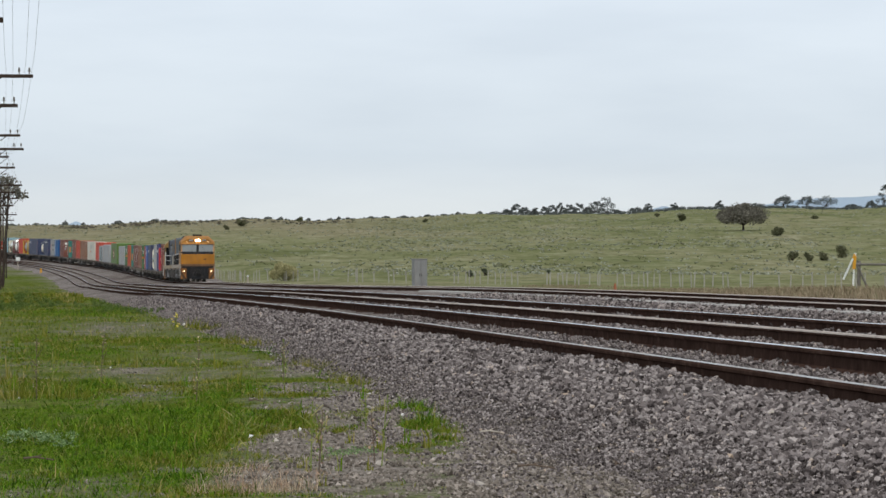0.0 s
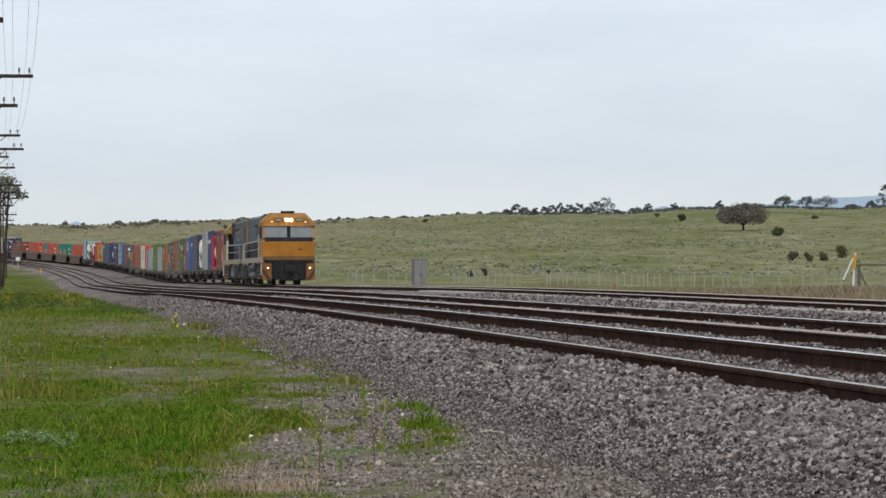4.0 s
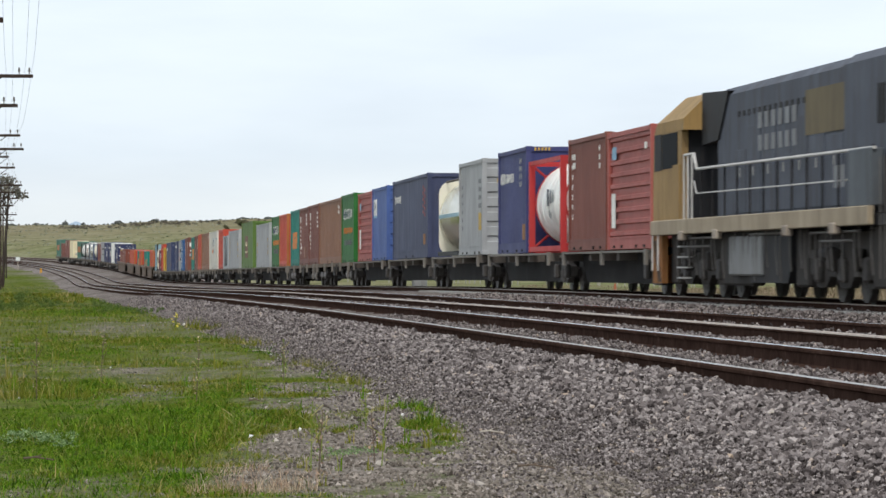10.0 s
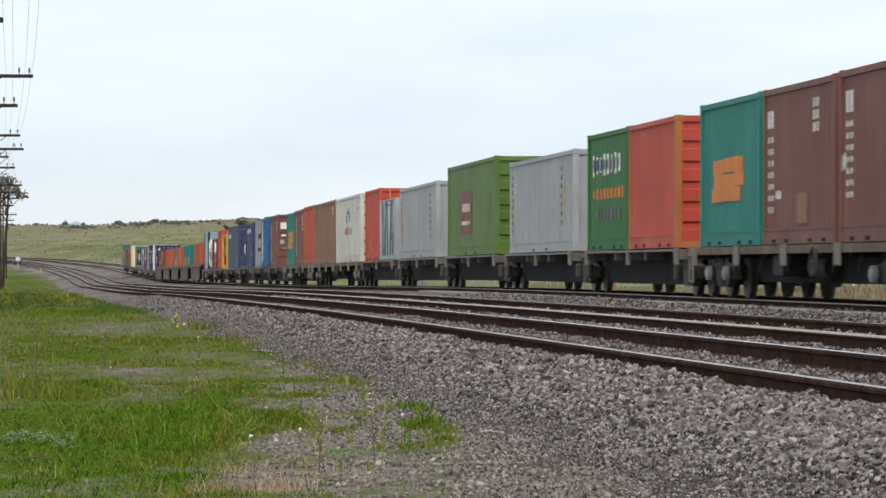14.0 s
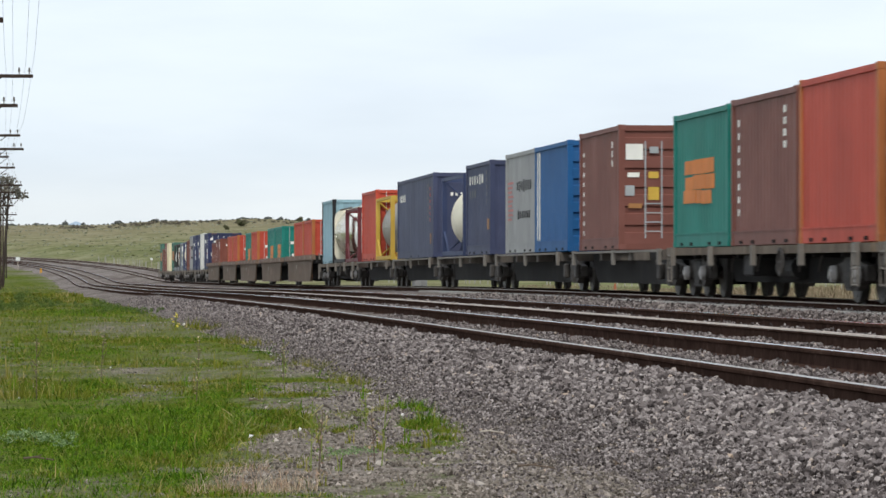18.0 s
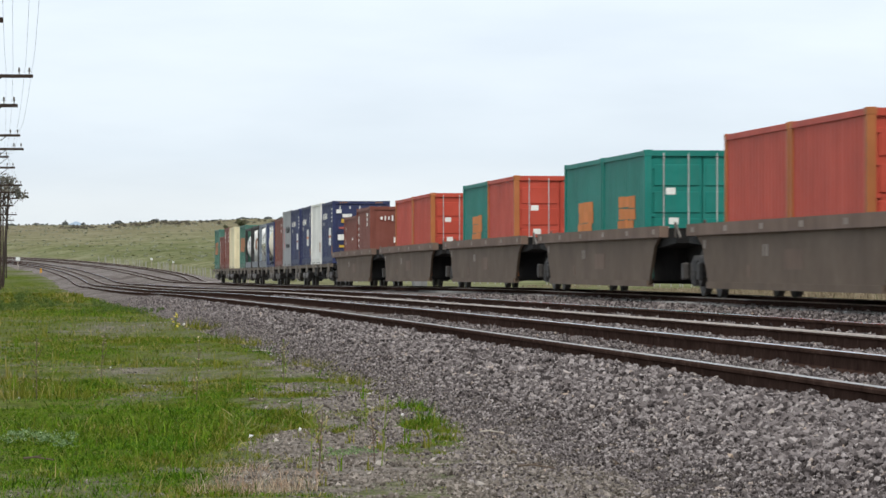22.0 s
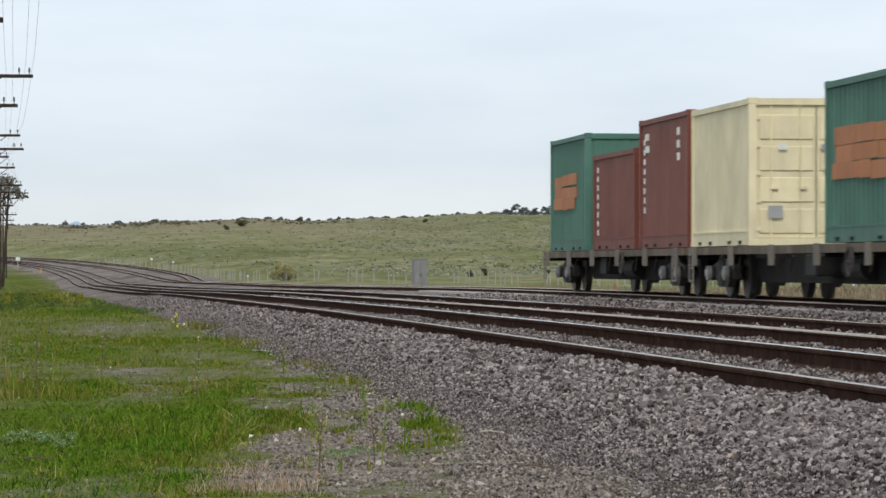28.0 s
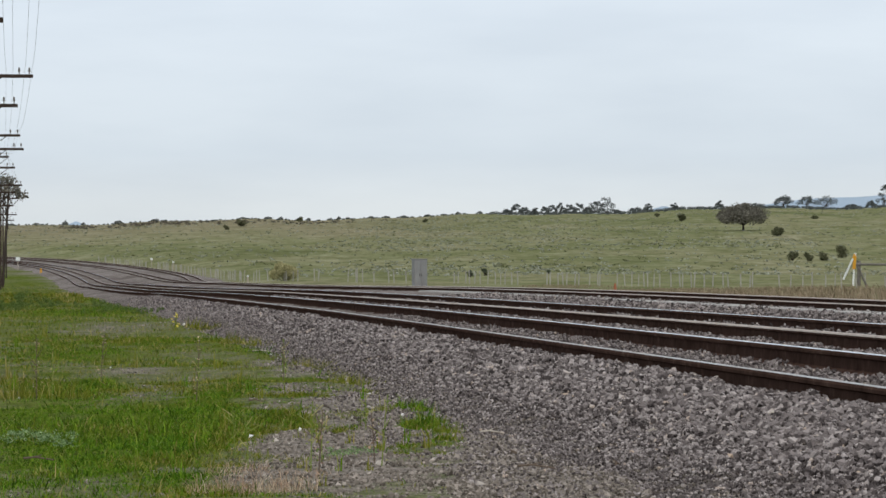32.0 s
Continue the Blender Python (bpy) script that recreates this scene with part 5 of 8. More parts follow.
m, nt, b = nodes_of("windscreen_glass")
b.inputs["Base Color"].default_value, b.inputs["Roughness"].default_value = (0.16, 0.17, 0.16, 1), 0.1
b.inputs["Specular IOR Level"].default_value = 1.0
b.inputs["Coat Weight"].default_value = 1.0
WIND = m
locomotive(12.2, False)
locomotive(34.2, True)

# ---- the wagons, by their distance behind the head of the train ----
PACKS = (45.4, 160.0, 280.5)
for u0 in PACKS:
    for i in range(5):
        skeletal_wagon(u0 + 15.2 * (i + 0.5), i == 0)
FLATS = ((121.0, 140.2), (140.4, 160.0), (235.6, 261.6), (261.8, 280.9), (355.6, 375.4), (486.8, 506.6), (507.0, 527.2), (527.4, 549.0), (549.2, 574.4), (574.6, 595.6))
for a, c in FLATS:
    flat_wagon(a, c)
for i in range(5):
    well_wagon(376.8 + 21.9 * i, 395.5 + 21.9 * i, i == 0)

CARRIERS = [(u0 + 15.2 * (i + 0.5), 7.6, 7.6) for u0 in PACKS for i in range(5)] + [((a + c) / 2, (c - a) / 2 - 2.6, (c - a) / 2) for a, c in FLATS] + [(386.15 + 21.9 * i, 10.95, 10.95) for i in range(5)]
FT20, FT40 = 6.06, 12.19


def load(ob, u_mid, deck=0.95):
    """Set a container on the wagon that is under it."""
    uw, half, L = min(CARRIERS, key=lambda q: max(0, abs(u_mid - q[0]) - q[2]))
    moving.append((ob, uw, half, pose(uw - u_mid, 0, deck)))
    return ob


# u of the middle, length, height, colour, side style, front end, post colour, label
BOXES = (
    (49.6, FT20, 2.44, "ribred", "rib", "ribs", "ribred", "faded red freight container with horizontal side ribs"),
    (55.9, FT20, 2.5, "maroon", "corr", "panel", None, "maroon corrugated freight container with white markings"),
    (69.9, FT20, 2.62, "navy_purple", "corr", "panel", None, "dark blue corrugated freight container with white lettering"),
    (79.7, FT20, 2.6, "grey", "flat", "ribs", None, "pale grey smooth-sided freight container with yellow panels"),
    (98.1, FT40, 2.6, "navy", "wide", "panel", None, "long navy blue freight container with white lettering"),
    (109.6, FT20, 2.55, "lightblue", "wide", "ribs", None, "mid-blue freight container with a white sign"),
    (115.9, FT20, 2.5, "ribred", "rib", "ribs", "ribred", "faded red freight container with horizontal side ribs"),
    (124.1, FT20, 2.62, "green", "wide", "ribs", None, "bright green freight container with white and orange lettering"),
    (133.6, FT40, 2.58, "brown", "corr", "panel", None, "long dull brown corrugated freight container"),
    (143.2, FT20, 2.58, "burgundy", "corr", "panel", None, "dark burgundy corrugated freight container with white codes"),
    (149.6, FT20, 2.56, "burgundy", "corr", "panel", None, "dark burgundy corrugated freight container with white codes"),
    (156.0, FT20, 2.56, "teal", "corr", "ribs", None, "teal freight container with an orange emblem"),
    (164.9, FT20, 2.5, "red", "corr", "ribs", "amber", "bright red freight container with ochre corner posts"),
    (171.1, FT20, 2.5, "green", "wide", "ribs", None, "bright green freight container with white and orange lettering"),
    (182.6, FT40, 2.28, "grey", "flat", "panel", None, "long pale grey smooth-sided freight container"),
    (198.2, FT40, 2.58, "olive", "wide", "ribs", None, "long olive green freight container with a dark emblem"),
    (213.8, FT40, 2.28, "grey", "flat", "panel", None, "long pale grey smooth-sided freight container"),
    (231.0, FT20, 2.53, "red", "corr", "doors", None, "bright red freight container"),
    (242.3, FT40, 2.53, "reefer", "flat", "doors", None, "long off-white refrigerated container with a round emblem"),
    (255.1, FT40, 2.55, "brown", "corr", "panel", None, "long dull brown corrugated freight container"),
    (264.8, FT20, 2.58, "red", "corr", "doors", "amber", "bright red freight container with ochre corner posts"),
    (271.1, FT20, 2.52, "burgundy", "corr", "panel", None, "dark burgundy corrugated freight container with white codes"),
    (277.5, FT20, 2.48, "teal", "corr", "ribs", None, "teal freight container with an orange emblem"),
    (290.8, FT20, 2.58, "burgundy", "corr", "ribs", None, "dull maroon freight container with placards on its end"),
    (298.9, FT20, 2.52, "blue", "corr", "ribs", None, "bright blue freight container with white stripes"),
    (305.0, FT20, 2.52, "midgrey", "flat", "panel", None, "grey freight container with pink and black lettering"),
    (314.6, FT20, 2.5, "navy", "corr", "panel", None, "dark navy freight container with white lettering"),
    (333.1, FT40, 2.56, "navy", "wide", "panel", None, "long navy blue freight container with white lettering"),
    (350.9, FT20, 2.5, "red", "corr", "doors", None, "bright red freight container"),
    (371.7, FT20, 2.58, "bluegrey", "corr", "panel", "black", "pale blue-grey open freight container"),
    (497.0, FT20, 2.58, "offwhite", "flat", "panel", None, "white smooth-sided freight container"),
    (490.2, FT20, 2.52, "navy_mid", "corr", "doors", None, "dark blue freight container with hazard placards on its doors"),
    (503.3, FT20, 2.58, "navy_mid", "corr", "panel", None, "dark blue freight container with white lettering"),
    (510.9, FT20, 2.58, "navy_mid", "corr", "panel", None, "dark blue freight container with white lettering"),
    (517.3, FT20, 2.62, "midgrey", "flat", "panel", None, "grey freight container with pink and black lettering"),
    (523.7, FT20, 2.33, "maroon", "corr", "panel", None, "low maroon freight container"),
    (558.7, FT20, 2.46, "teal_dark", "bold", "panel", None, "faded teal freight container with an orange emblem"),
    (571.4, FT20, 2.5, "cream", "corr", "doors", None, "cream freight container with ribbed doors"),
    (577.9, FT20, 2.55, "maroon", "corr", "panel", None, "maroon corrugated freight container with white codes"),
    (584.6, FT20, 2.02, "maroon", "corr", "panel", None, "low maroon freight container with white codes"),
    (591.9, FT20, 2.58, "teal_dark", "bold", "panel", None, "faded teal freight container with an orange emblem"),
)
WELLBOXES = (
    (384.0, 2.58, "red", "amber"), (390.2, 2.58, "red", "amber"), (405.6, 2.58, "teal", None), (411.8, 2.58, "teal", None), (427.6, 2.58, "red", "amber"), (433.8, 2.58, "teal", None),
    (449.2, 2.58, "red", "amber"), (455.4, 2.58, "red", "amber"), (471.8, 2.58, "maroon", None), (478.0, 2.35, "maroon", None),
)
loaded = []
for u, L, H, col, st, fr, po, lab in BOXES:
    loaded.append((u, L, H + 0.12, col, load(container(L, H + 0.12, col, st, fr, po, lab), u)))
for u, H, col, po in WELLBOXES:
    loaded.append((u, FT20, H + 0.06, col, load(container(FT20, H + 0.06, col, "corr", "panel" if col == "maroon" else "doors", po, {"red": "bright red freight container standing in a well wagon", "teal": "teal freight container standing in a well wagon", "maroon": "maroon freight container standing in a well wagon"}[col]), u, 0.36)))
TANKS = (
    (63.3, 2.25, "tankred", TANK_WHITE, 1.06, "white tank in a bright red frame", "frame"),
    (86.0, 2.3, "black", TANK_SILVER, 1.17, "bare silver banded tank with a cream end bulkhead", "bare"),
    (224.8, 2.1, "palegrey", TANK_SILVER, 0.92, "silver tank in a pale grey sheeted frame", "sheeted"),
    (321.4, 2.35, "frameblue", TANK_CREAM, 1.0, "cream banded tank in a blue braced frame", "frame"),
    (344.8, 2.2, "yellow", TANK_DULL, 1.04, "grey tank in a yellow frame", "frame"),
    (358.9, 2.05, "framemaroon", TANK_WHITE, 0.9, "white tank in a maroon frame", "frame"),
    (365.3, 2.2, "black", TANK_SILVER, 1.17, "bare silver banded tank with a cream end bulkhead", "bare"),
    (531.0, 2.3, "frameblue", TANK_CREAM, 1.13, "cream banded tank in a blue frame", "frame"),
    (538.0, 2.3, "framesteel", TANK_SILVER, 1.12, "silver tank in a steel-grey frame", "deep"),
    (545.4, 2.3, "frameblack", TANK_WHITE, 1.13, "white tank with a faded brown emblem in a black frame", "deep"),
    (552.4, 2.25, "frameblack", TANK_WHITE, 1.12, "white banded tank in a dark frame", "deep"),
)
for u, H, fc, tm, rad, lab, st in TANKS:
    tk = load(tank(FT20, H + 0.07, fc, tm, rad, lab, st, u == 365.3), u)
    zm, ym = 0.2 + rad, -rad - 0.015
    if u == 63.3:
        bm = B()
        for sx in (-1, 1):
            lathe(bm, [(sx * 2.7, rad - 0.06), (sx * 2.7, rad + 0.02), (sx * 2.8, rad + 0.02), (sx * 2.8, rad - 0.06)], 36, 0, 0.16 + rad)
        part("end_ring", bm, C("tankred"), tk, "red ring round the tank end", smooth=True)
        marks(tk, [(-0.4, zm + 0.1, 0.34, 0.42, "framegrey"), (0.1, zm + 0.12, 0.3, 0.34, "palegrey"), (0.5, zm + 0.12, 0.2, 0.3, "palegrey"), (-0.1, zm - 0.3, 0.12, 0.16, "framegrey"), (0.15, zm - 0.36, 0.12, 0.16, "framegrey")], C, ym)
    if u == 545.4:
        for i in range(3):
            bm = B()
            prism(bm, [(-0.9 + 0.2 * i, zm - 0.26), (-0.78 + 0.2 * i, zm - 0.26), (-0.66 + 0.2 * i, zm + 0.26), (-0.8 + 0.2 * i, zm + 0.26)], ym, ym + 0.06)
            part("emblem_bar", bm, C("brown"), tk)
        bm = B()
        box(bm, -0.2, 0.75, ym, ym + 0.06, zm - 0.32, zm + 0.34)
        blk = part("emblem_block", bm, C("brown"), tk, "faded brown block emblem")
        marks(blk, [(0.28, zm + 0.1, 0.5, 0.12, 0), (0.28, zm - 0.14, 0.3, 0.1, 0)], lambda k: C("orange"), ym - 0.004, "stroke")
    if u == 552.4:
        marks(tk, [(-0.5 + 0.13 * i, zm + 0.12, 0.09, 0.24, 0) for i in range(6)] + [(-0.35, zm - 0.14, 0.6, 0.1, 0)], lambda k: C("framegrey"), ym)


# ---- lettering and emblems on the containers: plain bars and blocks ----
RND = random.Random(5)


def letters(x0, x1, z, h, n, key):
    """A word as n upright bars."""
    p = (x1 - x0) / n
    return [(x0 + p * (i + 0.5), z, p * RND.uniform(0.32, 0.6), h * RND.uniform(0.6, 1.0), key) for i in range(n)]


def column(x, z0, z1, n, key, w=0.14, h=0.12):
    return [(x, z0 + (z1 - z0) * i / max(1, n - 1), w, h, key) for i in range(n)]


def emblem(x, z, w, h, key):
    """A blocky leaning emblem: three staggered rows of broad strokes that nearly touch."""
    out = []
    for row, cuts in ((0.33, (0, 0.34, 0.62, 0.96)), (0.0, (0.04, 0.3, 0.7, 1.0)), (-0.33, (0.0, 0.42, 0.6, 0.92))):
        lean = 0.06 * w * row
        for a, c in zip(cuts, cuts[1:]):
            x0, x1 = x - w / 2 + a * w + lean, x - w / 2 + c * w + lean - 0.008 * w
            out.append(((x0 + x1) / 2, z + h * (row + RND.uniform(-0.03, 0.03)), x1 - x0, h * RND.uniform(0.29, 0.345), key))
    return out


SIDE = {
    49.6: [(-2.2, 2.1, 0.6, 0.28, "skyblue"), (-2.3, 0.85, 0.55, 0.75, "offwhite"), (2.2, 2.15, 0.3, 0.14, "offwhite")],
    115.9: [(-2.2, 2.1, 0.6, 0.28, "skyblue"), (-2.3, 0.85, 0.55, 0.75, "offwhite")],
    55.9: column(-2.5, 0.8, 2.2, 7, "offwhite") + column(-2.2, 2.0, 2.2, 2, "offwhite", 0.3, 0.14) + column(1.9, 1.9, 2.3, 3, "offwhite", 0.12, 0.12),
    69.9: letters(-2.7, 0.3, 2.0, 0.3, 9, "offwhite") + [(1.5 + 0.3 * i, 2.4 - 0.2 * k, 0.1, 0.13, "grey") for i in range(2) for k in range(4)] + [(2.2, 0.55, 0.18, 0.4, "ochre"), (2.5, 0.55, 0.18, 0.4, "ochre")],
    79.7: column(-2.3, 0.8, 2.0, 6, "framegrey") + [(2.0, 0.95, 0.2, 0.5, "yellow"), (2.35, 0.95, 0.2, 0.5, "yellow")] + column(2.0, 1.4, 2.1, 4, "framegrey") + column(2.35, 1.4, 2.1, 4, "framegrey"),
    98.1: letters(-5.6, -3.2, 2.05, 0.3, 5, "offwhite") + column(4.4, 1.5, 2.3, 5, "ribred", 0.2, 0.12) + column(4.9, 1.4, 2.2, 5, "ribred", 0.2, 0.12) + [(4.6, 0.6, 0.22, 0.34, "ochre"), (4.95, 0.6, 0.22, 0.34, "ochre")],
    333.1: letters(-5.6, -3.4, 2.05, 0.26, 5, "offwhite") + column(4.2, 1.3, 2.3, 6, "framegrey", 0.3, 0.1) + column(4.8, 1.2, 2.2, 6, "ribred", 0.16, 0.12) + [(5.0, 0.6, 0.2, 0.34, "ochre")],
    109.6: [(-1.9, 1.95, 1.3, 0.62, "offwhite"), (-1.9, 1.62, 1.3, 0.08, "skyblue")] + letters(-2.4, -1.5, 2.0, 0.3, 3, "navy"),
    124.1: letters(-2.5, 1.9, 1.95, 0.5, 8, "offwhite") + letters(-2.35, 1.75, 1.95, 0.3, 8, "navy") + letters(-2.2, 2.2, 1.28, 0.26, 9, "orange") + letters(-1.9, 1.9, 0.8, 0.26, 7, "framegrey"),
    171.1: letters(-2.5, 1.9, 1.9, 0.5, 8, "offwhite") + letters(-2.35, 1.75, 1.9, 0.3, 8, "navy") + letters(-2.4, 2.4, 1.25, 0.26, 9, "orange") + letters(-1.9, 1.9, 0.8, 0.26, 7, "framegrey"),
    133.6: column(4.4, 2.15, 2.35, 2, "offwhite", 0.26, 0.12) + column(4.9, 2.1, 2.3, 2, "offwhite", 0.26, 0.12) + column(-5.6, 1.7, 2.0, 3, "burgundy", 0.5, 0.08) + [(-0.9, 0.2, 1.9, 0.14, "offwhite")],
    255.1: column(4.4, 2.15, 2.35, 2, "offwhite", 0.26, 0.12) + column(-5.5, 1.7, 2.1, 4, "burgundy", 0.5, 0.08) + [(-0.5, 0.2, 1.9, 0.14, "offwhite")],
    143.2: sum((column(x, 0.75, 1.85, 7, "offwhite", 0.1, 0.09) + [(x, 2.2, 0.16, 0.34, "offwhite")] for x in (-2.5, -2.2)), []) + [(-2.9, 1.25, 0.1, 0.24, "offwhite"), (-2.7, 1.28, 0.1, 0.24, "offwhite")] + column(1.9, 1.7, 2.3, 4, "offwhite", 0.12, 0.1) + column(2.2, 1.7, 2.3, 4, "offwhite", 0.12, 0.1),
    149.6: sum((column(x, 0.6, 1.8, 7, "offwhite", 0.08, 0.1) + [(x, 2.15, 0.14, 0.3, "offwhite")] for x in (-2.6, -2.3)), []) + [(1.3 + 0.28 * i, 2.3 - 0.2 * k, 0.09, 0.15, "offwhite") for i in range(2) for k in range(3)] + [(-1.9, 0.85, 0.1, 0.14, "offwhite"), (-1.65, 0.85, 0.1, 0.14, "offwhite"), (0.3, 0.6, 0.9, 0.5, "brown")],
    271.1: column(-2.4, 0.6, 2.2, 8, "offwhite") + column(1.9, 1.7, 2.3, 4, "offwhite", 0.22, 0.12),
    156.0: emblem(-0.2, 1.2, 3.2, 0.8, "orange"),
    277.5: emblem(-0.2, 1.25, 3.4, 0.85, "orange"),
    198.2: [(-1.2, 1.25, 3.0, 1.3, "burgundy")] ,
    182.6: column(-5.7, 0.6, 2.0, 8, "framegrey", 0.2, 0.11) + column(-5.4, 0.9, 1.3, 2, "yellow", 0.2, 0.2) + column(3.9, 0.7, 2.0, 7, "framegrey", 0.2, 0.11) + column(4.4, 0.8, 1.5, 3, "yellow", 0.24, 0.2),
    213.8: column(-5.7, 0.6, 1.9, 8, "framegrey", 0.2, 0.11) + column(-5.4, 0.7, 1.7, 4, "yellow", 0.2, 0.2) + column(3.9, 0.7, 2.0, 7, "framegrey", 0.2, 0.11) + column(4.4, 0.8, 1.5, 3, "yellow", 0.24, 0.2),
    242.3: letters(-2.0, -0.2, 1.25, 0.36, 6, "orange") + letters(-0.1, 1.6, 1.25, 0.36, 6, "sheet") + [(-0.2 + q * 1.1 * math.cos(math.pi * i / 16), 1.4 + q * 0.75 * math.sin(math.pi * i / 16), 0.16, 0.07, "bluegrey" if q > 0.9 else "framegrey") for q in (1.0, 0.84) for i in range(2, 15)] + letters(4.2, 5.1, 2.1, 0.1, 6, "bluegrey"),
    290.8: column(-2.5, 0.4, 2.2, 9, "offwhite", 0.18, 0.1) + column(1.9, 1.9, 2.3, 3, "offwhite", 0.12, 0.14),
    298.9: [(-2.7, 1.4, 0.17, 2.2, "offwhite"), (-2.28, 1.4, 0.2, 2.2, "offwhite")],
    305.0: [(-2.3 + 0.09 * (i % 3), 0.9 + 0.12 * i, 0.8 + 0.16 * (i % 3), 0.06, "pink") for i in range(9)] + letters(-0.9, 2.2, 1.75, 0.34, 7, "black") + letters(-0.7, 2.0, 1.0, 0.24, 6, "black"),
    517.3: [(-2.3 + 0.09 * (i % 3), 0.9 + 0.12 * i, 0.8 + 0.16 * (i % 3), 0.06, "pink") for i in range(9)] + letters(-0.9, 2.2, 1.8, 0.34, 7, "black") + letters(-0.7, 2.0, 1.0, 0.24, 6, "black"),
    314.6: letters(-2.5, 1.2, 2.15, 0.3, 6, "offwhite") + letters(-2.4, -0.6, 1.75, 0.26, 3, "framegrey") + column(2.0, 1.5, 2.3, 5, "framegrey", 0.2, 0.1) + [(2.3, 0.85, 0.4, 0.3, "ochre")],
    490.2: letters(-2.7, -0.3, 2.05, 0.3, 8, "offwhite") + letters(-2.6, -1.9, 1.72, 0.22, 3, "grey") + [ (1.2, 1.15, 1.1, 0.75, "offwhite"), (1.2, 1.15, 1.1, 0.09, "orange"), (2.3, 0.55, 0.24, 0.4, "ochre"), (2.65, 0.55, 0.2, 0.4, "ochre")] + column(2.2, 1.8, 2.3, 4, "offwhite", 0.3, 0.08),
    503.3: letters(-2.7, -0.1, 2.0, 0.3, 8, "offwhite") + letters(-2.6, -1.9, 1.7, 0.22, 3, "grey") + [(0.8, 1.25, 1.2, 0.75, "offwhite"), (0.8, 1.25, 1.2, 0.09, "orange"), (2.4, 0.55, 0.24, 0.4, "ochre")] + column(2.2, 1.8, 2.3, 4, "offwhite", 0.3, 0.08),
    510.9: letters(-2.7, -0.1, 2.0, 0.3, 8, "offwhite") + letters(-2.6, -1.9, 1.7, 0.22, 3, "grey") + [(1.3, 1.15, 0.9, 0.75, "offwhite"), (1.3, 1.15, 0.9, 0.09, "ribred"), (2.5, 0.5, 0.24, 0.4, "ochre")] + column(2.3, 1.8, 2.3, 4, "offwhite", 0.3, 0.08),
    497.0: [(2.0, 0.75, 0.16, 0.4, "ochre"), (2.4, 0.75, 0.16, 0.4, "ochre")],
    523.7: column(-2.6, 0.5, 2.0, 6, "ochre", 0.08, 0.2) + column(1.8, 1.8, 2.1, 2, "offwhite", 0.2, 0.14),
    558.7: emblem(-0.1, 1.4, 4.8, 0.85, "rustorange"),
    591.9: emblem(-0.5, 1.4, 4.0, 0.85, "rustorange"),
    577.9: column(-2.45, 0.8, 2.2, 8, "offwhite", 0.2, 0.12) + column(-2.1, 2.05, 2.3, 2, "offwhite", 0.5, 0.14) + column(1.8, 1.8, 2.3, 3, "offwhite", 0.3, 0.15),
    584.6: column(-2.45, 0.4, 1.8, 8, "offwhite", 0.22, 0.12),
    471.8: sum((column(x, 1.2, 1.85, 4, "offwhite", 0.1, 0.1) + [(x, 2.2, 0.14, 0.3, "offwhite")] for x in (-2.45, -2.15)), []) + [(1.4 + 0.28 * i, 2.35 - 0.18 * k, 0.09, 0.14, "offwhite") for i in range(2) for k in range(3)],
    478.0: [(-2.4, 1.9, 0.1, 0.14, "offwhite"), (-2.4, 1.4, 0.1, 0.2, "offwhite"), (0.9, 1.5, 0.5, 0.1, "offwhite")],
}
EMBLEM_LOW = ((405.6, 1.25), (411.8, 1.25), (433.8, 1.25))
for u, L, H, col, ob in loaded:
    for key, rects in SIDE.items():
        if abs(key - u) < 0.01:
            marks(ob, rects, C, -1.19)
    for key, z in EMBLEM_LOW:
        if abs(key - u) < 0.01:
            marks(ob, emblem(0.4, z + 0.1, 2.4, 0.75, "orange"), C, -1.19)
    if abs(u - 198.2) < 0.01:
        marks(ob, letters(-2.3, -0.1, 1.4, 0.34, 5, "cream") + letters(-2.4, -0.1, 0.95, 0.14, 7, "cream"), C, -1.197)


def end_marks(ob, L, rects):
    """Bars and cards on a container's leading end: y to the far side, z, width, height, colour."""
    for y, z, w, h, key in rects:
        bm = B()
        box(bm, L / 2 + 0.02, L / 2 + 0.026, y - w / 2, y + w / 2, z - h / 2, z + h / 2)
        part("placard", bm, C(key), ob)


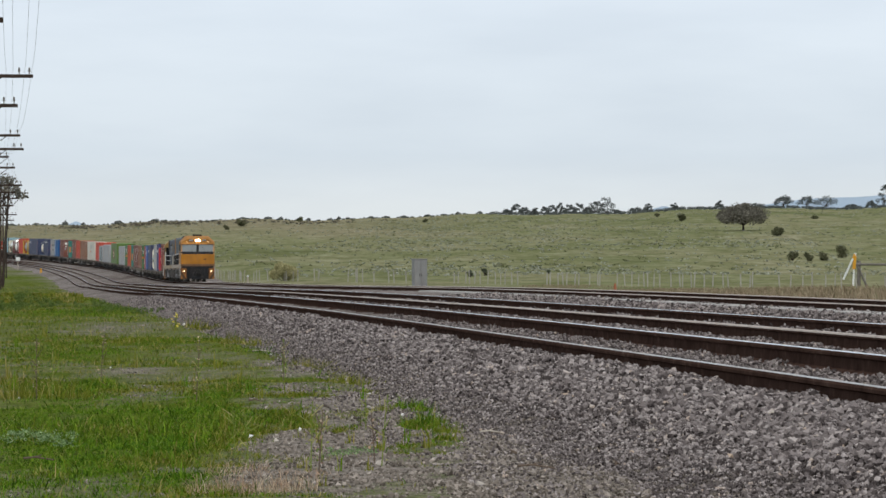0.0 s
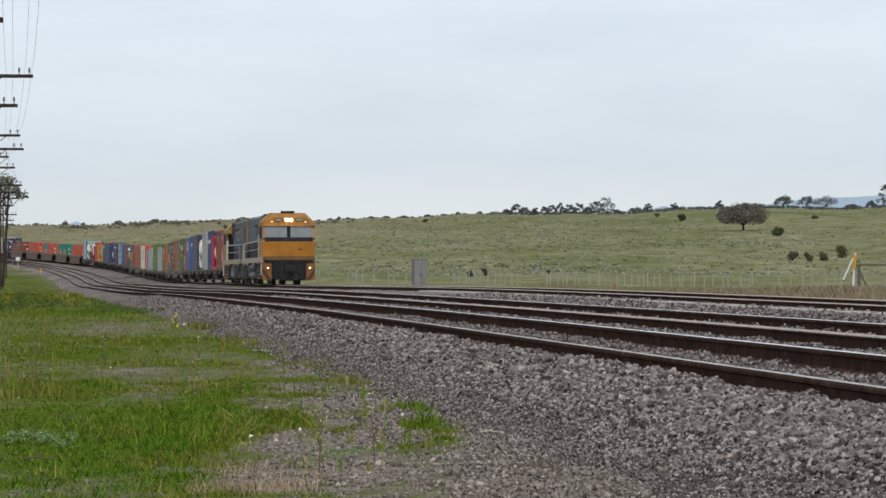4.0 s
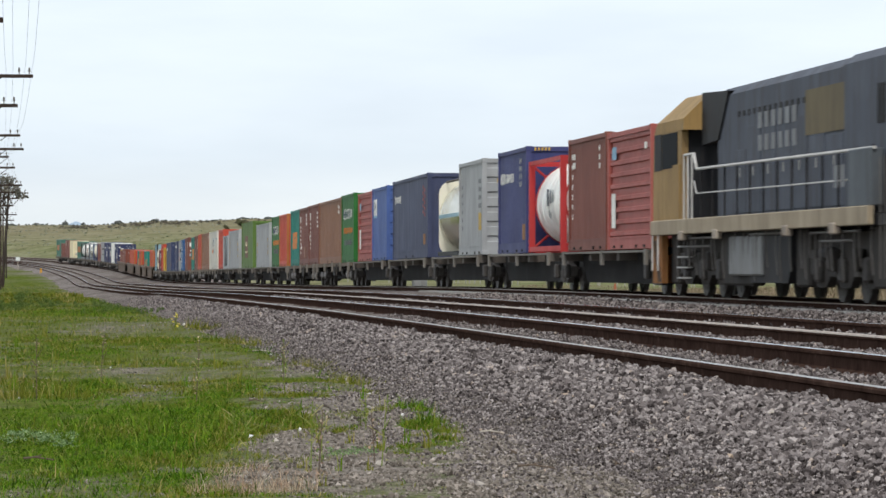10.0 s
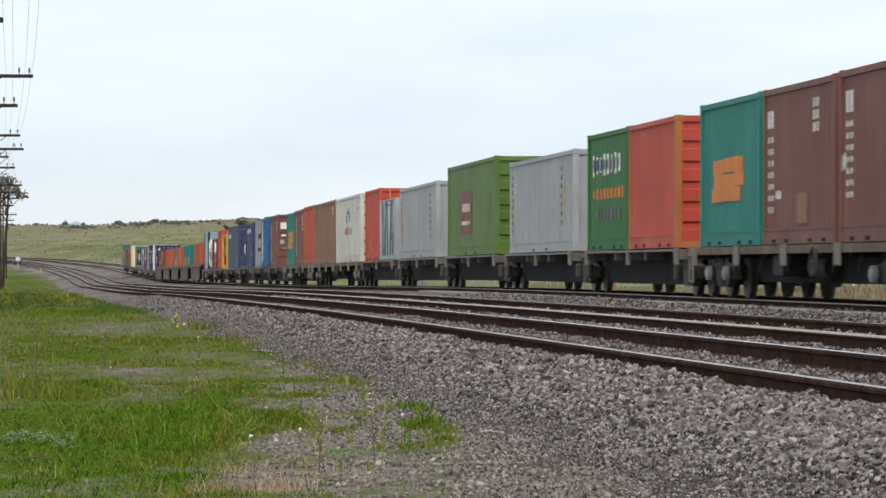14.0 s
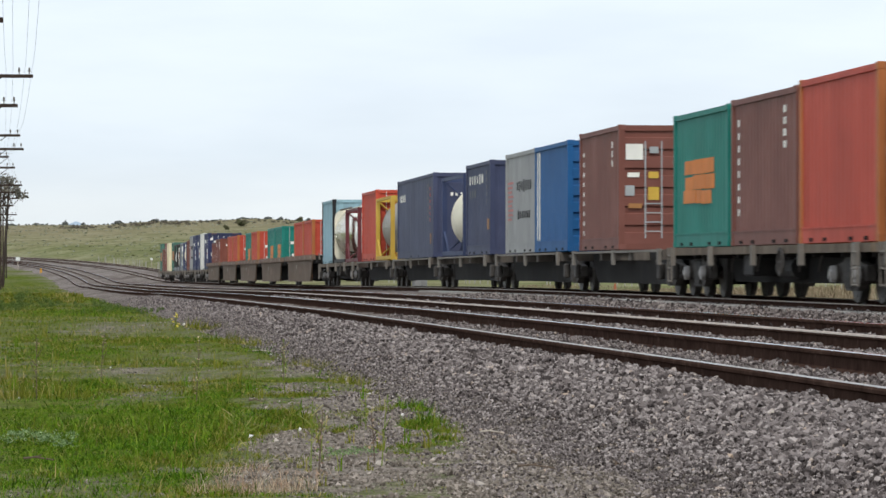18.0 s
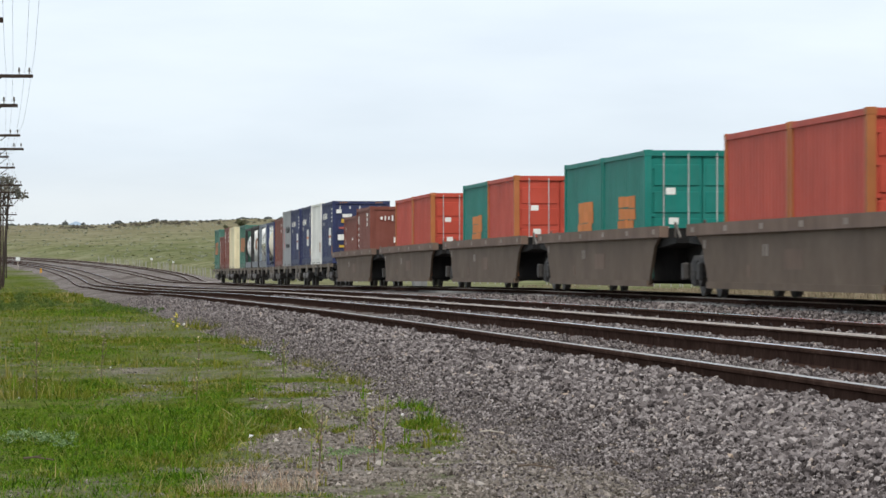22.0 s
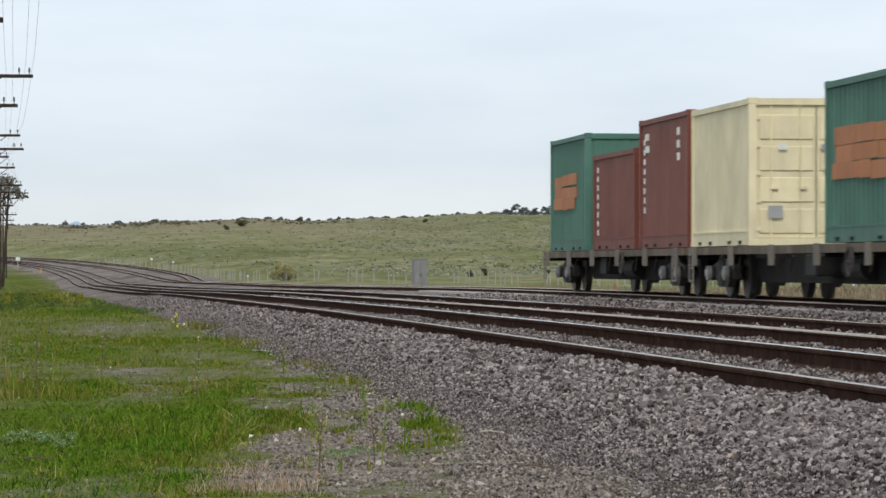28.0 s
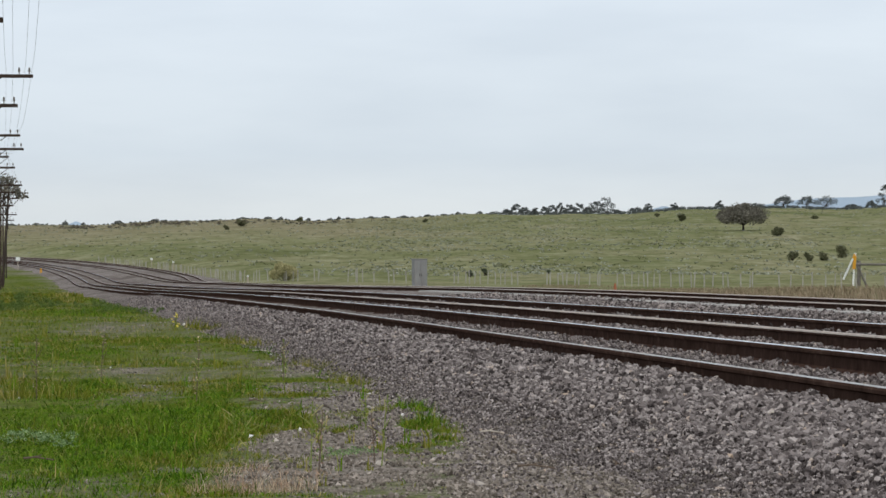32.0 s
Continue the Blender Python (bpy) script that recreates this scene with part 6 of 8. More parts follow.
ENDS = {471.8: letters(-0.85, 0.4, 2.2, 0.2, 9, "offwhite") + [(-0.17, 1.38, 0.3, 0.2, "offwhite")],
        490.2: [(-0.95, 2.2, 0.22, 0.16, "offwhite"), (-0.6, 2.02, 0.4, 0.14, "offwhite"), (-0.72, 1.8, 0.26, 0.16, "yellow"), (-0.8, 1.5, 0.28, 0.09, "ribred"), (-0.85, 1.1, 0.3, 0.24, "offwhite"), (-0.8, 0.72, 0.3, 0.1, "yellow"), (-0.28, 1.5, 0.3, 0.16, "yellow"), (-0.28, 1.05, 0.3, 0.34, "yellow")] + letters(0.1, 1.0, 2.1, 0.1, 10, "offwhite") + letters(0.4, 0.9, 1.92, 0.1, 6, "offwhite") + [(sy * (0.62 + 0.09 * i), 2.575, 0.035, 0.07, "ochre") for sy in (-1, 1) for i in range(4)] + [(-0.9 + 0.42 * i, 2.36, 0.035, 0.15, "offwhite") for i in range(5)] + [(y, 1.15, 0.025, 1.9, "palegrey") for y in (-0.52, -0.12)] + [(-0.32, 0.3 + 0.22 * i, 0.38, 0.02, "palegrey") for i in range(4)],
        290.8: [(-0.88, 2.12, 0.38, 0.34, "offwhite"), (-0.45, 2.16, 0.2, 0.14, "palegrey"), (-0.9, 1.62, 0.26, 0.1, "offwhite"), (-0.98, 1.28, 0.2, 0.22, "palegrey"), (-0.46, 1.62, 0.22, 0.14, "yellow"), (-0.46, 1.22, 0.24, 0.28, "yellow"), (-0.86, 0.95, 0.3, 0.1, "ochre")] + [(y, 1.3, 0.03, 2.1, "palegrey") for y in (-0.64, -0.28)] + [(-0.46, 0.4 + 0.2 * i, 0.34, 0.025, "palegrey") for i in range(4)],
        69.9: letters(-0.2, 0.9, 2.0, 0.22, 6, "offwhite") + [(sy * (0.62 + 0.09 * i), 2.675, 0.045, 0.08, "yellow") for sy in (-1, 1) for i in range(5)], 98.1: letters(-0.7, 0.2, 2.0, 0.12, 6, "offwhite"), 333.1: letters(-0.7, 0.2, 2.0, 0.12, 6, "offwhite"),
        79.7: [(0.0, 2.1, 1.6, 0.12, "yellow"), (0.0, 1.92, 1.4, 0.1, "navy"), (-0.2, 1.3, 0.4, 0.16, "ochre")],
        298.9: [(-0.3, 2.0, 1.0, 0.2, "offwhite"), (-0.3, 1.8, 1.0, 0.06, "ochre")], 109.6: [(-0.4, 2.0, 0.7, 0.24, "offwhite"), (-0.5, 1.2, 0.4, 0.14, "offwhite")],
        571.4: [(0.12, 1.75, 0.1, 0.1, "grey"), (0.26, 1.75, 0.1, 0.1, "grey"), (-0.62, 1.75, 0.16, 0.1, "white"), (-0.75, 0.6, 0.26, 0.22, "grey")]}
for u, L, H, col, ob in loaded:
    for key, rects in ENDS.items():
        if abs(key - u) < 0.01:
            end_marks(ob, L, rects)

# ---- plants ----
LEAF_DARK = varied("dark_foliage", [(0.1, (0.0513, 0.0619, 0.0342)), (0.5, (0.0998, 0.107, 0.057)), (0.95, (0.184, 0.167, 0.0998))], 2, 0.8, 0, island=True)
LEAF_GREY = varied("grey_green_foliage", [(0.1, (0.035, 0.045, 0.028)), (0.5, (0.06, 0.07, 0.045)), (0.95, (0.1, 0.11, 0.075))], 2, 0.8, 0, island=True)
# ridge leaves: the grey of distance haze is put into both colours
LEAF_FAR_HAZED = varied("ridge_foliage", [(0.1, (0.066, 0.077, 0.0715)), (0.5, (0.099, 0.11, 0.104)), (0.95, (0.143, 0.154, 0.15))], 2, 0.9, 0, island=True)
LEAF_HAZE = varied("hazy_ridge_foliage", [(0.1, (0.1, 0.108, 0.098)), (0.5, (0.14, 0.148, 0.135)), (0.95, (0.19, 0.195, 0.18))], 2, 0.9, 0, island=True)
THORN = varied("grey_brown_thorn", [(0.1, (0.0945, 0.0891, 0.07)), (0.5, (0.142, 0.131, 0.106)), (0.95, (0.203, 0.189, 0.154))], 2, 0.9, 0, island=True)
BARK = varied("dark_bark", [(0.3, (0.03, 0.024, 0.02)), (0.7, (0.08, 0.065, 0.055))], 4, 0.9, 0.4, 0.02)


OLIVE = varied("olive_brown_foliage", [(0.1, (0.26, 0.24, 0.111)), (0.5, (0.351, 0.325, 0.163)), (0.95, (0.442, 0.403, 0.221))], 2, 0.9, 0, island=True)


def leaf_cloud(name, centres, radii, n, size, material, parent, rng, flat=1.0):
    """Many small leaf sprays scattered through overlapping clumps."""
    centres, radii = np.asarray(centres, float), np.asarray(radii, float)
    pick = rng.integers(0, len(centres), n)
    v = rng.normal(size=(n, 3))
    v /= np.linalg.norm(v, axis=1)[:, None]
    rr = radii[pick][:, None] * (rng.random((n, 1)) ** 0.4)
    c = centres[pick] + v * rr * np.array([1, 1, flat])
    a = rng.normal(size=(n, 3))
    a /= np.linalg.norm(a, axis=1)[:, None]
    b3 = np.cross(a, rng.normal(size=(n, 3)))
    b3 /= np.linalg.norm(b3, axis=1)[:, None]
    sz = size * rng.uniform(0.5, 1.2, (n, 1))
    p = np.stack([c - a * sz, c + b3 * sz * 0.55, c + a * sz, c - b3 * sz * 0.55], 1).reshape(-1, 3)
    f = np.arange(4 * n).reshape(-1, 4)
    return quads(name, p.tolist(), f.tolist(), material, parent)


def limb(bm, pts, r0, r1, n=7):
    for i, (p, q) in enumerate(zip(pts, pts[1:])):
        k0, k1 = i / (len(pts) - 1), (i + 1) / (len(pts) - 1)
        cyl(bm, p, q, r0 + (r1 - r0) * k0, n, r0 + (r1 - r0) * k1)


def tree(x, y, h, w, crown_low, n, label, seed, mat=None, kind="tree", bare=False, size=0.35, clumps=14, trunk=0.028):
    """Trunk, limbs and an uneven crown of clumps of leaves."""
    rng = np.random.default_rng(seed)
    z = float(ground_z(x, y)) - 0.05
    ob = tagged(new(kind, None), label, kind)
    ob.matrix_basis = pose(x, y, z)
    bm = B()
    lean = rng.normal(size=2) * 0.03 * h
    top = h * (crown_low + 0.25)
    limb(bm, [(0, 0, 0), (lean[0] * 0.5, lean[1] * 0.5, top * 0.5), (lean[0], lean[1], top)], h * trunk, h * trunk * 0.6)
    cs, rs = [], []
    for i in range(clumps):
        a = i * 2.4 + rng.uniform(-0.4, 0.4)
        q = math.sqrt((i + 0.5) / clumps)
        zz = h * (crown_low + (1 - crown_low) * (0.18 + 0.68 * (1 - q * q * 0.7) * rng.uniform(0.7, 1.05)))
        c = (w / 2 * 0.82 * q * math.cos(a), w / 2 * 0.82 * q * math.sin(a), min(zz, h * 0.93))
        cs.append(c)
        rs.append(w * rng.uniform(0.1, 0.17))
        if i % 2 == 0 or bare:
            limb(bm, [(lean[0] * 0.8, lean[1] * 0.8, top * rng.uniform(0.5, 0.9)), (c[0] * 0.55, c[1] * 0.55, (top * 0.7 + c[2]) / 2), c], h * trunk * 0.4, h * trunk * 0.1, 5)
    part("trunk", bm, BARK, ob)
    leaf_cloud("crown", cs, rs, n, size, mat or LEAF_DARK, ob, rng, 0.75)
    return ob


def bush(x, y, h, w, n, label, seed, mat=None, size=0.18):
    rng = np.random.default_rng(seed)
    z = float(ground_z(x, y)) - 0.05
    ob = tagged(new("bush", None), label, "bush", "scattered pasture bushes")
    ob.matrix_basis = pose(x, y, z)
    cs, rs = [], []
    for i in range(7):
        a = i * 2.4
        q = math.sqrt((i + 0.3) / 7)
        cs.append((w / 2 * 0.7 * q * math.cos(a), w / 2 * 0.7 * q * math.sin(a), h * rng.uniform(0.2, 0.7)))
        rs.append(min(w, h) * rng.uniform(0.25, 0.36))
    bm = B()
    for c in cs[:5]:
        limb(bm, [(c[0] * 0.2, c[1] * 0.2, 0), c], 0.05, 0.02, 5)
    part("stems", bm, BARK, ob)
    leaf_cloud("crown", cs, rs, n, size, mat or LEAF_DARK, ob, rng, 0.95)
    return ob


tree(71.5, 926, 6.3, 14.0, 0.16, 11000, "broad low dark tree with a flat spreading crown in pasture", 1, THORN, size=0.26, clumps=34, trunk=0.05)
bush(71.5, 830, 2.5, 2.6, 1800, "dark rounded bush in green pasture", 2)
for i, (x, y, h, w) in enumerate(((50.5, 561, 1.5, 1.7), (52.5, 558, 1.45, 1.3), (55.1, 563, 1.45, 1.3), (59.8, 583, 2.2, 1.9))):
    bush(x, y, h, w, 1400, "small dark round bush in green pasture", 10 + i, size=0.12)
for i, (x, y, h, w) in enumerate(((-61.3, 1184, 2.8, 3.9), (-61.9, 1110, 1.4, 1.8), (-5.8, 1251, 1.3, 2.0), (68.8, 1120, 3.0, 2.4), (71.9, 1305, 1.4, 1.8), (-54.5, 1480, 2.2, 2.5), (110, 1150, 1.2, 2.4))):
    bush(x, y, h, w, 900, "dark scrubby bush on the rising pasture", 20 + i, size=0.22)
for i, (x, y, h, w) in enumerate(((3.0, 424, 0.95, 0.7), (4.7, 435, 1.0, 0.75), (12.4, 457, 0.6, 0.5))):
    bush(x, y, h, w, 260, "thin olive bush in pasture grass", 30 + i, LEAF_GREY, 0.1)
bush(-16.5, 404, 2.3, 3.7, 8000, "sprawling olive-brown bush beside the fence", 36, OLIVE, 0.085)

# trees along the skyline: bearing as x over y, height, width, how low the crown hangs
SKY = ((0.0165, 3.4, 6.5), (0.0188, 7.6, 7.0), (0.021, 5.0, 6.0), (0.0236, 4.0, 6.0), (0.0262, 7.0, 5.0), (0.028, 6.6, 6.5), (0.0301, 8.0, 5.0), (0.0325, 5.5, 8.0), (0.035, 7.2, 8.0), (0.0372, 4.6, 7.0), (0.0395, 8.4, 10.0), (0.042, 10.0, 11.0), (0.0447, 3.4, 7.0),
       (0.0497, 3.6, 9.0), (0.0527, 5.4, 6.0), (0.0595, 4.2, 5.0), (0.071, 5.6, 6.0), (0.078, 3.0, 10.0), (0.081, 3.0, 9.0), (0.1052, 3.4, 9.0), (0.110, 5.0, 7.0), (0.1135, 15.5, 9.0),
       (-0.037, 4.2, 4.5), (-0.0345, 4.0, 4.0), (-0.029, 3.2, 5.0), (-0.0267, 4.6, 4.5), (-0.0245, 3.0, 4.0), (-0.0185, 3.2, 7.0), (-0.0146, 2.6, 8.0), (-0.0102, 2.4, 7.0), (-0.004, 2.6, 7.0), (0.0, 2.6, 6.0), (0.004, 2.8, 6.5), (0.0095, 3.2, 6.0), (0.0128, 3.4, 7.0),
       (-0.0925, 4.6, 6.0), (-0.074, 3.6, 8.0), (-0.0835, 4.4, 8.0), (-0.0972, 5.6, 6.0), (-0.1045, 3.0, 8.0), (-0.0515, 2.6, 7.0), (-0.045, 2.4, 8.0), (-0.0418, 3.0, 6.0), (-0.111, 3.0, 8.0))
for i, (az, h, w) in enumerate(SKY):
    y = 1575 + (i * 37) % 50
    tree(az * y, y, h * (0.8 if az > 0.013 else 0.34), w * (0.85 if az > 0.013 else 0.5), -0.35, 900 if az > 0.013 else 400, "dark eucalypt on the far ridge", 100 + i, LEAF_FAR_HAZED if az > 0.013 else LEAF_HAZE, size=0.3, clumps=12, kind="tree")
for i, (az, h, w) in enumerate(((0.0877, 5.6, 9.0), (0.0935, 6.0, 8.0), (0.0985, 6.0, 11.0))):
    tree(az * 1590, 1590, h, w, 0.02, (1500, 900, 800)[i], "thin-crowned pale tree on the far ridge", 160 + i, LEAF_FAR_HAZED, bare=True, size=0.28, clumps=18)
rng = np.random.default_rng(77)
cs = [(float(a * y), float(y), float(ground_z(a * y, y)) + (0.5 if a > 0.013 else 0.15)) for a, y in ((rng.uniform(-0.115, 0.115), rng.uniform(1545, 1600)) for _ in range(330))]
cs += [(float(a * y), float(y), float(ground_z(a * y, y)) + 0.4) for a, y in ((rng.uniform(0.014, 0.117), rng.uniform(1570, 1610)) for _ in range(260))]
scrub = leaf_cloud("ridge_scrub", cs, [rng.uniform(0.7, 1.7) * (0.9 if c[0] > 20 else 0.3) for c in cs], 20000, 0.33, LEAF_FAR_HAZED, None, rng, 0.6)
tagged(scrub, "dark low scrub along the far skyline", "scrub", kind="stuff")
BRACKEN = varied("brown_bracken", [(0.1, (0.085, 0.075, 0.055)), (0.5, (0.13, 0.112, 0.085)), (0.95, (0.18, 0.16, 0.12))], 2, 0.9, 0, island=True)
cs = []
for az0, half, n in ((-0.093, 0.003, 26), (-0.079, 0.005, 44), (-0.068, 0.004, 30), (-0.055, 0.006, 26), (-0.035, 0.01, 30)):
    for _ in range(n):
        a, y = az0 + rng.normal() * half, rng.uniform(1330, 1460)
        cs.append((float(a * y), float(y), float(ground_z(a * y, y)) + 0.2))
scrub = leaf_cloud("hillside_scrub", cs, [rng.uniform(0.5, 1.4) for _ in cs], 6000, 0.3, BRACKEN, None, rng, 0.5)
tagged(scrub, "low brown scrub patches near the top of the rise", "scrub", kind="stuff")
tree(-46.2, 408, 12.2, 5.4, 0.64, 1000, "tall gum tree with drooping clumped foliage behind the poles", 201, THORN, size=0.2, clumps=18, trunk=0.014)

# pasture tussocks: pale thistles and darker rushes over the rising field
rng = np.random.default_rng(9)
tx, ty = [], []
for k in range(9000):
    y = 430 + 1100 * rng.random() ** 1.4
    tx.append(rng.uniform(-0.118, 0.118) * y)
    ty.append(y)
tx, ty = np.array(tx), np.array(ty)
dens = vnoise(tx * 0.02, ty * 0.008, 31)
keep = rng.random(len(tx)) < 0.25 + 0.9 * smooth(0.45, 0.7, dens)
keep &= sd(tx, ty)[1] > 30
tx, ty = tx[keep], ty[keep]
tz = ground_z(tx, ty)
PALEWEED = varied("pale_thistle", [(0.05, (0.14, 0.155, 0.09)), (0.45, (0.22, 0.23, 0.165)), (0.95, (0.36, 0.37, 0.315))], 2, 0.9, 0, island=True)
weeds = leaf_cloud("pasture_weeds", np.c_[tx, ty, tz + 0.12], rng.uniform(0.2, 0.7, len(tx)), 40000, 0.16, PALEWEED, None, rng, 0.25)
tagged(weeds, "pale thistles dotted over the pasture", "weeds", kind="stuff")
RUSH = varied("dark_rush", [(0.05, (0.085, 0.098, 0.045)), (0.5, (0.125, 0.132, 0.065)), (0.95, (0.17, 0.165, 0.09))], 2, 0.9, 0, island=True)
pick = rng.permutation(np.flatnonzero(ty > 480))[:1500]
jx, jy = tx[pick] + rng.uniform(-6, 6, 1500), ty[pick] + rng.uniform(-25, 25, 1500)
rushes = leaf_cloud("pasture_rushes", np.c_[jx, jy, ground_z(jx, jy) + 0.1], rng.uniform(0.3, 1.1, 1500), 15000, 0.17, RUSH, None, rng, 0.25)
tagged(rushes, "dark rush clumps dotted over the pasture", "weeds", kind="stuff")

# ---- distant hills, the blue of haze painted into their colour ----
HILL = varied("haze_tinted_blue_hill", [(0.3, (0.30, 0.37, 0.44)), (0.7, (0.36, 0.43, 0.5))], 0.002, 1.0, 0)
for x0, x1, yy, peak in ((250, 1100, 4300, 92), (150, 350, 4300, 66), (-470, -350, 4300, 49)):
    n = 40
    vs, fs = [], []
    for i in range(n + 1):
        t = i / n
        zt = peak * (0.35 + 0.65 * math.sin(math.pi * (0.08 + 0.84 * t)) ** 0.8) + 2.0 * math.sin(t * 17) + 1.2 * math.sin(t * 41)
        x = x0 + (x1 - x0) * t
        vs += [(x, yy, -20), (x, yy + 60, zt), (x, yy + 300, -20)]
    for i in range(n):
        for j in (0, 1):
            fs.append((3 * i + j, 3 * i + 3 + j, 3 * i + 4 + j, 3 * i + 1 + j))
    tagged(quads("backdrop", vs, fs, HILL, smooth=True), "hills far beyond the ridge, tinted with haze blue", "hills", kind="structure")

# ---- telegraph poles with arms, insulators and wires ----
WIRE = varied("dull_wire", [(0.3, (0.10, 0.105, 0.11)), (0.7, (0.15, 0.155, 0.16))], 1, 0.6, 0)
POLES = []
for y, h1, h2, half, half2 in ((103, 7.7, 6.55, 2.0, 0.95), (154, 7.57, 6.4, 1.95, 1.35), (222, 7.52, 6.74, 1.5, 1.7), (268, 7.6, 6.86, 0.75, 1.2), (318, 6.7, 6.1, 1.75, 1.2), (373, 6.6, 5.9, 1.4, 1.0), (490, 6.6, 5.9, 1.3, 1.0)):
    x = -18.2 - 0.1096 * (y - 154)
    zg = float(ground_z(x, y))
    ob = tagged(new("telegraph_pole", None), "weathered timber telegraph pole with two crossarms", "pole", "line of telegraph poles")
    ob.matrix_basis = pose(x, y, zg, 0, 0, math.degrees(PHI))
    top = 0.57 + h1 - zg + 0.3
    bm = B()
    cyl(bm, (0, 0, -0.3), (0, 0, top), 0.085, 10, 0.06)
    part("post", bm, POLEWOOD, ob)
    for k, (hh, hf) in enumerate(((h1, half), (h2, half2))):
        za = 0.57 + hh - zg
        bm = B()
        box(bm, -hf, hf, -0.15, -0.04, za - 0.07, za + 0.07)
        arm = part("crossarm", bm, POLEWOOD, ob)
        bm = B()
        for sg in (-1, 1):
            tube(bm, [(sg * 0.7, -0.1, za - 0.06), (0, -0.1, za - 0.6)], 0.022, 5)
        part("brace", bm, POLEWOOD, ob)
        for xx in (-hf + 0.15, -hf + 0.55, hf - 0.55, hf - 0.15):
            shared("insulator", "insulator", lambda bm: (cyl(bm, (0, 0, 0), (0, 0, 0.14), 0.02, 6), cyl(bm, (0, 0, 0.12), (0, 0, 0.28), 0.05, 8, 0.03)), GREYWOOD, arm, pose(xx, -0.1, za + 0.06))
    POLES.append((x, y, zg, h1, h2, half))
for xx in (2.05, 1.75, 1.25, 0.95):
    vs, fs = [], []
    pts = []
    for p, q in zip(POLES, POLES[1:]):
        for i in range(12):
            t = i / 12
            sag = 0.5 * 4 * t * (1 - t)
            w = xx * ((p[5] + (q[5] - p[5]) * t) / 2.1)
            pts.append((p[0] + (q[0] - p[0]) * t + w * COS, p[1] + (q[1] - p[1]) * t + w * SIN, 0.57 + p[3] + (q[3] - p[3]) * t + 0.3 - sag))
    bm = B()
    tube(bm, pts, 0.006, 4)
    tagged(part("overhead_wire", bm, WIRE), "thin sagging telegraph wire", "wire", "telegraph wires")

# ---- wire fence beyond the line ----
POSTWOOD = varied("bleached_fence_wood", [(0.3, (0.24, 0.225, 0.195)), (0.7, (0.44, 0.41, 0.365))], 6, 0.9, 0.3, 0.01)
fence = tagged(new("fence", None), "pale weathered post and wire stock fence", "fence")
FENCE_LINE = ((60, 226), (40, 262), (23.5, 300), (9, 335), (-10, 372), (-20, 420), (-31, 500), (-42, 570), (-58, 650))
fpts = []
for (x0, y0), (x1, y1) in zip(FENCE_LINE, FENCE_LINE[1:]):
    n = int(math.hypot(x1 - x0, y1 - y0) / (1.1 if x0 > -5 else 2.4))
    fpts += [(x0 + (x1 - x0) * i / n, y0 + (y1 - y0) * i / n) for i in range(n)]
rnd = random.Random(3)
for x, y in fpts:
    z = float(ground_z(x, y))
    if rnd.random() < 0.3:
        continue
    shared("post", "fence_post", lambda bm: cyl(bm, (0, 0, -0.4), (0, 0, 1.25), 0.05, 6, 0.045), POSTWOOD, fence, pose(x + rnd.uniform(-0.25, 0.25), y, z - rnd.uniform(0, 0.3), rnd.uniform(-3, 3), rnd.uniform(-4, 4), rnd.uniform(0, 90)))
for h in (0.35, 0.7, 1.05):
    bm = B()
    tube(bm, [(x, y - 0.06, float(ground_z(x, y)) + h) for x, y in fpts], 0.006, 3)
    part("wire", bm, WIRE, fence)

# ---- lineside things ----
CABINET_GREY = M("cabinet_grey", (0.22, 0.22, 0.215), 0.55, 0.35)
cx, cy = -1.45, 240.0
cz = float(ground_z(cx, cy))
cab = tagged(new("relay_cabinet", None), "grey steel trackside relay cabinet", "cabinet")
cab.matrix_basis = pose(cx, cy, cz, 0, 0, 14)
hh = 1.09 - cz
bm = B()
box(bm, -0.42, 0.42, -0.3, 0.3, 0.12, hh - 0.06, 0.02)
body = part("body", bm, CABINET_GREY, cab)
bm = B()
box(bm, -0.46, 0.46, -0.34, 0.34, hh - 0.06, hh, 0.015)
part("roof", bm, CABINET_GREY, cab)
bm = B()
box(bm, -0.45, 0.45, -0.33, 0.33, -0.2, 0.12)
part("plinth", bm, BALLAST, cab)
for sg in (-1, 1):
    bm = B()
    box(bm, 0.02 if sg > 0 else -0.38, 0.38 if sg > 0 else -0.02, -0.325, -0.3, 0.2, hh - 0.14, 0.008)
    dr = part("door", bm, CABINET_GREY, cab)
    bm = B()
    box(bm, sg * 0.06 - 0.015, sg * 0.06 + 0.015, -0.35, -0.325, hh * 0.5, hh * 0.5 + 0.16)
    part("handle", bm, LOCO_BLACK, dr)

WHITEPAINT = M("white_paint", (0.7, 0.7, 0.68), 0.6, 0.2)
SAFETY = M("safety_orange", (0.62, 0.3, 0.03), 0.6, 0.2)
ax, ay, azg = 24.5, 231.0, 0.03
fr = tagged(new("a_frame_marker", None), "white and orange A-shaped steel marker frame in dry grass", "marker")
fr.matrix_basis = pose(ax, ay, azg)
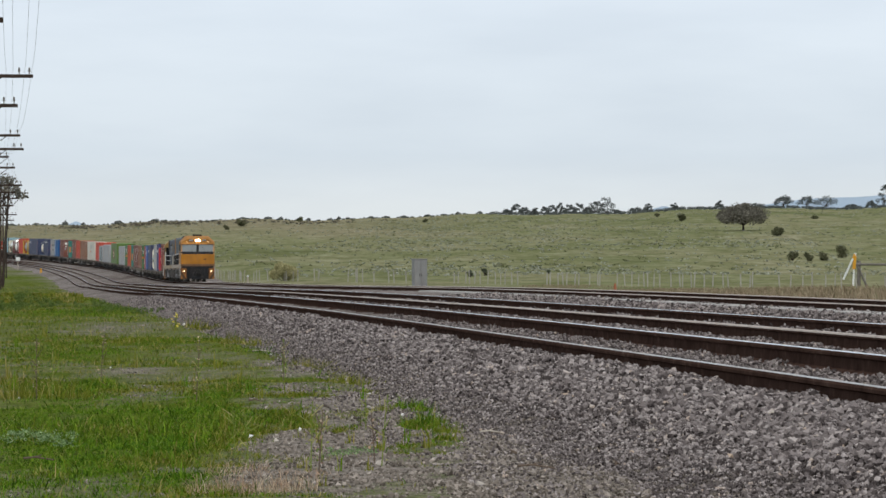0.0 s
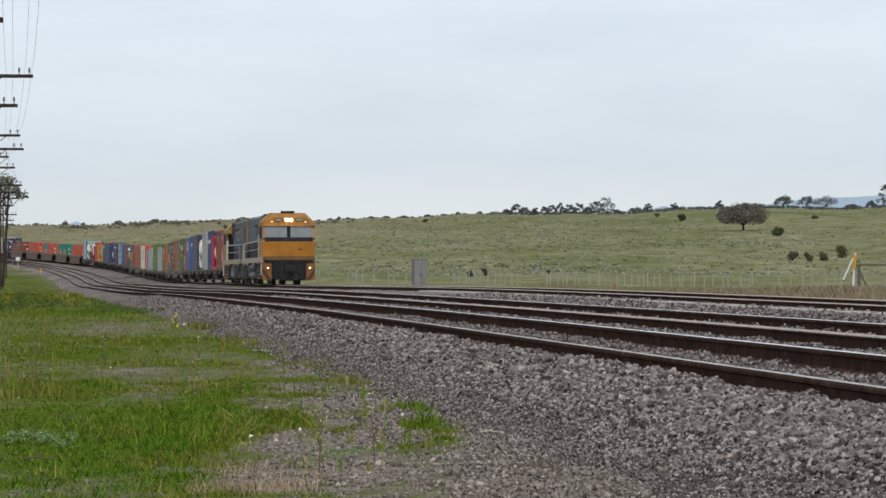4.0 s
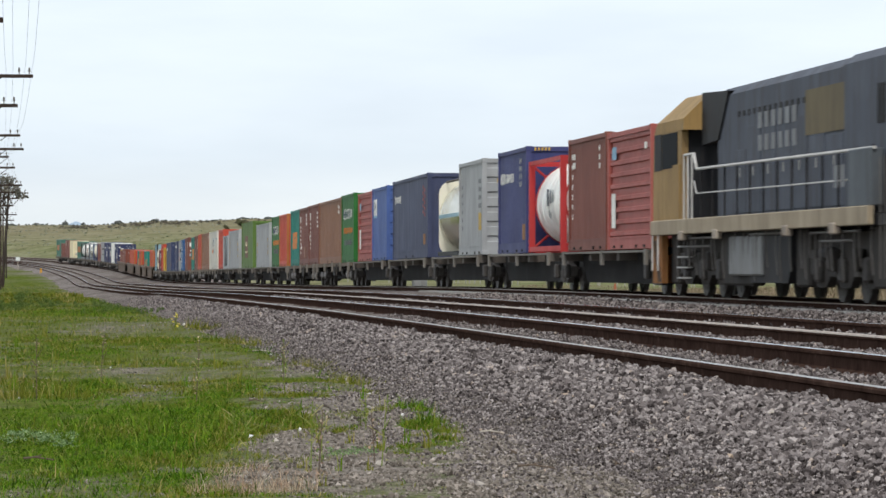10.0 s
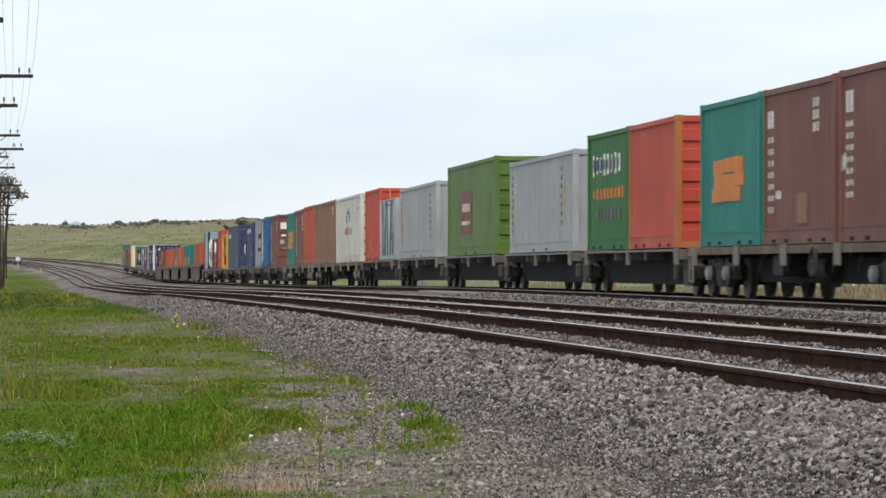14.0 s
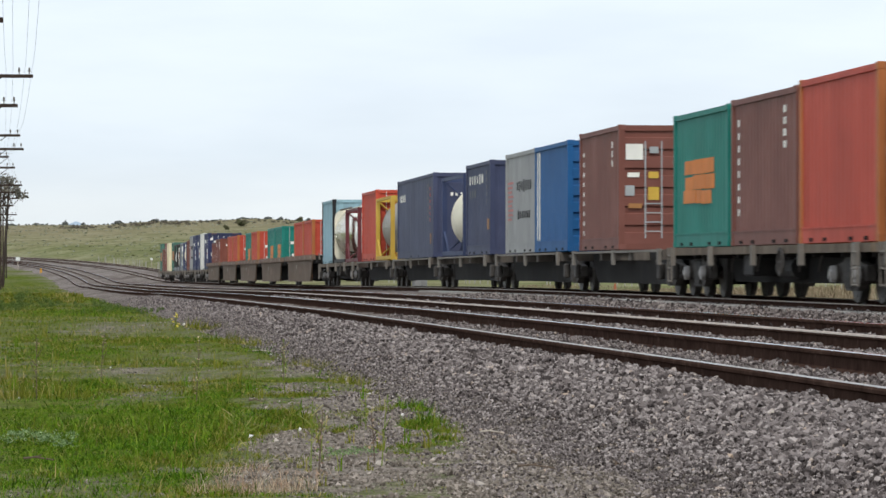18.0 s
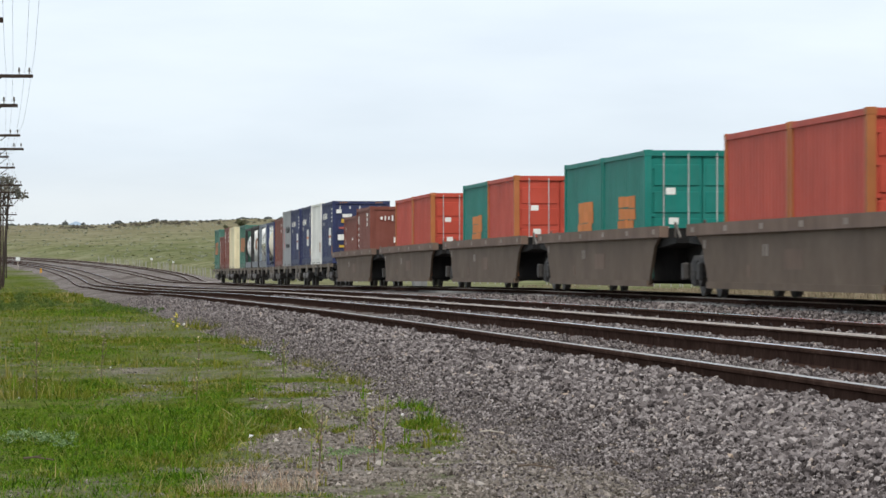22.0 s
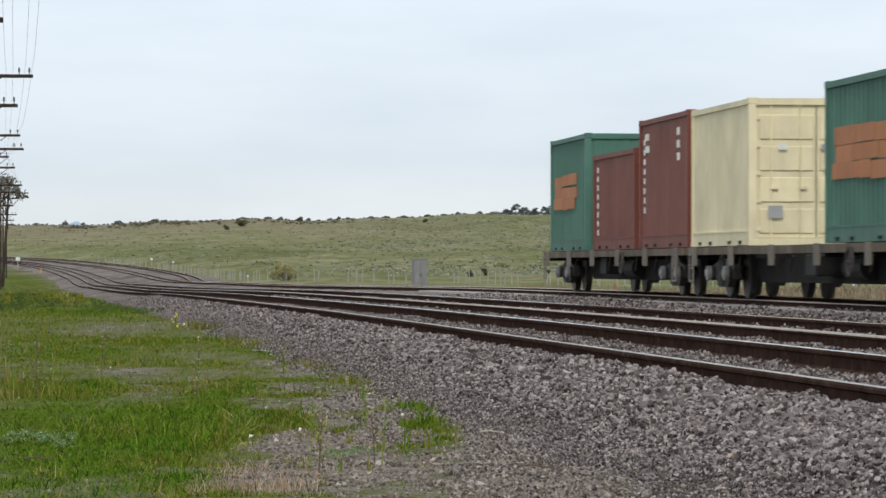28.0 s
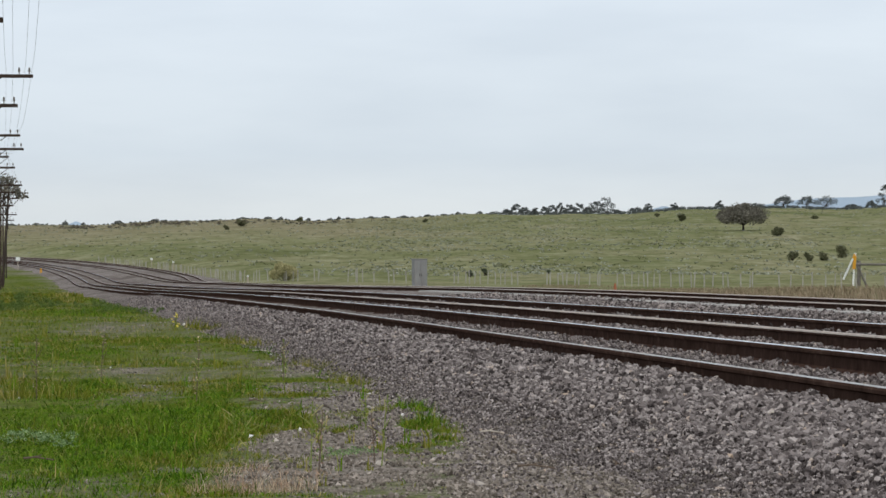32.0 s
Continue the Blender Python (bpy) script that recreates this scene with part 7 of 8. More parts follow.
for name, mat, p, q, r in (("leg", WHITEPAINT, (-0.72, 0, -0.2), (-0.13, 0, 1.06), 0.06), ("upper_leg", SAFETY, (-0.13, 0, 1.06), (-0.02, 0, 1.3), 0.07),
                           ("post", WHITEPAINT, (-0.13, 0.06, -0.75), (-0.08, 0.06, 0.42), 0.06), ("wrap", SAFETY, (-0.08, 0.06, 0.42), (-0.01, 0.06, 1.22), 0.1), ("tip", WHITEPAINT, (-0.03, 0.03, 1.2), (0.02, 0.03, 1.38), 0.07)):
    bm = B()
    limb(bm, [p, q], r, r * 0.9, 8)
    part(name, bm, mat, fr, "orange cloth wrap" if name == "wrap" else "")

gx0, gy0 = 25.6, 236.0
gz0 = -0.19
gate = tagged(new("timber_strainer", None), "weathered timber fence strainer with a stay and top rail", "fence")
gate.matrix_basis = pose(gx0, gy0, gz0)
for (p, q, r) in (((-0.5, 0, 0.95), (0.35, 0, -0.9), 0.07), ((-0.55, 0, 0.93), (4.5, 0, 0.9), 0.07), ((-0.35, 0.1, -0.9), (-0.35, 0.1, 1.15), 0.12), ((2.4, 0.08, -0.9), (2.4, 0.08, 1.0), 0.1), ((4.4, 0.08, -0.9), (4.4, 0.08, 1.0), 0.1)):
    bm = B()
    limb(bm, [p, q], r, r * 0.9, 8)
    part("beam", bm, GREYWOOD, gate)

# point indicators and marker boxes by the far turnouts
for s, d, h, lab, cap_h in ((285, 15.6, 0.75, "small white-topped point indicator post", 0.12), (565, 1.6, 1.3, "small white trackside box on a post", 0.55), (600, 24.5, 1.0, "small white marker post", 0.3), (560, 23.5, 1.0, "small white marker post", 0.25)):
    x, y, z = (float(q) for q in place(s, d, -0.35))
    ob = tagged(new("trackside_marker", None), lab, "marker", "trackside markers")
    ob.matrix_basis = pose(x, y, z)
    bm = B()
    cyl(bm, (0, 0, -0.1), (0, 0, h), 0.06, 8)
    part("post", bm, LOCO_SILL, ob)
    bm = B()
    box(bm, -cap_h * 0.55, cap_h * 0.55, -0.12, 0.12, h, h + cap_h, 0.01)
    part("head", bm, WHITEPAINT, ob)
bm = B()
ob = tagged(new("orange_marker", None), "low orange trackside marker", "marker", "trackside markers")
x, y, z = (float(q) for q in place(532, 3.0, -0.25))
ob.matrix_basis = pose(x, y, z)
box(bm, -0.13, 0.13, -0.1, 0.1, -0.1, 0.6, 0.03)
part("body", bm, SAFETY, ob)
bm = B()
ob = tagged(new("orange_marker", None), "low orange trackside marker", "marker", "trackside markers")
x, y = 11.15, 252.0
ob.matrix_basis = pose(x, y, float(ground_z(x, y)) + 0.06)
cyl(bm, (0, 0, -0.1), (0, 0, 0.5), 0.14, 10, 0.05)
part("cone", bm, M("cone_orange", (0.3, 0.1, 0.05), 0.7, 0.4), ob)

# ---- sleepers ----
for tr, d0, d1, z0, sl_mat in track_obs:
    dm, wide = (d0 + d1) / 2, 1.25
    for k in range(150 if d0 < 6 else 110):
        s = 12 + 0.685 * k + (40 if d0 > 12 else 8 if d0 > 6 else 0)
        x, y, z = (float(q) for q in place(s, dm, z0 - (0.1 if d0 > 12 else 0.16)))
        shared("sleeper", "sleeper" + sl_mat.name, lambda bm: box(bm, -wide, wide, -0.115, 0.115, -0.13, 0.0, 0.012), sl_mat, tr, pose(x, y, z, 0, 0, math.degrees(PHI) + rnd.uniform(-0.6, 0.6)))


# ---- loose stones ----
SHARD = np.array(((-1, -0.6, -0.7), (1, -0.75, -0.5), (0.1, 1, -0.7), (-0.8, 0.55, 0.7), (0.8, 0.65, 0.6), (0.0, -0.9, 0.8)), float)
SFACE = np.array(((0, 2, 1), (3, 5, 4), (0, 1, 5), (0, 5, 3), (1, 2, 4), (1, 4, 5), (2, 0, 3), (2, 3, 4)))


def stones(name, x, y, z, size, material, rng, parent=None):
    """Angular broken stones, each a skewed block turned at random."""
    n = len(x)
    v = SHARD[None] * rng.uniform(0.6, 1.25, (n, 1, 3)) + rng.uniform(-0.3, 0.3, (n, 6, 3))
    q = rng.normal(size=(n, 4))
    q /= np.linalg.norm(q, axis=1)[:, None]
    w, a, b3, c = q.T
    R = np.stack([1 - 2 * (b3 * b3 + c * c), 2 * (a * b3 - w * c), 2 * (a * c + w * b3), 2 * (a * b3 + w * c), 1 - 2 * (a * a + c * c), 2 * (b3 * c - w * a), 2 * (a * c - w * b3), 2 * (b3 * c + w * a), 1 - 2 * (a * a + b3 * b3)], 1).reshape(n, 3, 3)
    v = np.einsum("nij,nkj->nki", R, v) * size[:, None, None] + np.stack([x, y, z], 1)[:, None]
    f = (np.arange(n)[:, None, None] * 6 + SFACE[None]).reshape(-1, 3)
    return quads(name, v.reshape(-1, 3).tolist(), f.tolist(), material, parent)


def bed_z(s, d):
    return np.interp(d, [p[0] for p in PROFILE], [p[1] for p in PROFILE]) + 0.05 * (vnoise(s * 2.3, d * 2.6, 21) - 0.5) + 0.035 * (vnoise(s * 6, d * 7, 22) - 0.5)


rng = np.random.default_rng(41)
SS, DD, ZZ = [], [], []
for s0, s1, d0, d1, per, lo, hi in ((13, 20, 1.7, 4.15, 2900, 0.006, 0.0195), (20, 28, 1.8, 4.15, 1950, 0.007, 0.02), (28, 45, 1.9, 4.15, 1050, 0.0075, 0.019), (45, 75, 2.1, 4.15, 400, 0.009, 0.019), (75, 130, 2.2, 4.1, 110, 0.011, 0.021), (15, 60, 4.34, 5.58, 300, 0.006, 0.014), (20, 70, 5.78, 6.86, 420, 0.008, 0.018), (70, 110, 5.78, 6.86, 140, 0.012, 0.025), (27, 100, 7.05, 8.45, 110, 0.009, 0.02), (35, 110, 8.66, 12.95, 105, 0.012, 0.026), (58, 140, 13.2, 14.4, 60, 0.014, 0.028)):
    n = int((s1 - s0) * (d1 - d0) * per)
    s, d = rng.uniform(s0, s1, n), rng.uniform(d0, d1, n)
    k = (d < 0.235 * s) & (d > -0.015 * s)
    s, d = s[k], d[k]
    if d0 < 3:
        x, y, _ = place(s, d)
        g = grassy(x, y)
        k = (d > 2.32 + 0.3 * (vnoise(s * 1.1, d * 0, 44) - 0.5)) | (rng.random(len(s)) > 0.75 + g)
        s, d = s[k], d[k]
    SS.append(s), DD.append(d), ZZ.append(rng.uniform(lo, hi, len(s)) * (0.42 + 0.58 * smooth(2.55, 3.5, d)) * np.where(rng.random(len(s)) < 0.06, 1.35, 1.0))
SS, DD, ZZ = (np.concatenate(q) for q in (SS, DD, ZZ))
px, py, pz = place(SS, DD, bed_z(SS, DD))
gzz = ground_z(px, py)
pz = np.where(DD < 2.75, np.maximum(gzz, pz), pz) + ZZ * rng.uniform(0.0, 1.1, len(ZZ))
order = np.argsort(py + 40 * (ZZ < 0.02))
first, rest = order[:300], order[300:]
tagged(stones("stones", px[rest], py[rest], pz[rest], ZZ[rest], STONE, rng, ballast), "loose grey crushed stones", kind="stuff")
for k in range(12):
    o = stones("stone", np.zeros(1), np.zeros(1), np.zeros(1), np.ones(1), STONE, rng)
    MESHES[f"stone{k}"] = o.data
    bpy.data.objects.remove(o)
for i in first:
    ob = new("stone", MESHES[f"stone{i % 12}"])
    ob.parent = ballast
    ob.matrix_basis = pose(float(px[i]), float(py[i]), float(pz[i]), 0, 0, float(rng.uniform(0, 360))) @ Matrix.Scale(float(ZZ[i]), 4)

# single white stones on the verge
for i, (x, y, q) in enumerate(((-0.51, 26.7, 0.0194), (-0.76, 20.6, 0.0179), (-0.98, 19.8, 0.0230), (-0.23, 22.2, 0.0194), (-0.11, 22.0, 0.0160), (-2.83, 33.1, 0.0144), (-2.80, 25.7, 0.0149), (-1.70, 38.5, 0.0168), (-3.86, 57.9, 0.0336))):
    ob = stones("white_stone", np.zeros(1), np.zeros(1), np.zeros(1), np.full(1, q * 0.6), WHITE_STONE, rng)
    ob.matrix_basis = pose(x, y, float(ground_z(x, y)) + q * 0.5)
    tagged(ob, "pale quartz stone lying on the gravel", "stone", "pale stones on the verge")

# fine gravel over the bare patches of the verge
n = 130000
gy1 = 13.5 + 55 * rng.random(n) ** 1.7
gx1 = rng.uniform(-0.118, 0.085, n) * gy1
s, d = sd(gx1, gy1)
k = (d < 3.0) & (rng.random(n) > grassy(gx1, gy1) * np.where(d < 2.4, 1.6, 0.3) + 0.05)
gx1, gy1, s, d = gx1[k], gy1[k], s[k], d[k]
gz1 = np.where(d > 2.3, np.maximum(ground_z(gx1, gy1), level(s, d) + bed_z(s, d) - 0.022), ground_z(gx1, gy1))
gsz = (0.0032 + 0.0062 * rng.random(len(gx1)) ** 1.5) * (0.8 + gy1 / 130) * np.where(rng.random(len(gx1)) < 0.05, 1.9, 1)
gravel = stones("gravel", gx1, gy1, gz1 + gsz * 0.2, gsz, PEBBLE, rng)
tagged(gravel, "fine grey gravel and pebbles on the verge", "gravel", kind="stuff")

STRAWSTICK = varied("bleached_wood", [(0.2, (0.35, 0.3, 0.24)), (0.8, (0.55, 0.5, 0.42))], 6, 0.9, 0.2, 0.005)
# dead sticks lying on the stones
for i, (az, y, ln, a) in enumerate(((0.0125, 20.0, 0.28, 20), (0.0135, 20.4, 0.2, 60), (0.045, 17.0, 0.22, 75), (0.0545, 18.6, 0.2, 50), (0.024, 16.0, 0.34, 8), (0.018, 17.4, 0.16, 110), (-0.0465, 40.0, 0.5, 30), (-0.048, 24.5, 0.22, 12), (-0.104, 17.2, 0.3, 15), (0.085, 19.0, 0.16, 35))):
    x, ln = az * y, ln * 0.45
    s, d = sd(x, y)
    z = float(max(ground_z(x, y), level(s, d) + bed_z(s, d))) + 0.02
    ob = tagged(new("dead_stick", None), "dry brown twig lying on the gravel" if i % 3 else "bleached dry stick lying on the gravel", "stick", "dead sticks")
    ob.matrix_basis = pose(x, y, z, 0, 4, a)
    bm = B()
    limb(bm, [(-ln / 2, 0, 0), (-ln * 0.1, ln * 0.04, 0.008), (ln / 2, 0, 0)], 0.005, 0.003, 6)
    part("stem", bm, TIMBER if i % 3 else STRAWSTICK, ob)
    bm = B()
    limb(bm, [(-ln * 0.1, ln * 0.04, 0.008), (ln * 0.15, ln * 0.22, 0.02)], 0.004, 0.002, 5)
    part("side_twig", bm, TIMBER if i % 3 else STRAWSTICK, ob)

# ---- grass ----
def grass_material(name, fresh, stale):
    """Blades that differ one by one, and in patches between fresh and stale growth."""
    m, nt, b = nodes_of(name)
    geo = nt.nodes.new("ShaderNodeNewGeometry")
    patch = noise_node(nt, 0.55, 4, 0.6, stretch=(1.0, 0.22, 1))
    pr = ramp_node(nt, patch.outputs["Fac"], [(0.45, (0, 0, 0)), (0.62, (1, 1, 1))])
    one = ramp_node(nt, geo.outputs["Random Per Island"], fresh)
    two = ramp_node(nt, geo.outputs["Random Per Island"], stale)
    mx = mix_node(nt, pr.outputs[0], one.outputs[0], two.outputs[0])
    nt.links.new(mx.outputs[0], b.inputs["Base Color"])
    b.inputs["Roughness"].default_value = 0.7
    b.inputs["Specular IOR Level"].default_value = 0.05
    return m


GRASS_FRESH = grass_material("fresh_grass", [(0.0, (0.016, 0.042, 0.002)), (0.5, (0.07, 0.158, 0.006)), (0.88, (0.13, 0.225, 0.011)), (1.0, (0.24, 0.22, 0.06))], [(0.0, (0.024, 0.052, 0.003)), (0.5, (0.09, 0.17, 0.009)), (0.9, (0.16, 0.22, 0.017)), (1.0, (0.3, 0.25, 0.09))])
GRASS = grass_material("grass_blade", [(0.0, (0.04, 0.06, 0.004)), (0.5, (0.13, 0.158, 0.012)), (0.85, (0.2, 0.2, 0.028)), (1.0, (0.33, 0.26, 0.1))], [(0.0, (0.06, 0.07, 0.008)), (0.45, (0.15, 0.155, 0.018)), (0.8, (0.225, 0.195, 0.04)), (1.0, (0.38, 0.31, 0.14))])
GRASS_OLD = varied("grass_old", [(0.0, (0.075, 0.115, 0.014)), (0.4, (0.125, 0.175, 0.022)), (0.7, (0.19, 0.22, 0.04)), (0.88, (0.3, 0.28, 0.09)), (1.0, (0.42, 0.35, 0.17))], 2, 0.65, 0, island=True)
STRAW = varied("straw", [(0.0, (0.23, 0.14, 0.095)), (0.5, (0.42, 0.29, 0.195)), (1.0, (0.55, 0.47, 0.34))], 2, 0.8, 0, island=True)
PALELEAF = varied("pale_leaf", [(0.0, (0.09, 0.15, 0.055)), (0.6, (0.19, 0.27, 0.115)), (1.0, (0.36, 0.44, 0.25))], 2, 0.8, 0, island=True)


def blades(name, x, y, h, w, material, rng, bend_by=0.5, label="", category="grass"):
    """Grass blades, each of two tapering pieces that arch over."""
    n = len(x)
    z = ground_z(x, y) - 0.01
    a = rng.uniform(0, 2 * math.pi, n)
    tx, ty = np.cos(a), np.sin(a)
    lean = h * bend_by * rng.uniform(0.2, 1.2, n)
    b1 = rng.uniform(0, 2 * math.pi, n)
    lx, ly = np.cos(b1) * lean, np.sin(b1) * lean
    base = np.stack([x, y, z], 1)
    mid = base + np.stack([lx * 0.35, ly * 0.35, h * 0.6], 1)
    tip = base + np.stack([lx, ly, h * rng.uniform(0.75, 1.0, n)], 1)
    side = np.stack([tx * w / 2, ty * w / 2, 0 * w], 1)
    v = np.stack([base - side, base + side, mid + side * 0.75, mid - side * 0.75, tip], 1).reshape(-1, 3)
    i = np.arange(n)[:, None] * 5
    f = np.concatenate([i + np.array([[0, 1, 2, 3]])]).tolist() + (i + np.array([[3, 2, 4]])).tolist()
    ob = quads(name, v.tolist(), f, material)
    return tagged(ob, label, category, kind="stuff")


rng = np.random.default_rng(51)
grown = {"fresh": [], "old": []}
for y0, y1, n, h0, h1, w0 in ((13.5, 22, 230000, 0.01, 0.036, 0.005), (17, 30, 150000, 0.011, 0.042, 0.006), (22, 48, 110000, 0.012, 0.045, 0.008), (38, 100, 60000, 0.02, 0.07, 0.013), (80, 220, 36000, 0.025, 0.08, 0.018), (180, 420, 14000, 0.05, 0.14, 0.04)):
    y = y0 + (y1 - y0) * np.sqrt(rng.random(n))
    x = rng.uniform(-0.119, 0.03, n) * y
    s, d = sd(x, y)
    lim = 2.72 + 0.3 * (vnoise(s * 0.9, s * 0, 61) - 0.5)
    lush = 0.55 * vnoise(x * 0.9 + 3, y * 0.4, 62) + 0.45 * vnoise(x * 4.5, y * 2.5, 63)
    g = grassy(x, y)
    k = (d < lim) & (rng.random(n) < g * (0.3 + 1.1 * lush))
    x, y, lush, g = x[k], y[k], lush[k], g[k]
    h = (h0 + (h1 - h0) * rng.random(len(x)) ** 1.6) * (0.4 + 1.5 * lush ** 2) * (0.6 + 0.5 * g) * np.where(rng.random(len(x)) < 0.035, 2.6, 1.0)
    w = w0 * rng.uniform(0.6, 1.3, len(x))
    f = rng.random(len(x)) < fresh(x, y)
    grown["fresh"].append((x[f], y[f], h[f], w[f]))
    grown["old"].append((x[~f], y[~f], h[~f] * 1.15, w[~f] * 0.85))
blades("grass", *(np.concatenate(q) for q in zip(*grown["fresh"])), GRASS_FRESH, rng, 1.2, "low bright green grass on the verge")
blades("grass", *(np.concatenate(q) for q in zip(*grown["old"])), GRASS, rng, 0.8, "rough olive grass with yellowing tips on the verge")


def clump(cx, cy, r, n, h, w, material, name, label, bend_by=0.4):
    a, q = rng.uniform(0, 6.28, n), r * np.sqrt(rng.random(n))
    return blades(name, cx + q * np.cos(a), cy + q * np.sin(a), h * (0.25 + 0.75 * rng.random(n) ** 1.8), w * rng.uniform(0.6, 1.2, n), material, rng, bend_by, label, name.replace("_", " "))


# single clumps: bearing and distance of the tufts that stand out
for az, y, r, n, h, mt, nm, lab in ((-0.0078, 23.6, 0.1, 180, 0.1, GRASS_FRESH, "grass_tuft", "bright green grass tuft on gravel"), (-0.0035, 21.6, 0.1, 150, 0.11, GRASS_FRESH, "grass_tuft", "bright green grass tuft on gravel"),
                                     (-0.0145, 29.5, 0.5, 800, 0.16, GRASS, "grass_tuft", "green grass tuft along the ballast edge"), (-0.022, 34, 0.6, 800, 0.18, GRASS, "grass_tuft", "green grass tuft along the ballast edge"), (-0.036, 44, 0.9, 900, 0.2, GRASS, "grass_tuft", "green grass tuft along the ballast edge"),
                                     (-0.049, 57, 1.0, 900, 0.25, GRASS, "grass_tuft", "green grass tuft along the ballast edge"), (-0.049, 15.0, 0.26, 260, 0.11, STRAW, "dry_grass", "dry straw-coloured grass clump"), (-0.046, 16.0, 0.34, 150, 0.055, STRAW, "dry_grass", "dry straw-coloured grass clump"), (-0.052, 16.6, 0.16, 70, 0.09, STRAW, "dry_grass", "dry straw-coloured grass clump"),
                                     (-0.108, 190, 3.0, 2200, 0.3, GRASS, "grass_tuft", "tall rank green grass under the poles"), (-0.104, 150, 2.6, 1600, 0.16, GRASS, "grass_tuft", "tall rank green grass under the poles"), (-0.112, 120, 2.4, 1600, 0.2, GRASS, "grass_tuft", "tall rank green grass under the poles"), (-0.107, 26, 0.5, 700, 0.2, GRASS, "grass_tuft", "lush green grass clump"), (-0.085, 21, 0.5, 1800, 0.07, GRASS, "grass_tuft", "lush green grass clump"), (-0.097, 20.4, 0.5, 1800, 0.07, GRASS, "grass_tuft", "lush green grass clump"), (-0.07, 20, 0.5, 1600, 0.06, GRASS, "grass_tuft", "lush green grass clump")):
    clump(az * y, y, r, n * 2 if mt is STRAW else n, h, 0.003 if mt is STRAW else 0.005 if y < 40 else 0.0003 * y, mt, nm, lab, 1.1 if mt is STRAW else 0.8)

# grey-leaved weeds: low rosettes of small leaves
for i, (x, y, w, n) in enumerate(((-2.02, 19.3, 0.12, 240), (-1.9, 19.0, 0.09, 200), (-2.12, 18.9, 0.08, 140), (-1.82, 18.7, 0.05, 90), (-0.44, 18.2, 0.09, 130), (-0.36, 18.3, 0.06, 80))):
    r2 = np.random.default_rng(300 + i)
    z = float(ground_z(x, y))
    ob = tagged(new("pale_weed", None), "pale grey-green leafy weed", "weed", "grey-leaved weeds")
    ob.matrix_basis = pose(x, y, z)
    cs = [(r2.uniform(-w, w), r2.uniform(-w, w), r2.uniform(0.01, 0.05)) for _ in range(9)]
    leaf_cloud("leaves", cs, [0.02 + 0.02 * r2.random() for _ in cs], n * 2, 0.007, PALELEAF, ob, r2, 0.6)

# tall leafy weeds where the verge meets the ballast, and under the poles
WEEDLEAF = varied("weed_leaf", [(0.0, (0.04, 0.07, 0.018)), (0.5, (0.085, 0.13, 0.034)), (1.0, (0.14, 0.18, 0.055))], 2, 0.8, 0, island=True)
for i, (x, y, w, h, n) in enumerate(((-6.05, 79, 0.34, 0.14, 500), (-6.6, 82, 0.2, 0.1, 260), (-7.15, 80, 0.32, 0.3, 700), (-6.9, 81, 0.2, 0.22, 300), (-9.55, 97, 0.45, 0.18, 600), (-8.9, 95, 0.3, 0.14, 300), (-9.4, 84, 0.5, 0.42, 1500), (-9.75, 86, 0.5, 0.48, 1300), (-9.0, 87, 0.35, 0.3, 700), (-9.6, 90, 0.4, 0.34, 700))):
    r2 = np.random.default_rng(330 + i)
    ob = tagged(new("leafy_weed", None), "soft dark green leafy weed on the verge", "weed", "tall leafy weeds")
    ob.matrix_basis = pose(x, y, float(ground_z(x, y)))
    cs = [(r2.uniform(-w, w), r2.uniform(-w, w), h * r2.uniform(0.1, 0.9)) for _ in range(14)]
    leaf_cloud("leaves", cs, [h * r2.uniform(0.2, 0.4) for _ in cs], n * 2, 0.014, WEEDLEAF, ob, r2, 0.9)

# tall seeding stalks
for i, (az, y, h) in enumerate(((-0.0634, 24.5, 0.42), (-0.0625, 24.2, 0.3), (-0.0158, 16.6, 0.3), (-0.0175, 16.8, 0.22), (-0.031, 17.6, 0.2), (-0.034, 16.4, 0.3), (-0.032, 15.9, 0.28), (-0.0535, 18.0, 0.24), (-0.0500, 16.8, 0.24), (-0.1045, 25.5, 0.42), (-0.1005, 25.0, 0.36), (-0.0198, 21.0, 0.2), (-0.041, 30, 0.3), (-0.0405, 30.4, 0.3), (-0.078, 33, 0.35), (-0.088, 30, 0.35))):
    x, r2 = az * y, random.Random(i)
    ob = tagged(new("weed_stalk", None), "thin tall seeding weed stalk" if i % 3 else "bare brown branching weed stalk", "weed", "tall weed stalks")
    ob.matrix_basis = pose(x, y, float(ground_z(x, y)))
    bm = B()
    top = (r2.uniform(-0.03, 0.03), r2.uniform(-0.03, 0.03), h)
    limb(bm, [(0, 0, -0.02), (top[0] * 0.4, top[1] * 0.4, h * 0.5), top], 0.003, 0.002, 5)
    for k in range(4):
        zk = h * (0.4 + 0.13 * k)
        limb(bm, [(top[0] * 0.5, top[1] * 0.5, zk), (r2.uniform(-0.06, 0.06), r2.uniform(-0.03, 0.03), zk + h * 0.16)], 0.003, 0.002, 4)
    part("stem", bm, GRASS_OLD if i % 3 else TIMBER, ob)
    leaf_cloud("leaves", [(top[0], top[1], h * 0.9), (0, 0, h * 0.55), (0, 0, h * 0.25)], [0.025, 0.03, 0.04], 26, 0.009, GRASS_OLD if i % 3 else STRAW, ob, np.random.default_rng(i), 2.0)
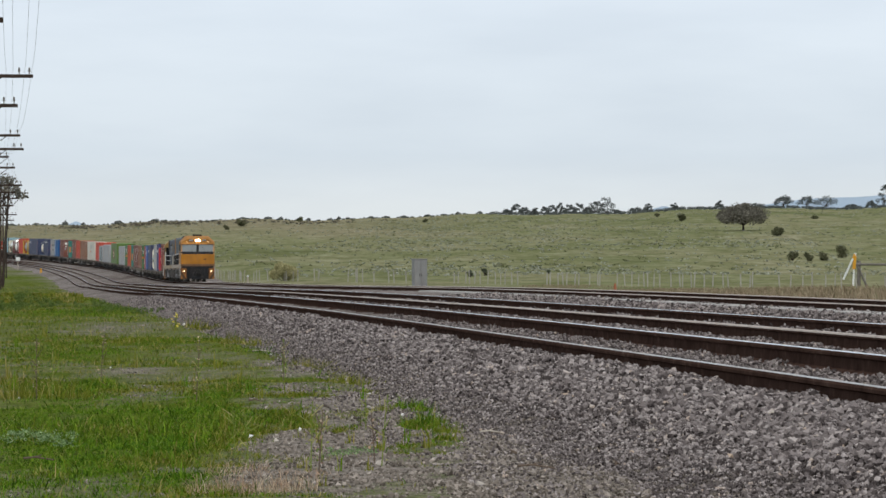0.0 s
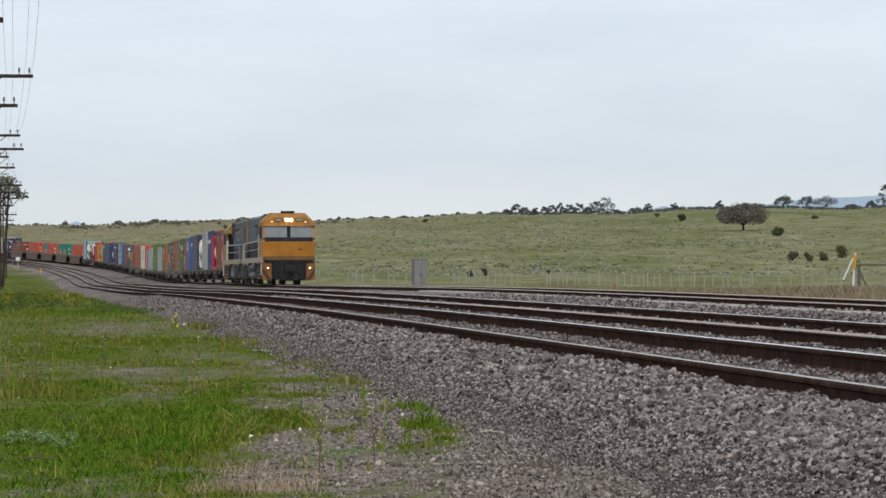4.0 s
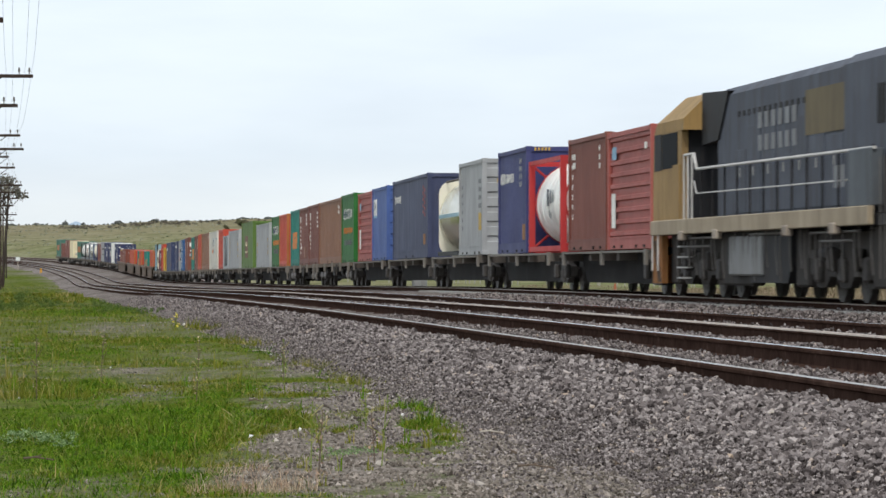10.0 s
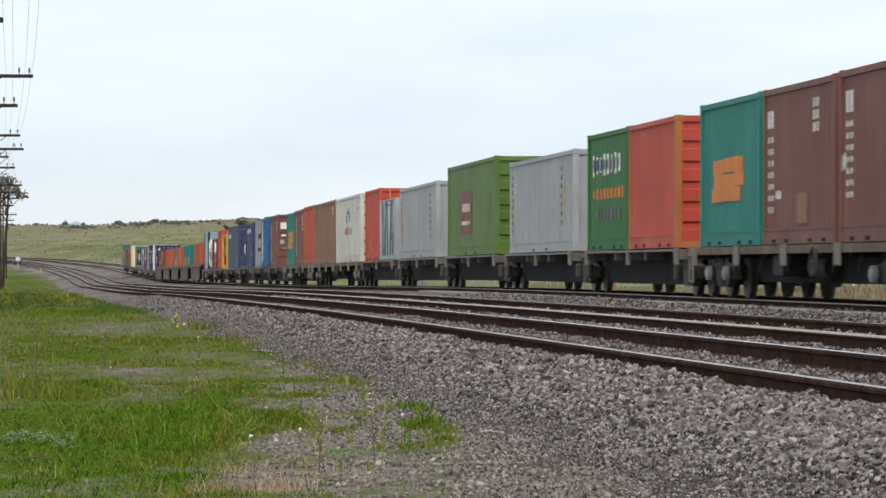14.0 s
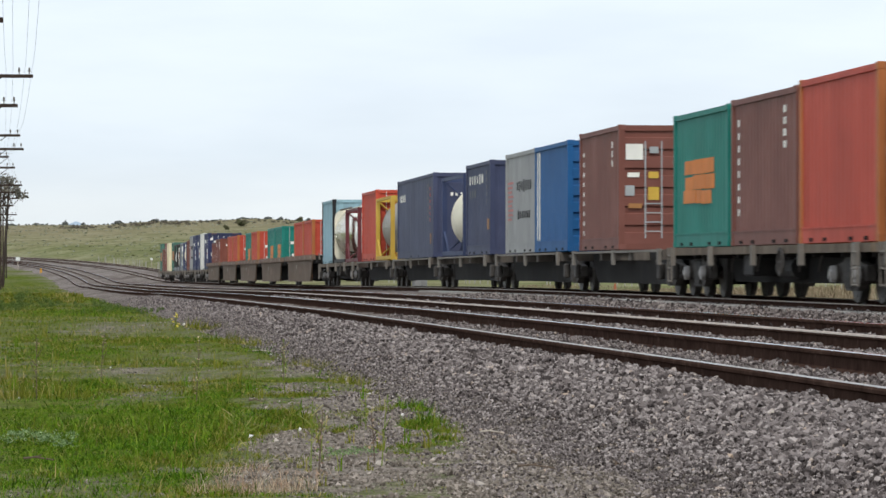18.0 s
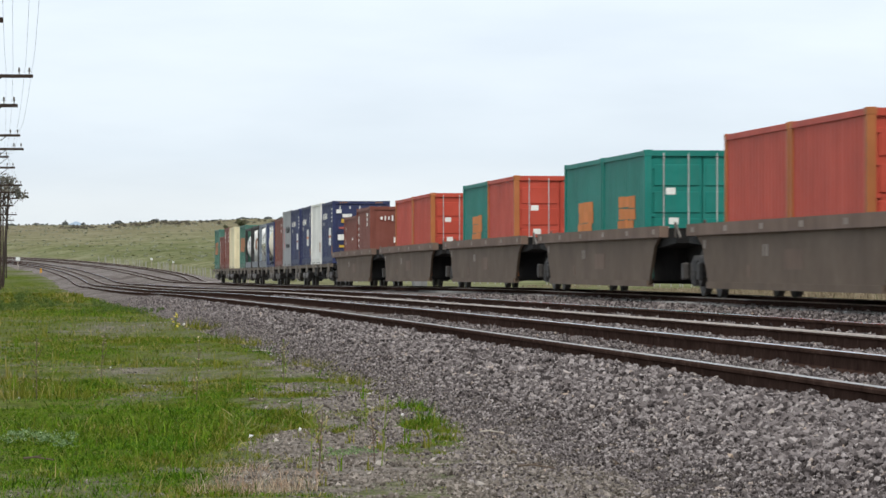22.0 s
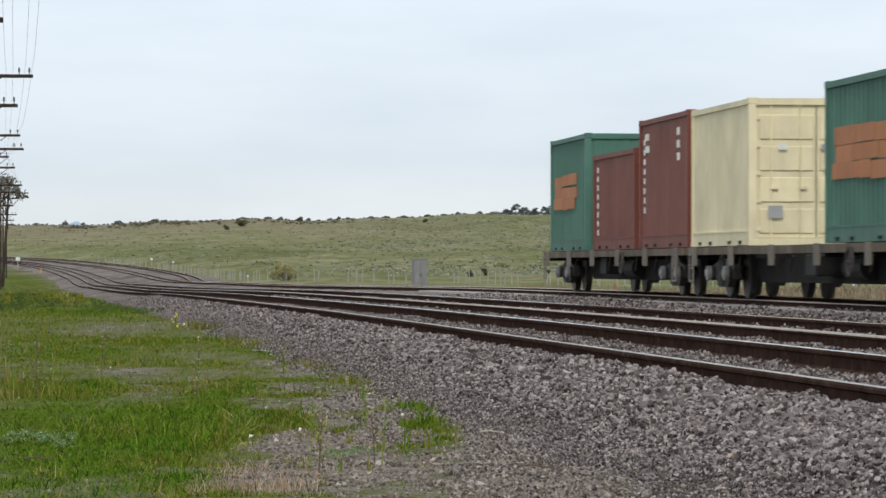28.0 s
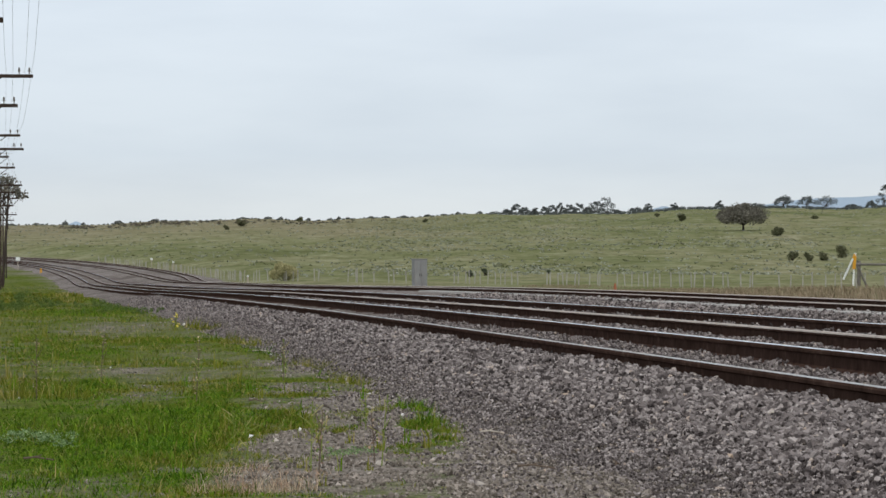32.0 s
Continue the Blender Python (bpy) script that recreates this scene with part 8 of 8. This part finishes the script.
# upright shoots standing singly on the gravel and in the thin grass: x, y, height
for i, (x, y, h) in enumerate(((-1.30, 31.8, 0.25), (-1.81, 28.5, 0.20), (-1.15, 20.5, 0.21), (-1.10, 20.3, 0.13), (-0.62, 19.5, 0.13), (-0.30, 18.9, 0.17), (-0.52, 24.9, 0.22), (-0.57, 16.4, 0.12), (-0.61, 16.6, 0.10), (-0.44, 16.4, 0.12), (-0.47, 15.2, 0.10), (-0.17, 15.2, 0.07), (-0.18, 19.5, 0.14), (-0.08, 18.9, 0.14), (-1.22, 18.9, 0.11), (-1.36, 27.3, 0.24), (-1.49, 28.5, 0.30), (-1.18, 25.1, 0.20), (-1.88, 28.5, 0.19), (-2.62, 33.1, 0.24), (-3.69, 37.1, 0.32), (-4.62, 42.1, 0.37), (-5.02, 48.8, 0.43), (-3.34, 29.9, 0.26), (-3.01, 27.3, 0.28), (-2.92, 35.0, 0.20), (-1.92, 33.1, 0.24), (-0.95, 21.6, 0.11), (-0.31, 16.4, 0.10), (-0.47, 19.5, 0.09))):
    clump(x, y, 0.012 + 0.0006 * y, 7 + i % 5, h, 0.006 + 0.00012 * y, GRASS if i % 3 else GRASS_FRESH, "weed_shoot", "upright green grass shoot", 0.22)

fl = tagged(new("yellow_flower", None), "small yellow flowering weed on the verge", "flower")
x, y = -0.0689 * 55, 55.0
fl.matrix_basis = pose(x, y, float(ground_z(x, y)))
bm = B()
limb(bm, [(0, 0, 0), (0.02, 0, 0.22)], 0.01, 0.006, 5)
part("stem", bm, GRASS, fl)
leaf_cloud("blossom", [(0.02, 0, 0.22), (-0.03, 0, 0.15), (0.05, 0.02, 0.08)], [0.04, 0.04, 0.04], 40, 0.016, M("petal_yellow", (0.72, 0.6, 0.08), 0.6, 0.1), fl, np.random.default_rng(5))

# dry rank grass on the bank beyond the main line
n = 30000
y = rng.uniform(95, 330, n)
x = rng.uniform(0.02, 0.118, n) * y
s, d = sd(x, y)
k = (d > 16.8) & (d < 46) & (rng.random(n) < 0.15 + 1.1 * smooth(0.35, 0.65, vnoise(x * 0.5, y * 0.12, 81)))
DRY = varied("dry_rank_grass", [(0.0, (0.13, 0.105, 0.066)), (0.4, (0.22, 0.172, 0.11)), (0.75, (0.28, 0.22, 0.15)), (1.0, (0.15, 0.16, 0.08))], 2, 0.9, 0, island=True)
blades("dry_bank_grass", x[k], y[k], rng.uniform(0.08, 0.36, k.sum()) * (0.7 + 0.7 * smooth(0.06, 0.11, x[k] / y[k])), rng.uniform(0.02, 0.06, k.sum()), DRY, rng, 0.5, "dry brown rank grass on the far bank")


def motions():
    paths = {}
    for ob, u, half, local in moving:
        rows = ride(u, half)
        walk(ob, [(t, m @ local) for t, m in rows])
        paths[ob] = (u, -1 if local.to_3x3()[0][0] < 0 else 1)
    # the wheels roll while they pass at close range
    for ob, sx, r, carrier in wheelsets:
        u, way = paths[carrier]
        t0, t1 = T_FRONT + (u - 190) / SPEED, T_FRONT + (u - 48) / SPEED
        f0, f1 = max(1, int(t0 * FPS)), min(int(32 * FPS), int(t1 * FPS))
        rows = [(0, pose(sx, 0, r))]
        rows += [(f / FPS, pose(sx, 0, r, 0, way * 82 * (f - f0), 0)) for f in range(f0, f1 + 1)]
        rows += [(32, rows[-1][1])]
        walk(ob, rows)


motions()
